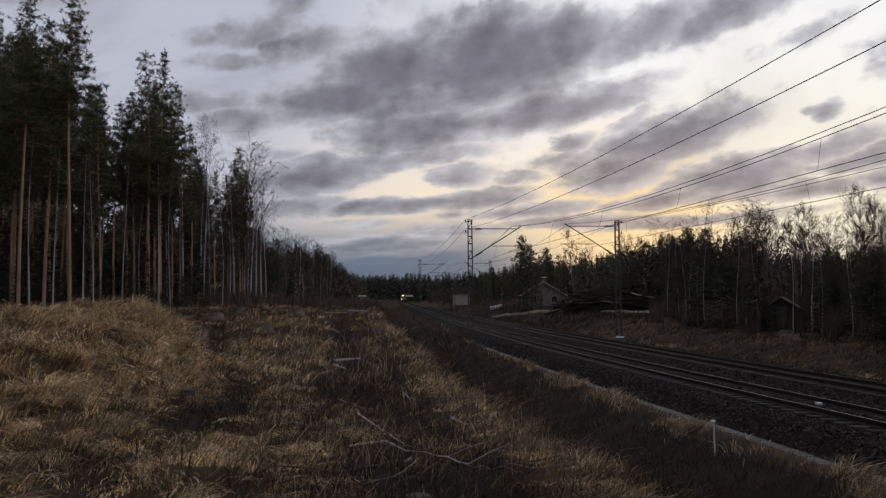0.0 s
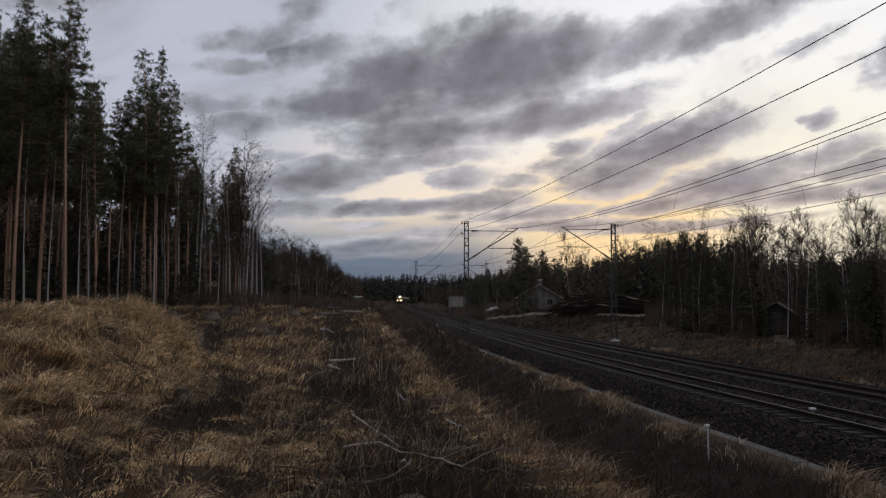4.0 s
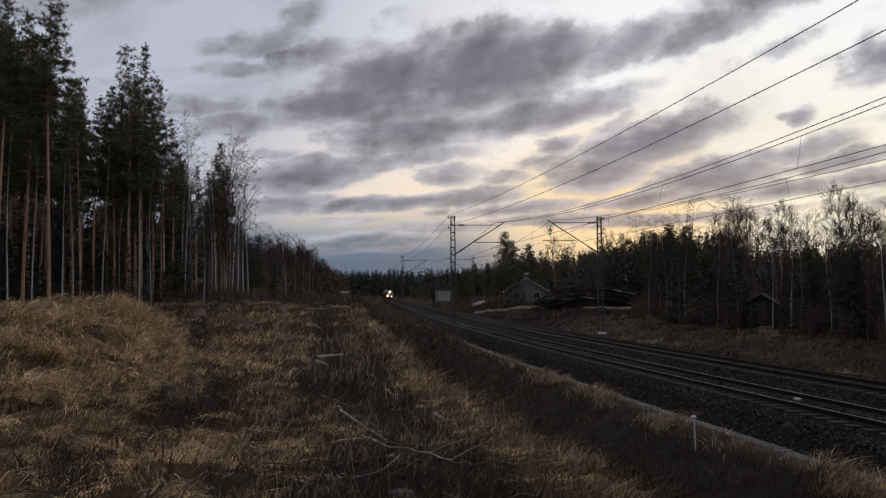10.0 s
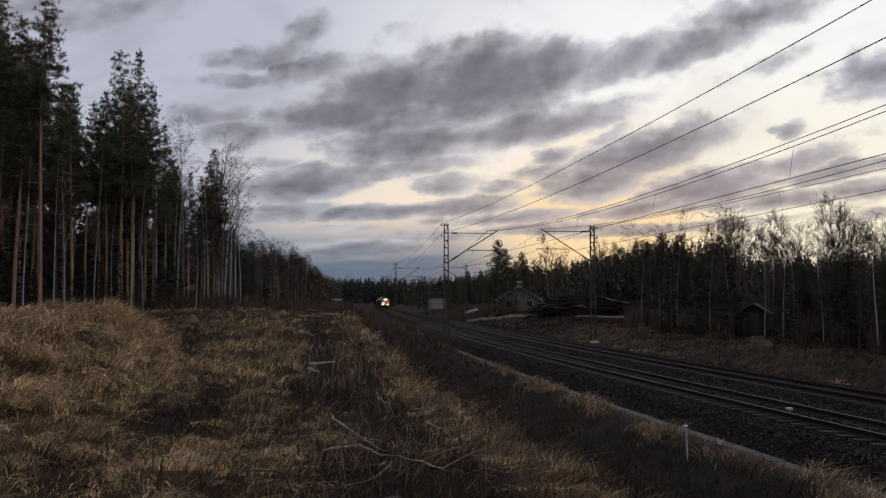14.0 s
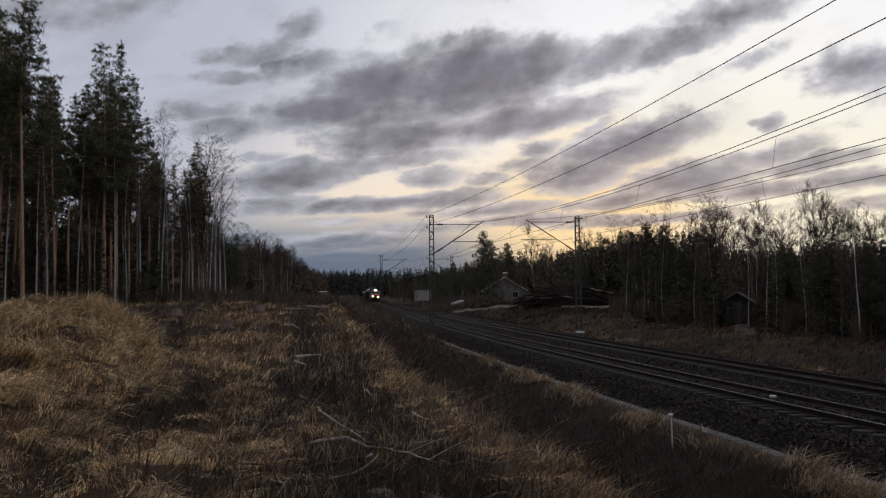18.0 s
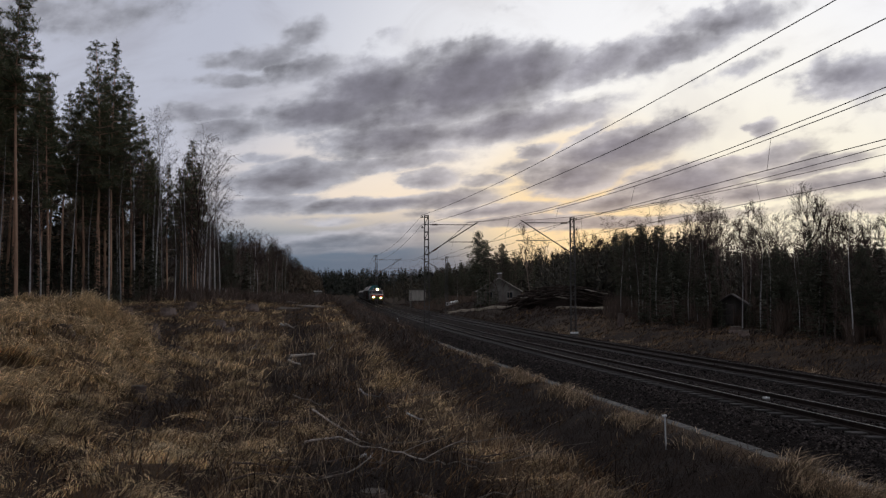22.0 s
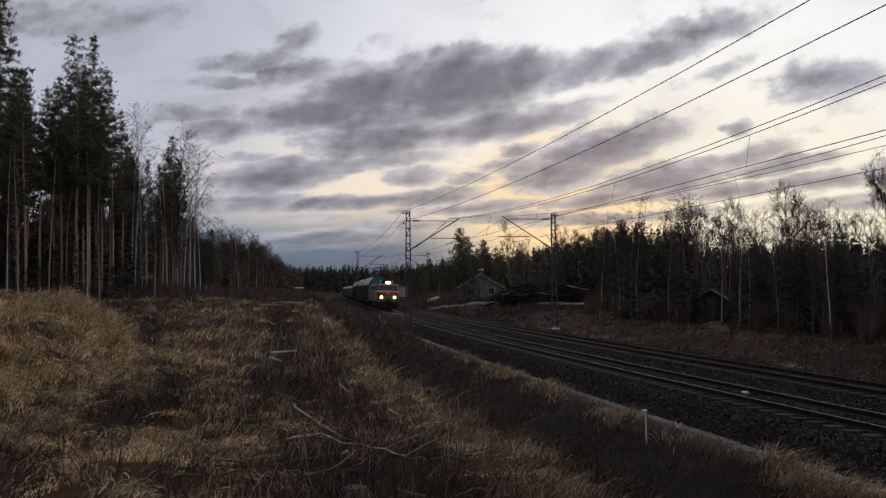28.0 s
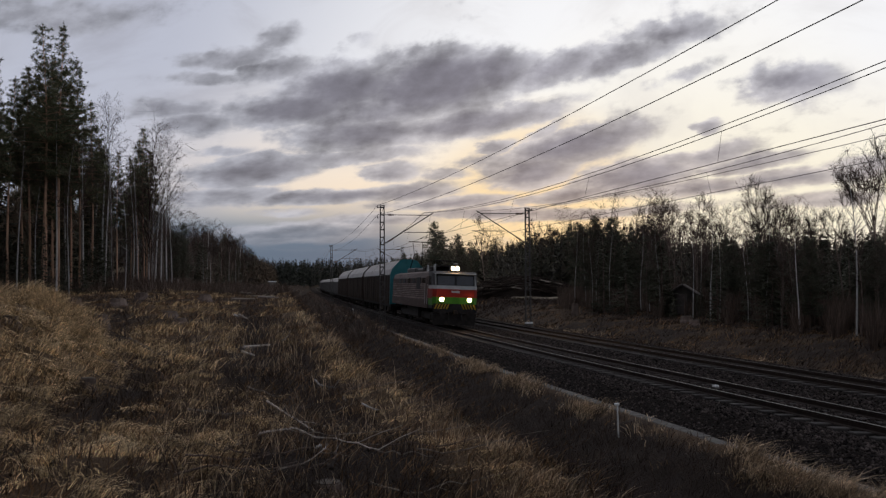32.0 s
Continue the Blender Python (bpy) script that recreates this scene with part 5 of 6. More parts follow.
    def far_tufts_here(x, y):
        u = x - line_x(y)
        return np.exp(-((u - 10.6) / 0.9) ** 2) * (lump(x, y, 0.6, 3.0) + 0.4 * lump(x, y, 1.9, 1.0) > 0.25)

    f = scatter(rng, 90000, 14, 18, 80, 1.3, 3, 0.3, 22.0, keep=far_tufts_here, size=0.12)
    blades("grass_tufts", "pale tufts of dry grass beyond the farther track", f, 0.36, 0.012 + 0.0004 * f[1], M_TUFT, 23, 0.7, 0.38)

    def ring(n, a0, a1, near, deep):
        az = np.radians(a0 + (a1 - a0) * rng.random(n))
        d = near(np.degrees(az)) + deep * rng.random(n) ** 1.2
        return d * np.sin(az), d * np.cos(az), 0 * d, 0 * d

    # brown scrub on the banks further down the line
    f = scatter(rng, 60000, 7, 52, 260, 1.3, 2, 0.10, -6.0, wind=(0, 0), keep=lambda x, y: np.where((x - line_x(y) < -4.5) & (x - line_x(y) > -24), 0.75, 0), size=0.3)
    blades("scrub", "brown bare scrub on the bank beside the line", f, 0.6, 0.012 + 0.00035 * f[1], M_THICKET, 17, 0.2, 0.4, category="scrub")

    # bare thicket under the young wood, and at the edge of the pines
    f = ring(84000, 12.6, 40, lambda a: np.maximum(np.maximum(94 - (a - 11.5) * 2.1, 40) + 5 * np.sin(a * 3), np.maximum(124 * (a < 14.2 + 0.5 * np.sin(a * 40)), 71.5 * (np.abs(a - 21.95) < 1.1))), 34)
    blades("thicket", "thicket of bare dark saplings under the young wood", f, 1.4 + 3.8 * rng.random(len(f[0])) ** 1.8, 0.032, M_THICKET, 6, 0.1, 0.16, category="thicket")
    f = ring(34000, -12.0, -33, lambda a: 57 + 3 * np.sin(a * 2), 34)
    blades("undergrowth", "dark undergrowth between the pine stems", f, 0.8 + 2.4 * rng.random(len(f[0])) ** 1.5, 0.03, M_THICKET, 7, 0.2, 0.3, category="undergrowth")
    f = scatter(rng, 60000, 6, 85, 300, 1.2, 0, 0.25, -30.0, wind=(0, 0), keep=lambda x, y: np.where((x - line_x(y) < -22 - 0.02 * y) & (x - line_x(y) > -48), 1.0, 0), size=0.4)
    blades("thicket", "dark bare thicket along the edge of the wood by the line", f, 1.4 + 2.6 * rng.random(len(f[0])) ** 1.5, 0.05, M_THICKET, 10, 0.1, 0.25, category="thicket")
    f = ring(14000, 1.0, 12, lambda a: 165 + 0 * a, 60)
    blades("thicket", "thicket round the house and sheds beyond the line", f, 1.0 + 2.2 * rng.random(len(f[0])), 0.06, M_THICKET, 9, 0.1, 0.25, category="thicket")


grass()

# ------------------------------------------------------------------ buildings and things beside the line
def house(x, y, turn, w, l, eave, ridge, label, wall, chimney_at, trim):
    """A small house with a gable roof; its gable end faces -y of its own space."""
    z = gz(x, y) - 0.1
    t = thing("house", pose(x, y, z, 0, 0, turn), label, "house", "houses")
    h = w / 2
    for yy in (-l / 2, l / 2 - 0.2):
        bm = bmesh.new()
        pts = [(-h, 0), (h, 0), (h, eave), (0, ridge), (-h, eave)]
        a = [bm.verts.new((px, yy, pz)) for px, pz in pts]
        b = [bm.verts.new((px, yy + 0.2, pz)) for px, pz in pts]
        for i in range(5):
            bm.faces.new((a[i], a[(i + 1) % 5], b[(i + 1) % 5], b[i]))
        bm.faces.new(a[::-1])
        bm.faces.new(b)
        bmesh.ops.recalc_face_normals(bm, faces=bm.faces)
        part("gable_wall", bm, wall, t)
    for sx in (-1, 1):
        part("side_wall", cube_bm(sx * h - (0.2 if sx > 0 else 0), sx * h + (0.2 if sx < 0 else 0), -l / 2 + 0.2, l / 2 - 0.2, 0, eave), wall, t)
        bm = bmesh.new()
        n = Vector((ridge - eave, 0, h)).normalized() if sx > 0 else Vector((eave - ridge, 0, h)).normalized()
        lift = n * 0.05
        o = Vector((sx * (h + 0.35), 0, eave - 0.35 * (ridge - eave) / h))
        r = Vector((0, 0, ridge))
        q = []
        for p in (o, r):
            for yy in (-l / 2 - 0.35, l / 2 + 0.35):
                q.append((p + lift + Vector((0, yy, 0)), p + lift + n * 0.12 + Vector((0, yy, 0))))
        lo = [bm.verts.new(v[0]) for v in (q[0], q[1], q[3], q[2])]
        hi = [bm.verts.new(v[1]) for v in (q[0], q[1], q[3], q[2])]
        for i in range(4):
            bm.faces.new((lo[i], lo[(i + 1) % 4], hi[(i + 1) % 4], hi[i]))
        bm.faces.new(lo[::-1])
        bm.faces.new(hi)
        bmesh.ops.recalc_face_normals(bm, faces=bm.faces)
        part("roof_slope", bm, M_ROOF, t)
        bm = bmesh.new()
        cyl(bm, o + lift + Vector((0, -l / 2 - 0.37, 0.05)), r + lift + Vector((0, -l / 2 - 0.37, 0.05)), 0.07, None, 4)
        part("bargeboard", bm, trim, t)
    if not chimney_at:
        part("door", cube_bm(-0.4, 0.35, -l / 2 - 0.04, -l / 2 + 0.02, 0.1, 1.8, 0.02), M_ROOF, t)
        return t
    cx, cy = chimney_at
    c = part("chimney", cube_bm(cx - 0.35, cx + 0.35, cy - 0.35, cy + 0.35, eave, ridge + 0.9, 0.02), M_WALL, t)
    part("chimney_cap", cube_bm(cx - 0.45, cx + 0.45, cy - 0.45, cy + 0.45, ridge + 0.9, ridge + 1.02, 0.02), M_WHITE, c)
    for wx, wz in ((-h * 0.45, 1.0), (h * 0.5, 1.0)):
        f = part("window", cube_bm(wx - 0.55, wx + 0.55, -l / 2 - 0.03, -l / 2 + 0.02, wz, wz + 1.2, 0.01), trim, t)
        part("pane", cube_bm(wx - 0.45, wx + 0.45, -l / 2 - 0.05, -l / 2 - 0.034, wz + 0.1, wz + 1.1), M_GLASS, f)
    return t


hx, hy = at_view(6.7, 150)
house(hx, hy, -4, 7.4, 8.5, 2.3, 4.5, "small grey plastered house with a dark roof behind bare trees", M_WALL, (0.3, -1.0), M_PALE_BOARD)
hx, hy = at_view(-15.1, 106)
house(hx, hy, 16, 6.0, 8.0, 2.9, 5.0, "grey house with pale windows glimpsed between pine stems", M_WALL, (0.5, 0.0), M_PALE_BOARD)
hx, hy = at_view(21.9, 74)
house(hx, hy, -25, 2.3, 2.4, 1.75, 2.5, "small weathered shed with a dark roof under the trees", M_DARK_BOARD, None, M_ROOF)


def board_shed():
    x, y = at_view(1.22, 218)
    z = gz(x, y)
    t = thing("shed", pose(x, y, z + 1.1, 0, 0, -3), "grey box-shaped shed clad with upright boards beside the line", "shed")
    part("core", cube_bm(-2.1, 2.1, -2.5, 2.5, 0.5, 3.1), M_BOARD, t)
    for i in range(14):
        part("board", cube_bm(-2.1 + 0.3 * i, -2.1 + 0.3 * i + 0.285, -2.56, -2.503, 0.45 + 0.02 * (i % 3), 3.12), M_PALE_BOARD, t)
    for i in range(3):
        part("post", cube_bm(-1.9 + 1.8 * i, -1.7 + 1.8 * i, -2.5, -2.3, -1.4, 0.5), M_BOARD, t)
        part("post", cube_bm(-1.9 + 1.8 * i, -1.7 + 1.8 * i, 2.2, 2.4, -1.4, 0.5), M_BOARD, t)
    part("roof", cube_bm(-2.3, 2.3, -2.75, 2.75, 3.13, 3.25, 0.03), M_WALL, t)


board_shed()


def relay_cabinet():
    x, y = at_view(-5.5, 150)
    t = thing("relay_cabinet", pose(x, y, gz(x, y), 0, 0, 12), "grey trackside relay cabinet with a pale roof", "cabinet")
    part("plinth", cube_bm(-0.6, 0.6, -0.4, 0.4, -0.3, 0.25, 0.02), M_CONCRETE, t)
    part("body", cube_bm(-0.55, 0.55, -0.35, 0.35, 0.25, 1.95, 0.02), M_BOARD, t)
    for s in (-1, 1):
        d = part("door", cube_bm(s * 0.27 - 0.25, s * 0.27 + 0.25, -0.385, -0.352, 0.35, 1.85, 0.01), M_BOARD, t)
        part("handle", cube_bm(s * 0.07 - 0.02, s * 0.07 + 0.02, -0.41, -0.387, 1.05, 1.2), M_STEEL, d)
    part("roof", cube_bm(-0.68, 0.68, -0.5, 0.5, 1.955, 2.1, 0.03), M_WHITE, t, "pale overhanging roof")


relay_cabinet()


def wrapped_bales():
    x, y = at_view(3.5, 172)
    for i, (dx, dz, r) in enumerate(((-0.6, 0, 0.42), (0.3, 0, 0.44), (1.1, 0, 0.40))):
        bx, by = x + dx, y + 0.2 * i
        t = thing("wrapped_bale", pose(bx, by, gz(bx, by) + r * 0.96, 0, 0, 12 * i), "round bale wrapped in white plastic on rough ground", "bale", "white bales")
        bm = bmesh.new()
        bmesh.ops.create_cone(bm, cap_ends=True, segments=16, radius1=r, radius2=r, depth=0.9, matrix=Matrix.Rotation(math.pi / 2, 4, "X"))
        bmesh.ops.bevel(bm, geom=[e for e in bm.edges if abs(e.verts[0].co.y - e.verts[1].co.y) < 0.01], offset=0.09, segments=2, affect="EDGES")
        part("wrapping", bm, M_WHITE, t, smooth=True)


wrapped_bales()


def woodpile():
    """A great heap of trunks, tops and branches."""
    cx, cy = at_view(11.4, 116)
    z = gz(cx, cy)
    t = thing("woodpile", pose(cx, cy, z, 0, 0, -10), "large heap of felled dark trunks and branches beside the line", "woodpile")
    rng = random.Random(31)
    w, d, h = 7.8, 3.2, 2.7
    bm = bmesh.new()
    bmesh.ops.create_icosphere(bm, subdivisions=3, radius=1.0)
    for v in bm.verts:
        k = 1 + 0.12 * noise.noise(v.co * 2.5)
        v.co = Vector((v.co.x * w * 0.9 * k, v.co.y * d * 0.85 * k, max(v.co.z, -0.1) * h * 0.86 * k))
    part("core", bm, M_LOG_BARK, t)
    logs = []
    for r, l in ((0.09, 4.2), (0.06, 3.4), (0.13, 3.8), (0.04, 3.0)):
        tb = Tubes()
        pts = [Vector((-l / 2 + l * i / 4, 0.05 * l * rng.uniform(-0.4, 0.4), 0.03 * l * rng.uniform(-0.4, 0.4))) for i in range(5)]
        tb.tube(pts, [r * (1 - 0.1 * i) for i in range(5)], 6)
        logs.append((tb.mesh("log", M_LOG_BARK), tb.mesh("log", M_DEAD_WOOD)))
    for i in range(280):
        a = rng.uniform(-1, 1)
        b = rng.uniform(-1, 0.6)
        q = a * a + b * b
        if q > 1:
            continue
        px, py, pz = a * w, b * d, h * math.sqrt(1 - q) * rng.uniform(0.8, 1.06)
        o = new("log", logs[i % 4][1 if rng.random() < 0.05 else 0])
        o.parent = t
        o.matrix_basis = pose(px, py, max(pz, 0.1), rng.uniform(-25, 25), rng.uniform(-14, 14) + 18 * a, rng.uniform(-40, 40))


woodpile()


def marker_post(x, y, h, label):
    z = gz(x, y)
    t = thing("marker_post", pose(x, y, z, 2, -3, 20), label, "marker post", "marker posts")
    part("pipe", rod_bm((0, 0, -0.2), (0, 0, h), 0.019, 0.018, 10), M_WHITE, t)
    part("cap", cube_bm(-0.07, 0.04, -0.035, 0.035, h, h + 0.05, 0.01), M_WHITE, t)


p = on_line(19.7, -5.2)
marker_post(p.x, p.y, 0.72, "slim pale marker post with a white cap by the trough")
p = on_line(93.0, -3.3)
marker_post(p.x, p.y, 0.75, "small pale marker post beside the ballast")


def marker_block(y, u, z, size, label):
    p = on_line(y, u, z)
    t = thing("marker_block", Matrix.Translation(p) @ Matrix.Rotation(-math.atan(line_slope(y)), 4, "Z"), label, "marker block", "marker blocks")
    w, d, h = size
    part("base", cube_bm(-w / 2, w / 2, -d / 2, d / 2, -0.08, h * 0.35, 0.01), M_CONCRETE, t)
    for s in (-1, 1):
        part("cap", cube_bm(s * w * 0.27 - w * 0.2, s * w * 0.27 + w * 0.2, -d * 0.42, d * 0.42, h * 0.35, h, 0.012), M_WHITE, t)


marker_block(62.0, 7.1, -0.14, (0.6, 0.3, 0.18), "low white two-part marker at the far track's edge")
marker_block(24.5, 0.35, -0.17, (0.16, 0.2, 0.09), "flat pale signalling block between the rails")


# ------------------------------------------------------------------ brash, sticks, stumps
def stick(points, r, label, mat, name="branch", lift=0.06, fork=0, straight=False):
    """A bent stick lying on the ground, with its side twigs."""
    rng = random.Random(int(abs(points[0][0] * 100) + points[0][1] * 17))
    pts = []
    for k in range(len(points) - 1):
        a, b = points[k], points[k + 1]
        for i in range(4):
            f = i / 4
            x, y = a[0] + (b[0] - a[0]) * f, a[1] + (b[1] - a[1]) * f
            pts.append(Vector((x + rng.gauss(0, 0.012), y + rng.gauss(0, 0.012), gz(x, y) + lift + rng.gauss(0, 0.012))))
    x, y = points[-1]
    pts.append(Vector((x, y, gz(x, y) + lift)))
    if straight:
        for i, p in enumerate(pts):
            p.z = pts[0].z + (pts[-1].z - pts[0].z) * i / (len(pts) - 1)
    o = pts[0].copy()
    t = thing(name, Matrix.Translation(o), label, "branch" if name == "branch" else "log", "fallen wood")
    tb = Tubes()
    n = len(pts)
    tb.tube([p - o for p in pts], [r * (1 - 0.6 * i / n) for i in range(n)], 7)
    part("stem", tb.mesh("stem", mat, True), mat, t)
    for i in range(fork):
        p = pts[rng.randrange(n // 3, n)] - o
        d = (pts[-1] - pts[0]).normalized() + rand_dir(rng, 0.2) * 0.8
        tb = Tubes()
        tb.tube([p, p + d * 0.18 + Vector((0, 0, 0.02)), p + d * 0.36 + Vector((0, 0, 0.01))], [r * 0.4, r * 0.3, r * 0.12], 4)
        part("twig", tb.mesh("twig", mat), mat, t)


stick([(-3.07, 23.7), (-2.38, 24.1)], 0.042, "short pale barked log lying in dry grass", M_PEELED, "log", 0.05, 0, True)
stick([(-2.95, 22.6), (-2.45, 21.0)], 0.034, "short pale log lying aslant in dry grass", M_PEELED, "log", 0.04, 0, True)
stick([(-2.06, 24.5), (-2.0, 26.6)], 0.02, "thin pale twig leaning in the grass", M_DEAD_WOOD, "branch", 0.12, 2)
stick([(-1.40, 13.8), (-0.49, 10.14)], 0.017, "long straight peeled pole lying on brash", M_PEELED, "branch", 0.05, 1, True)
stick([(-1.10, 9.75), (-0.68, 10.0), (-0.2, 9.6), (0.24, 8.8)], 0.014, "long crooked grey branch lying on brash", M_PEELED, "branch", 0.09, 2)
stick([(-0.38, 8.45), (-0.29, 9.05)], 0.014, "short white birch stick", M_BIRCH_BARK, "branch", 0.10)
stick([(-1.9, 15.2), (-1.2, 14.2)], 0.016, "thin grey stick on the brash", M_DEAD_WOOD, "branch", 0.08, 1)
stick([(-0.72, 15.2), (-0.35, 14.4)], 0.018, "pale birch stick on the brash", M_BIRCH_BARK, "branch", 0.1, 1)
stick([(0.10, 12.6), (0.34, 12.2)], 0.016, "short pale birch stick on the crest", M_BIRCH_BARK, "branch", 0.14)
stick([(-2.3, 12.0), (-1.4, 12.3)], 0.016, "thin grey stick in the grass", M_DEAD_WOOD, "branch", 0.08, 1)
stick([(-5.0, 19.4), (-4.1, 19.0)], 0.02, "bleached stick in the rut", M_DEAD_WOOD, "branch", 0.12, 2)
stick([(-4.6, 33.0), (-4.2, 32.4)], 0.035, "pale log end in dry grass", M_BIRCH_BARK, "log", 0.18)
for p0, p1, br in (((-4.24, 31.6), (-3.83, 30.9), 0.05), ((-5.04, 44.5), (-4.0, 45.2), 0.06), ((-6.1, 42.8), (-5.1, 44.0), 0.05), ((-5.6, 46.5), (-4.4, 47.0), 0.05), ((-6.9, 52.0), (-5.2, 53.4), 0.06)):
    stick([p0, p1], br, "greyed felled pole lying on the cleared ground", M_DEAD_WOOD, "log", 0.16, 1, True)
stick([(-3.95, 22.7), (-3.75, 24.4)], 0.018, "thin grey stick in the grass", M_DEAD_WOOD, "branch", 0.10, 1)
brng = random.Random(44)
for i in range(30):
    bx, by = brng.uniform(-1.6, 1.2), 7.2 + 9.5 * brng.random() ** 1.3
    ba = brng.uniform(-0.5, 0.9)
    bl = brng.uniform(0.35, 1.3)
    stick([(bx, by), (bx + 0.5 * bl * math.cos(ba), by + 0.5 * bl * math.sin(ba)), (bx + bl * math.cos(ba + 0.2), by + bl * math.sin(ba + 0.2))], brng.uniform(0.005, 0.012), "thin brown brash twig on the cleared ground", M_BROWN_BARK if brng.random() < 0.6 else M_DEAD_WOOD, "branch", brng.uniform(0.05, 0.14), 2)


def stump(x, y, r, h, label):
    z = gz(x, y)
    t = thing("tree_stump", pose(x, y, z), label, "tree stump", "tree stumps")
    rng = random.Random(int(x * 31 + y * 7))
    bm = bmesh.new()
    rings = []
    for k, (zz, s) in enumerate(((-0.15, 1.45), (0.05, 1.2), (h * 0.5, 1.02), (h, 0.97))):
        rings.append([bm.verts.new((r * s * math.cos(i * 0.5236) * rng.uniform(0.9, 1.1), r * s * math.sin(i * 0.5236) * rng.uniform(0.9, 1.1), zz)) for i in range(12)])
    for a, b in zip(rings, rings[1:]):
        for i in range(12):
            bm.faces.new((a[i], a[(i + 1) % 12], b[(i + 1) % 12], b[i]))
    bm.faces.new(rings[-1])
    part("bark", bm, M_BROWN_BARK, t)
    part("cut_face", rod_bm((0, 0, h), (0, 0, h + 0.012), r * 0.84, r * 0.82, 12), M_LOG_END, t, "greyed cut face")


for sx, sy, sr, sh in ((-3.76, 12.4, 0.11, 0.20), (-4.27, 15.4, 0.11, 0.18), (-5.4, 13.8, 0.16, 0.16), (-0.24, 7.5, 0.13, 0.10), (-7.0, 27.0, 0.2, 0.2), (-6.0, 30.0, 0.2, 0.2), (-12.2, 38.3, 0.3, 0.35), (-10.6, 39.2, 0.34, 0.3), (-10.4, 42.6, 0.3, 0.4), (-6.7, 31.5, 0.28, 0.22), (-7.3, 42.1, 0.3, 0.3), (-5.9, 20.3, 0.18, 0.2)):
    stump(sx, sy, sr, sh, "old dark tree stump in dry grass")
for sx, sy, sr, sh in ((20.1, 75.6, 0.3, 1.1), (23.8, 58.6, 0.4, 0.5), (23.5, 56.5, 0.35, 0.4), (28.0, 61.0, 0.4, 0.4)):
    stump(sx, sy, sr, sh, "dark tree stump on the far bank below the wood")


def clods():
    """Small earth clods and bits of bark on the bare ground."""
    rng = np.random.default_rng(9)
    n = 9000
    y = 5 + 40 * rng.random(n) ** 1.6
    x = (2 * rng.random(n) - 1) * (3 + 0.4 * y) + 1.5
    u = x - line_x(y)
    keep = (u < -4.4) & (rng.random(n) < 1 - strawness(x, y))
    x, y = x[keep], y[keep]
    n = len(x)
    dirs = np.array([(1, 0, 0), (-0.5, 0.85, 0), (-0.5, -0.85, 0), (0, 0, 0.7), (0.1, 0.1, -0.5)])
    size = 0.012 + 0.035 * rng.random(n) ** 3
    v = np.stack([x, y, ground_z(x, y) + 0.01], 1)[:, None] + dirs[None] * size[:, None, None] * (1 + 0.6 * (rng.random((n, 5, 1)) - 0.5))
    quad = np.array([(0, 1, 3), (1, 2, 3), (2, 0, 3), (1, 0, 4), (2, 1, 4), (0, 2, 4)])
    tris = (np.arange(n)[:, None, None] * 5 + quad[None]).reshape(-1, 3)
    tagged(new("clods", tri_mesh("clods", v.reshape(-1, 3), tris, M_STONE)), "dark clods, chips and small stones on bare ground", "soil", kind="stuff")


clods()


def sandy_strip():
    """A pale bank of bare sand before the woodpile."""
    rng = np.random.default_rng(21)
    v, f = [], []
    n = 40
    for i in range(n):
        x = 8.5 + 22.5 * i / (n - 1)
        for j, w in enumerate((-0.9, -0.3, 0.3, 0.9)):
            y = float(np.interp(x, (8.5, 17.7, 31.0), (150.0, 115.6, 99.0))) + w * (0.7 + 0.3 * math.sin(i * 0.7)) + 0.2 * math.sin(i * 1.3)
            v.append((x, y, gz(x, y) + (0.30 if j in (1, 2) else -0.05) + 0.05 * rng.random()))
    for i in range(n - 1):
        for j in range(3):
            f.append((i * 4 + j, i * 4 + 4 + j, i * 4 + 5 + j, i * 4 + 1 + j))
    tagged(new("sand_bank", mesh_from("sand_bank", v, f, M_SAND, True)), "low bank of pale bare sand before the woodpile", "sand bank")


sandy_strip()

# ------------------------------------------------------------------ the train
SPEED, FRONT_AT_END = 16.0, 56.0
M_RED = surface("loco_red", (0.20, 0.020, 0.015), (0.28, 0.030, 0.022), 2.0, 0.45, 0.05, 40.0, coat=0.2)
M_LOCO_WHITE = surface("loco_white", (0.36, 0.36, 0.35), (0.50, 0.50, 0.48), 2.0, 0.5, 0.05, 40.0)
M_GREEN = surface("loco_green", (0.045, 0.17, 0.02), (0.07, 0.23, 0.03), 2.0, 0.45, 0.05, 40.0, coat=0.2)
M_LOCO_SIDE = surface("grimy_loco_side", (0.050, 0.030, 0.025), (0.105, 0.072, 0.060), 1.2, 0.6, 0.15, 30.0, c3=(0.13, 0.10, 0.088), stretch=(0.3, 1, 3))
M_RIB = surface("worn_pale_rib", (0.12, 0.078, 0.066), (0.36, 0.28, 0.25), 0.9, 0.6, 0.1, 24.0, c3=(0.11, 0.06, 0.05), stretch=(0.6, 1, 3))
# the paler bluish base colour carries part of the sky's reflection
M_PANE = surface("windscreen_glass", (0.03, 0.035, 0.045), (0.05, 0.056, 0.068), 1.0, 0.12, 0.0, 20.0, spec=0.8, coat=0.6)
M_GREY_SKIRT = surface("loco_grey", (0.045, 0.043, 0.042), (0.09, 0.086, 0.083), 1.5, 0.6, 0.1, 30.0)
M_UNDER = surface("running_gear", (0.016, 0.014, 0.013), (0.04, 0.034, 0.03), 3.0, 0.75, 0.3, 25.0)
M_ROOF_GREY = surface("loco_roof", (0.05, 0.05, 0.05), (0.10, 0.097, 0.094), 1.5, 0.6, 0.1, 30.0)
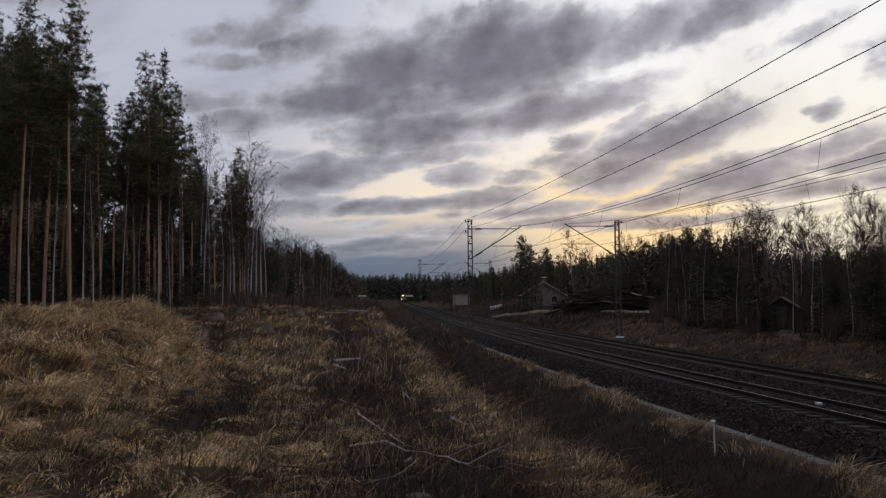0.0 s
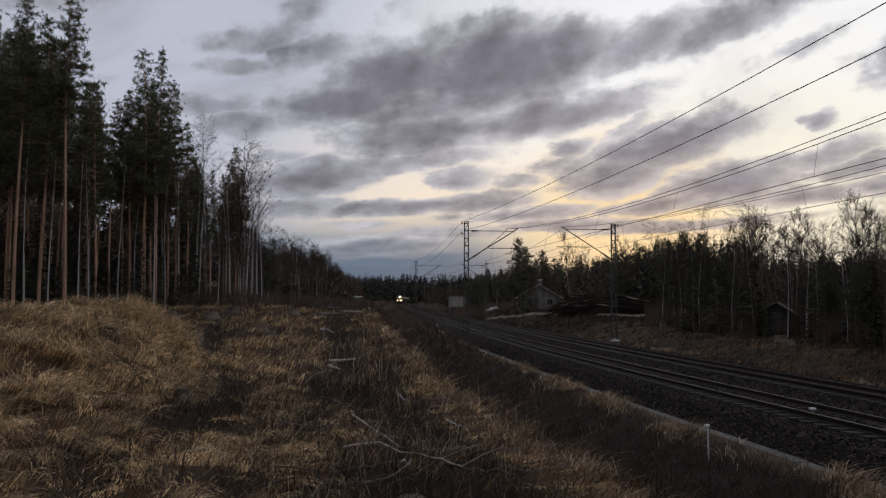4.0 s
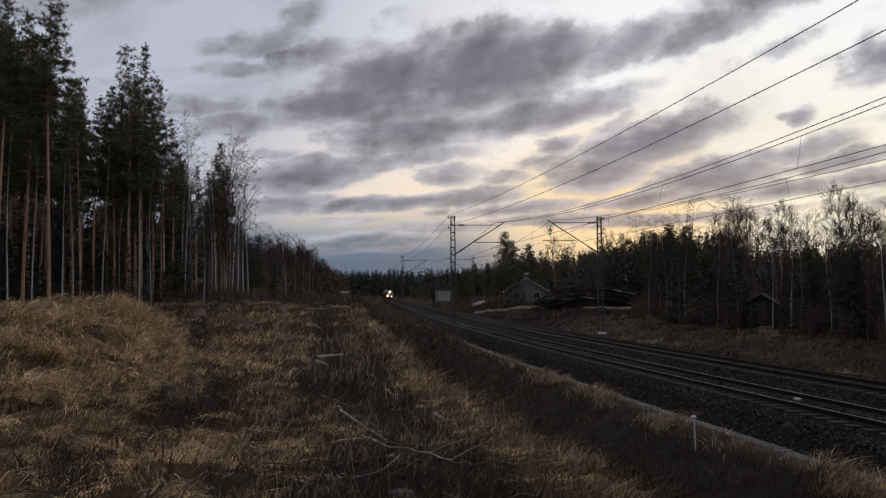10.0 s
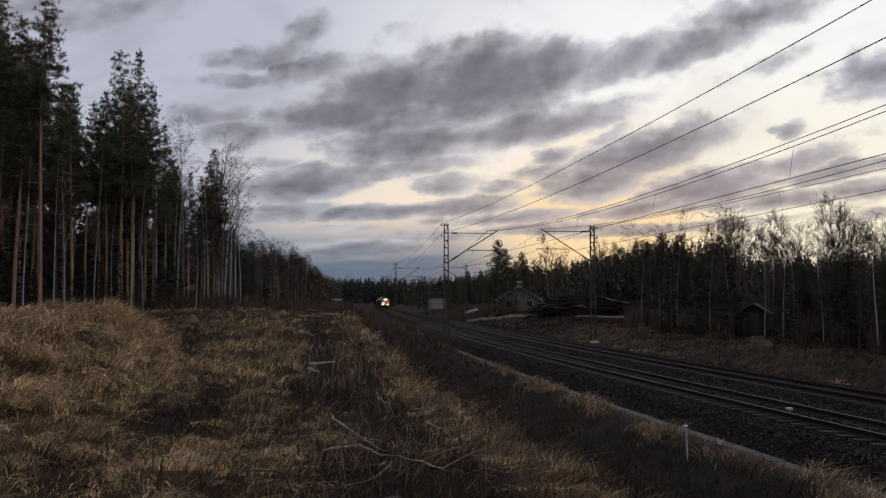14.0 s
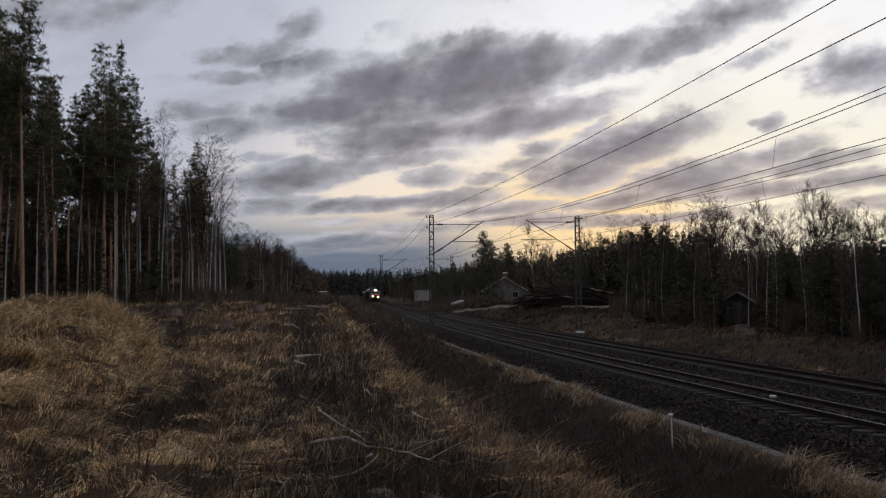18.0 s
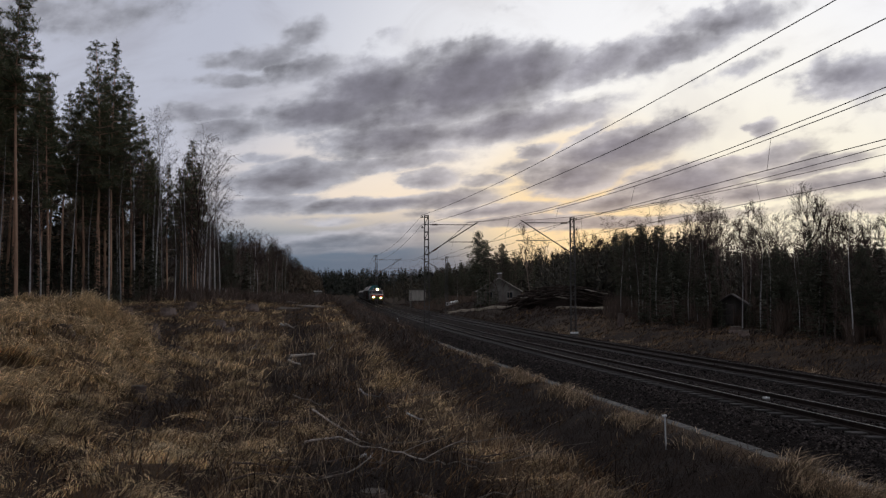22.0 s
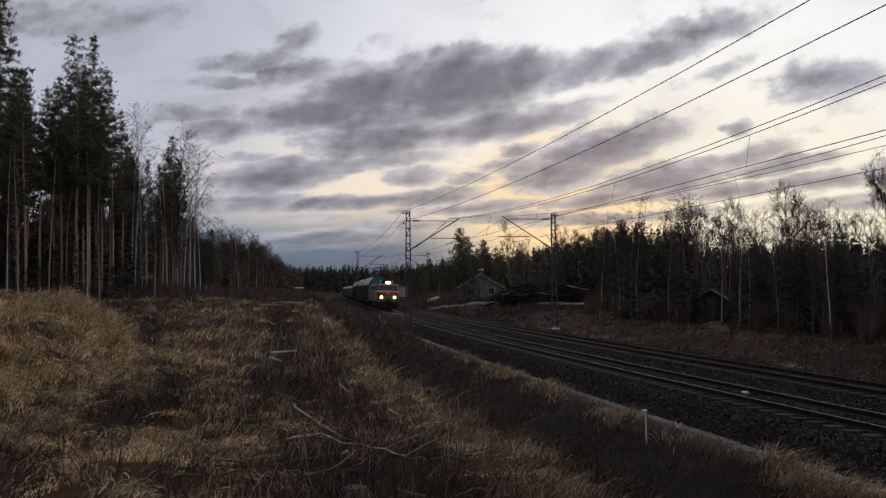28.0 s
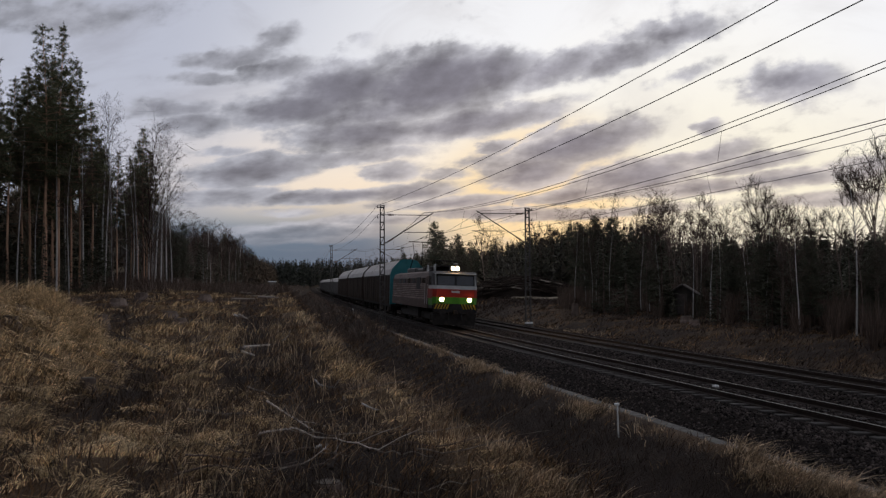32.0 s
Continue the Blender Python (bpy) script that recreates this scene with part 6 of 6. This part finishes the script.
M_TEAL = surface("wagon_teal", (0.022, 0.11, 0.12), (0.036, 0.16, 0.17), 1.5, 0.55, 0.1, 25.0)
M_WAGON_SIDE = surface("wagon_brown_side", (0.024, 0.0175, 0.0135), (0.050, 0.037, 0.029), 1.3, 0.75, 0.15, 25.0, stretch=(1, 1, 0.25), spec=0.05)
M_WAGON_ROOF = surface("wagon_pale_roof", (0.15, 0.138, 0.128), (0.27, 0.25, 0.235), 1.2, 0.5, 0.08, 25.0, spec=0.5)
M_YELLOW = surface("hazard_yellow", (0.32, 0.22, 0.02), (0.42, 0.30, 0.03), 3.0, 0.5, 0.0, 30.0)
M_BLACK = surface("hazard_black", (0.012, 0.012, 0.012), (0.025, 0.025, 0.025), 3.0, 0.5, 0.0, 30.0)
M_LAMP = glowing("headlight", (1.0, 0.60, 0.27), 120.0)


def prism(profile, x0, x1):
    """A profile of (y, z) drawn out along x."""
    bm = bmesh.new()
    a = [bm.verts.new((x0, y, z)) for y, z in profile]
    b = [bm.verts.new((x1, y, z)) for y, z in profile]
    n = len(profile)
    for i in range(n):
        bm.faces.new((a[i], a[(i + 1) % n], b[(i + 1) % n], b[i]))
    bm.faces.new(a[::-1])
    bm.faces.new(b)
    bmesh.ops.recalc_face_normals(bm, faces=bm.faces)
    return bm


def wheelset(parent, x):
    bm = bmesh.new()
    for y in (-0.76, 0.76):
        cyl(bm, (x, y - 0.07, 0.6), (x, y + 0.07, 0.6), 0.6, 0.6, 20)
    cyl(bm, (x, -0.76, 0.6), (x, 0.76, 0.6), 0.09, None, 8)
    part("wheelset", bm, M_UNDER, parent)


def bogie(t, x, base):
    bm = bmesh.new()
    for y in (-1.02, 1.02):
        box(bm, x - base / 2 - 0.55, x + base / 2 + 0.55, y - 0.09, y + 0.09, 0.45, 0.95, 0.04)
        for s in (-1, 1):
            box(bm, x + s * base / 2 - 0.2, x + s * base / 2 + 0.2, y - 0.14, y + 0.14, 0.38, 0.82, 0.03)
    box(bm, x - 0.25, x + 0.25, -1.0, 1.0, 0.5, 0.9, 0.03)
    b = part("bogie", bm, M_UNDER, t)
    for s in (-1, 1):
        wheelset(b, x + s * base / 2)


def locomotive():
    t = thing("electric_locomotive", pose(0, 0, 0), "electric locomotive with red, white and green front and lit headlights", "locomotive")
    L = 9.3
    prof = [(-1.53, 1.25), (1.53, 1.25), (1.55, 2.0), (1.53, 3.35), (1.40, 3.72), (1.0, 3.86), (-1.0, 3.86), (-1.40, 3.72), (-1.53, 3.35), (-1.55, 2.0)]
    part("body", prism(prof, -L + 0.15, L - 1.75), M_LOCO_SIDE, t, "grimy ribbed red-brown side walls")
    # ribs along the sides
    for z in (1.93, 2.07, 2.21, 2.35, 2.49, 2.63, 2.77, 2.91):
        for y in (-1.545, 1.545):
            part("rib", cube_bm(-L + 0.4, L - 2.75, y - 0.028, y + 0.028, z - 0.032, z + 0.032, 0.01), M_RIB, t)
    for y in (-1.555, 1.555):
        part("skirt", cube_bm(-L + 0.2, L - 1.8, y - 0.015, y + 0.015, 1.25, 1.85), M_LOCO_SIDE, t, "grimy plain lower side band")
    # cab: raked screen over a bluff nose
    def nose(z0, z1, x0, x1, mat, name, label=""):
        bm = bmesh.new()
        w = 1.53
        pts = [(L - 1.75, -w), (x0 - 0.25, -w), (x0, -w + 0.22), (x0, w - 0.22), (x0 - 0.25, w), (L - 1.75, w)]
        top = [(L - 1.75, -w), (x1 - 0.25, -w), (x1, -w + 0.22), (x1, w - 0.22), (x1 - 0.25, w), (L - 1.75, w)]
        a = [bm.verts.new((x, y, z0)) for x, y in pts]
        b = [bm.verts.new((x, y, z1)) for x, y in top]
        for i in range(6):
            bm.faces.new((a[i], a[(i + 1) % 6], b[(i + 1) % 6], b[i]))
        bm.faces.new(a[::-1])
        bm.faces.new(b)
        bmesh.ops.recalc_face_normals(bm, faces=bm.faces)
        return part(name, bm, mat, t, label)

    nose(1.25, 1.50, L, L, M_BLACK, "buffer_beam")
    nose(1.502, 2.06, L, L + 0.02, M_GREEN, "green_band")
    nose(2.062, 2.60, L + 0.02, L + 0.03, M_RED, "red_band")
    nose(2.602, 2.84, L + 0.03, L, M_LOCO_WHITE, "white_band")
    cab = nose(2.842, 3.62, L, L - 0.22, M_GREY_SKIRT, "cab_front")
    nose(3.622, 3.80, L - 0.16, L - 0.45, M_ROOF_GREY, "cab_roof", "grey overhanging cab roof")
    for y0, y1 in ((-1.22, -0.06), (0.06, 1.22)):
        bm = bmesh.new()
        vs = [bm.verts.new(p) for p in ((L + 0.006, y0, 2.90), (L + 0.006, y1, 2.90), (L - 0.185, y1, 3.55), (L - 0.185, y0, 3.55))]
        bm.faces.new(vs)
        bmesh.ops.solidify(bm, geom=bm.faces[:], thickness=0.02)
        part("windscreen", bm, M_PANE, cab)
    for y in (-1.545, 1.545):
        part("cab_side_window", cube_bm(L - 1.5, L - 0.75, y - 0.012, y + 0.012, 2.86, 3.45, 0.01), M_GLASS, t)
        part("cab_door", cube_bm(L - 2.65, L - 1.95, y - 0.02, y + 0.02, 1.4, 3.5, 0.02), M_LOCO_SIDE, t)
        part("red_side_panel", cube_bm(L - 1.94, L - 0.32, y - 0.008, y + 0.008, 1.95, 2.60), M_RED, t)
        for k in (0, 1):
            part("handrail", rod_bm((L - 2.72 + 0.84 * k, y * 1.03, 1.5), (L - 2.72 + 0.84 * k, y * 1.03, 2.9), 0.018, None, 6), M_LOCO_WHITE, t)
        for x in (-5.6, -3.4, -1.2, 1.0, 3.2, 5.2):
            part("side_window" if x in (5.2, -1.2) else "louvre", cube_bm(x, x + 1.1, y - 0.018, y + 0.018, 2.98, 3.36, 0.01), M_GLASS if x in (5.2, -1.2) else M_BLACK, t)
    # warning stripes
    for s in (-1, 1):
        for i in range(5):
            y = s * (0.55 + 0.2 * i)
            bm = bmesh.new()
            vs = [bm.verts.new(p) for p in ((L + 0.03, y, 1.26), (L + 0.03, y + s * 0.1, 1.26), (L + 0.03, y + s * (0.1 - 0.16), 1.60), (L + 0.03, y - s * 0.16, 1.60))]
            bm.faces.new(vs)
            bmesh.ops.solidify(bm, geom=bm.faces[:], thickness=0.02)
            part("warning_stripe", bm, M_YELLOW, t)
    part("stripe_board", cube_bm(L + 0.0, L + 0.008, -1.5, 1.5, 1.05, 1.62), M_BLACK, t)
    part("snow_plough", prism([(-1.4, 0.2), (1.4, 0.2), (1.5, 1.0), (-1.5, 1.0)], L - 0.5, L - 0.1), M_UNDER, t)
    for y in (-0.95, 0.95):
        bm = rod_bm((L - 0.1, y, 1.08), (L + 0.45, y, 1.08), 0.09, None, 10)
        cyl(bm, (L + 0.45, y, 1.08), (L + 0.5, y, 1.08), 0.24, 0.24, 14)
        part("buffer", bm, M_UNDER, t)
        h = part("headlight", rod_bm((L - 0.05, y, 1.9), (L + 0.10, y, 1.9), 0.16, 0.15, 18), M_GREY_SKIRT, t)
        # lenses here and on the roof are drawn wide to include the lamps' glow
        part("lens", rod_bm((L + 0.10, y, 1.9), (L + 0.125, y, 1.9), 0.14, 0.125, 18), M_LAMP, h, "bright warm headlight lens")
    h = part("roof_headlight", cube_bm(L - 0.75, L - 0.32, -0.32, 0.32, 3.80, 4.15, 0.06), M_ROOF_GREY, t)
    for y in (-0.14, 0.14):
        part("lens", rod_bm((L - 0.32, y, 4.0), (L - 0.29, y, 4.0), 0.13, 0.12, 18), M_LAMP, h, "bright warm headlight lens")
    for y0, y1 in ((-1.3, -1.22), (-0.06, 0.06), (1.22, 1.3)):
        bm = bmesh.new()
        vs = [bm.verts.new(p) for p in ((L + 0.022, y0, 2.87), (L + 0.022, y1, 2.87), (L - 0.18, y1, 3.58), (L - 0.18, y0, 3.58))]
        bm.faces.new(vs)
        bmesh.ops.solidify(bm, geom=bm.faces[:], thickness=0.03)
        part("window_post", bm, M_BLACK, t)
    for y0 in (-1.05, 0.35):
        part("wiper", rod_bm((L + 0.035, y0, 2.9), (L - 0.10, y0 + 0.45, 3.4), 0.012, None, 5), M_BLACK, t)
    for y in (-1.36, 1.36):
        bm = bmesh.new()
        vs = [bm.verts.new(p) for p in ((L + 0.002, y - 0.045, 2.85), (L + 0.002, y + 0.045, 2.85), (L - 0.20, y + 0.045, 3.60), (L - 0.20, y - 0.045, 3.60))]
        bm.faces.new(vs)
        bmesh.ops.solidify(bm, geom=bm.faces[:], thickness=0.03)
        part("corner_trim", bm, M_LOCO_WHITE, t, "pale corner strip of the cab")
    for y in (-1.56, 1.56):
        part("air_intake", cube_bm(L - 6.3, L - 4.7, y - 0.02, y + 0.02, 2.52, 3.42, 0.01), M_BLACK, t)
        part("lower_stripe", cube_bm(-L + 0.3, L - 2.75, y - 0.016, y + 0.016, 1.86, 1.91), M_RIB, t)
    part("coupling", cube_bm(L - 0.1, L + 0.32, -0.12, 0.12, 0.92, 1.2, 0.03), M_UNDER, t)
    for y in (-0.45, 0.45):
        part("brake_hose", rod_bm((L + 0.05, y, 1.05), (L + 0.22, y, 0.55), 0.035, None, 6), M_BLACK, t)
    part("visor", cube_bm(L - 0.5, L + 0.02, -1.42, 1.42, 3.60, 3.66, 0.02), M_LOCO_WHITE, t, "pale rim over the windscreens")
    part("mark", cube_bm(L + 0.03, L + 0.045, -0.28, 0.28, 2.36, 2.50), M_LOCO_WHITE, t, "small pale badge")
    # roof gear
    part("roof_box", cube_bm(-6.5, -2.6, -0.75, 0.75, 3.87, 4.25, 0.08), M_ROOF_GREY, t)
    part("roof_box", cube_bm(-1.6, 3.2, -0.7, 0.7, 3.87, 4.15, 0.08), M_ROOF_GREY, t)
    for x in (2.0, 4.6):
        part("roof_vent", cube_bm(x, x + 0.9, -0.95, 0.95, 3.87, 4.22, 0.06), M_UNDER, t)
        for y in (-0.8, 0.8):
            part("roof_insulator", rod_bm((x + 1.3, y, 3.86), (x + 1.3, y, 4.35), 0.10, 0.07, 8), M_LOCO_WHITE, t)
    for x0, zt in ((-6.2, STEADY_Z - 0.05), (5.9, 4.6)):
        pg = part("pantograph", cube_bm(x0 - 0.9, x0 + 0.9, -0.6, 0.6, 4.18, 4.26), M_UNDER, t)
        for y in (-0.45, 0.45):
            part("lower_arm", rod_bm((x0 - 0.7, y, 4.25), (x0 + 0.75, y * 0.8, (4.25 + zt) / 2), 0.035, None, 6), M_UNDER, pg)
            part("upper_arm", rod_bm((x0 + 0.75, y * 0.8, (4.25 + zt) / 2), (x0, y * 0.9, zt), 0.025, None, 6), M_UNDER, pg)
        for dx in (-0.18, 0.18):
            part("contact_strip", rod_bm((x0 + dx, -0.75, zt), (x0 + dx, 0.75, zt), 0.025, None, 6), M_UNDER, pg)
    bogie(t, 5.0, 3.0)
    bogie(t, -5.0, 3.0)
    part("underframe_box", cube_bm(-2.6, 2.6, -1.3, 1.3, 0.45, 1.24, 0.08), M_UNDER, t)
    return t, 19.6


def tall_wagon(length, front):
    t = thing("covered_wagon", pose(0, 0, 0), "tall covered goods wagon with brown sides, pale roof and teal end" if front is M_TEAL else "tall covered goods wagon with brown sides and a pale roof", "wagon", "goods wagons")
    L = length / 2 - 0.6
    side = [(-1.58, 1.1), (1.58, 1.1), (1.60, 3.75), (-1.60, 3.75)]
    part("box", prism(side, -L + 0.25, L - 0.25), M_WAGON_SIDE, t)
    roof = [(-1.60, 3.752), (1.60, 3.752), (1.45, 4.25), (0.75, 5.05), (0.4, 5.15), (-0.4, 5.15), (-0.75, 5.05), (-1.45, 4.25)]
    n = 3
    for i in range(n):
        a = -L + 0.3 + (2 * L - 0.6) * i / n
        part("roof_panel", prism(roof, a, a + (2 * L - 0.6) / n - 0.28), M_WAGON_ROOF, t)
    full = [(-1.60, 1.1), (1.60, 1.1), (1.62, 3.76), (1.47, 4.28), (0.77, 5.08), (0.4, 5.18), (-0.4, 5.18), (-0.77, 5.08), (-1.47, 4.28), (-1.62, 3.76)]
    for s in (-1, 1):
        part("end_wall", prism(full, s * L - 0.25 if s > 0 else -L, L if s > 0 else -L + 0.25), front if s > 0 else M_WAGON_SIDE, t, "plain painted end wall")
        for y in (-0.95, 0.95):
            part("buffer", rod_bm((s * L, y, 1.08), (s * (L + 0.55), y, 1.08), 0.12, 0.2, 10), M_UNDER, t)
        bogie(t, s * (L - 3.0), 1.8)
    for i in range(12):
        x = -L + 0.9 + (2 * L - 1.8) * i / 11
        for y in (-1.6, 1.6):
            part("side_post", cube_bm(x - 0.05, x + 0.05, y - 0.035, y + 0.035, 1.15, 3.74), M_WAGON_SIDE, t)
    part("sole_bar", cube_bm(-L + 0.2, L - 0.2, -1.45, 1.45, 0.85, 1.10, 0.02), M_UNDER, t)
    for k, (x, z, h) in enumerate(((3.4, 1.3, 0.9), (3.15, 1.45, 0.7), (2.8, 1.3, 0.95), (2.45, 1.5, 0.6), (2.2, 1.35, 0.8))):
        part("scrawl_stroke", cube_bm(L - x, L - x + 0.07, 1.602, 1.612, z, z + h, m=Matrix.Rotation(0.0, 4, "Y")), M_LOCO_WHITE, t)
    for y in (-1.6, 1.6):
        for x in (-L * 0.5, 0.0, L * 0.5):
            part("door_bar", rod_bm((x, y * 1.035, 1.3), (x, y * 1.035, 3.6), 0.03, None, 6), M_UNDER, t)
        part("cant_rail", cube_bm(-L + 0.26, L - 0.26, y - 0.05, y + 0.05, 3.66, 3.75, 0.01), M_UNDER, t)
    return t


def low_wagon(length):
    t = thing("covered_wagon", pose(0, 0, 0), "covered goods wagon with grey-green sides and pale curved roof", "wagon", "goods wagons")
    L = length / 2 - 0.6
    part("box", prism([(-1.5, 1.15), (1.5, 1.15), (1.5, 3.3), (-1.5, 3.3)], -L, L), M_GREY_SKIRT, t)
    part("roof", prism([(-1.54, 3.302), (1.54, 3.302), (1.3, 3.85), (0.6, 4.15), (-0.6, 4.15), (-1.3, 3.85)], -L - 0.05, L + 0.05), M_WAGON_ROOF, t)
    for i in range(8):
        x = -L + 0.5 + (2 * L - 1.0) * i / 7
        for y in (-1.5, 1.5):
            part("side_post", cube_bm(x - 0.05, x + 0.05, y - 0.04, y + 0.04, 1.2, 3.28), M_GREY_SKIRT, t)
    for s in (-1, 1):
        bogie(t, s * (L - 2.4), 1.8)
        for y in (-0.95, 0.95):
            part("buffer", rod_bm((s * L, y, 1.08), (s * (L + 0.55), y, 1.08), 0.12, 0.2, 10), M_UNDER, t)
    part("sole_bar", cube_bm(-L + 0.2, L - 0.2, -1.4, 1.4, 0.85, 1.14, 0.02), M_UNDER, t)
    return t


TRAIN = []
loco, loco_len = locomotive()
TRAIN.append((loco, loco_len / 2))
back = loco_len
first = tall_wagon(26.0, M_TEAL)
brown = tall_wagon(26.0, M_WAGON_SIDE)
for i in range(3):
    w = first if i == 0 else brown if i == 1 else copy_thing(brown, pose(0, 0, 0))
    TRAIN.append((w, back + 13.0))
    back += 26.0
second = low_wagon(20.0)
for i in range(7):
    w = second if i == 0 else copy_thing(second, pose(0, 0, 0))
    TRAIN.append((w, back + 10.0))
    back += 20.0


def train_pose(y):
    p = on_line(y, 0)
    s = line_slope(y)
    return pose(p.x, p.y, 0, -math.degrees(math.atan(CANT)), 0, math.degrees(math.atan2(-1, -s)))


def motions():
    # the cloud deck drifts away
    walk(deck, [(t, pose(0.85 * t * DECK_UNIT, 3.05 * t * DECK_UNIT, DECK)) for t in (0.0, 16.0, 32.0)])
    # the train runs towards the camera at a steady pace
    for vehicle, behind in TRAIN:
        rows = []
        for t in range(0, 33):
            rows.append((float(t), train_pose(FRONT_AT_END - 0.45 + SPEED * (32.0 - t) + behind)))
        walk(vehicle, rows)


motions()
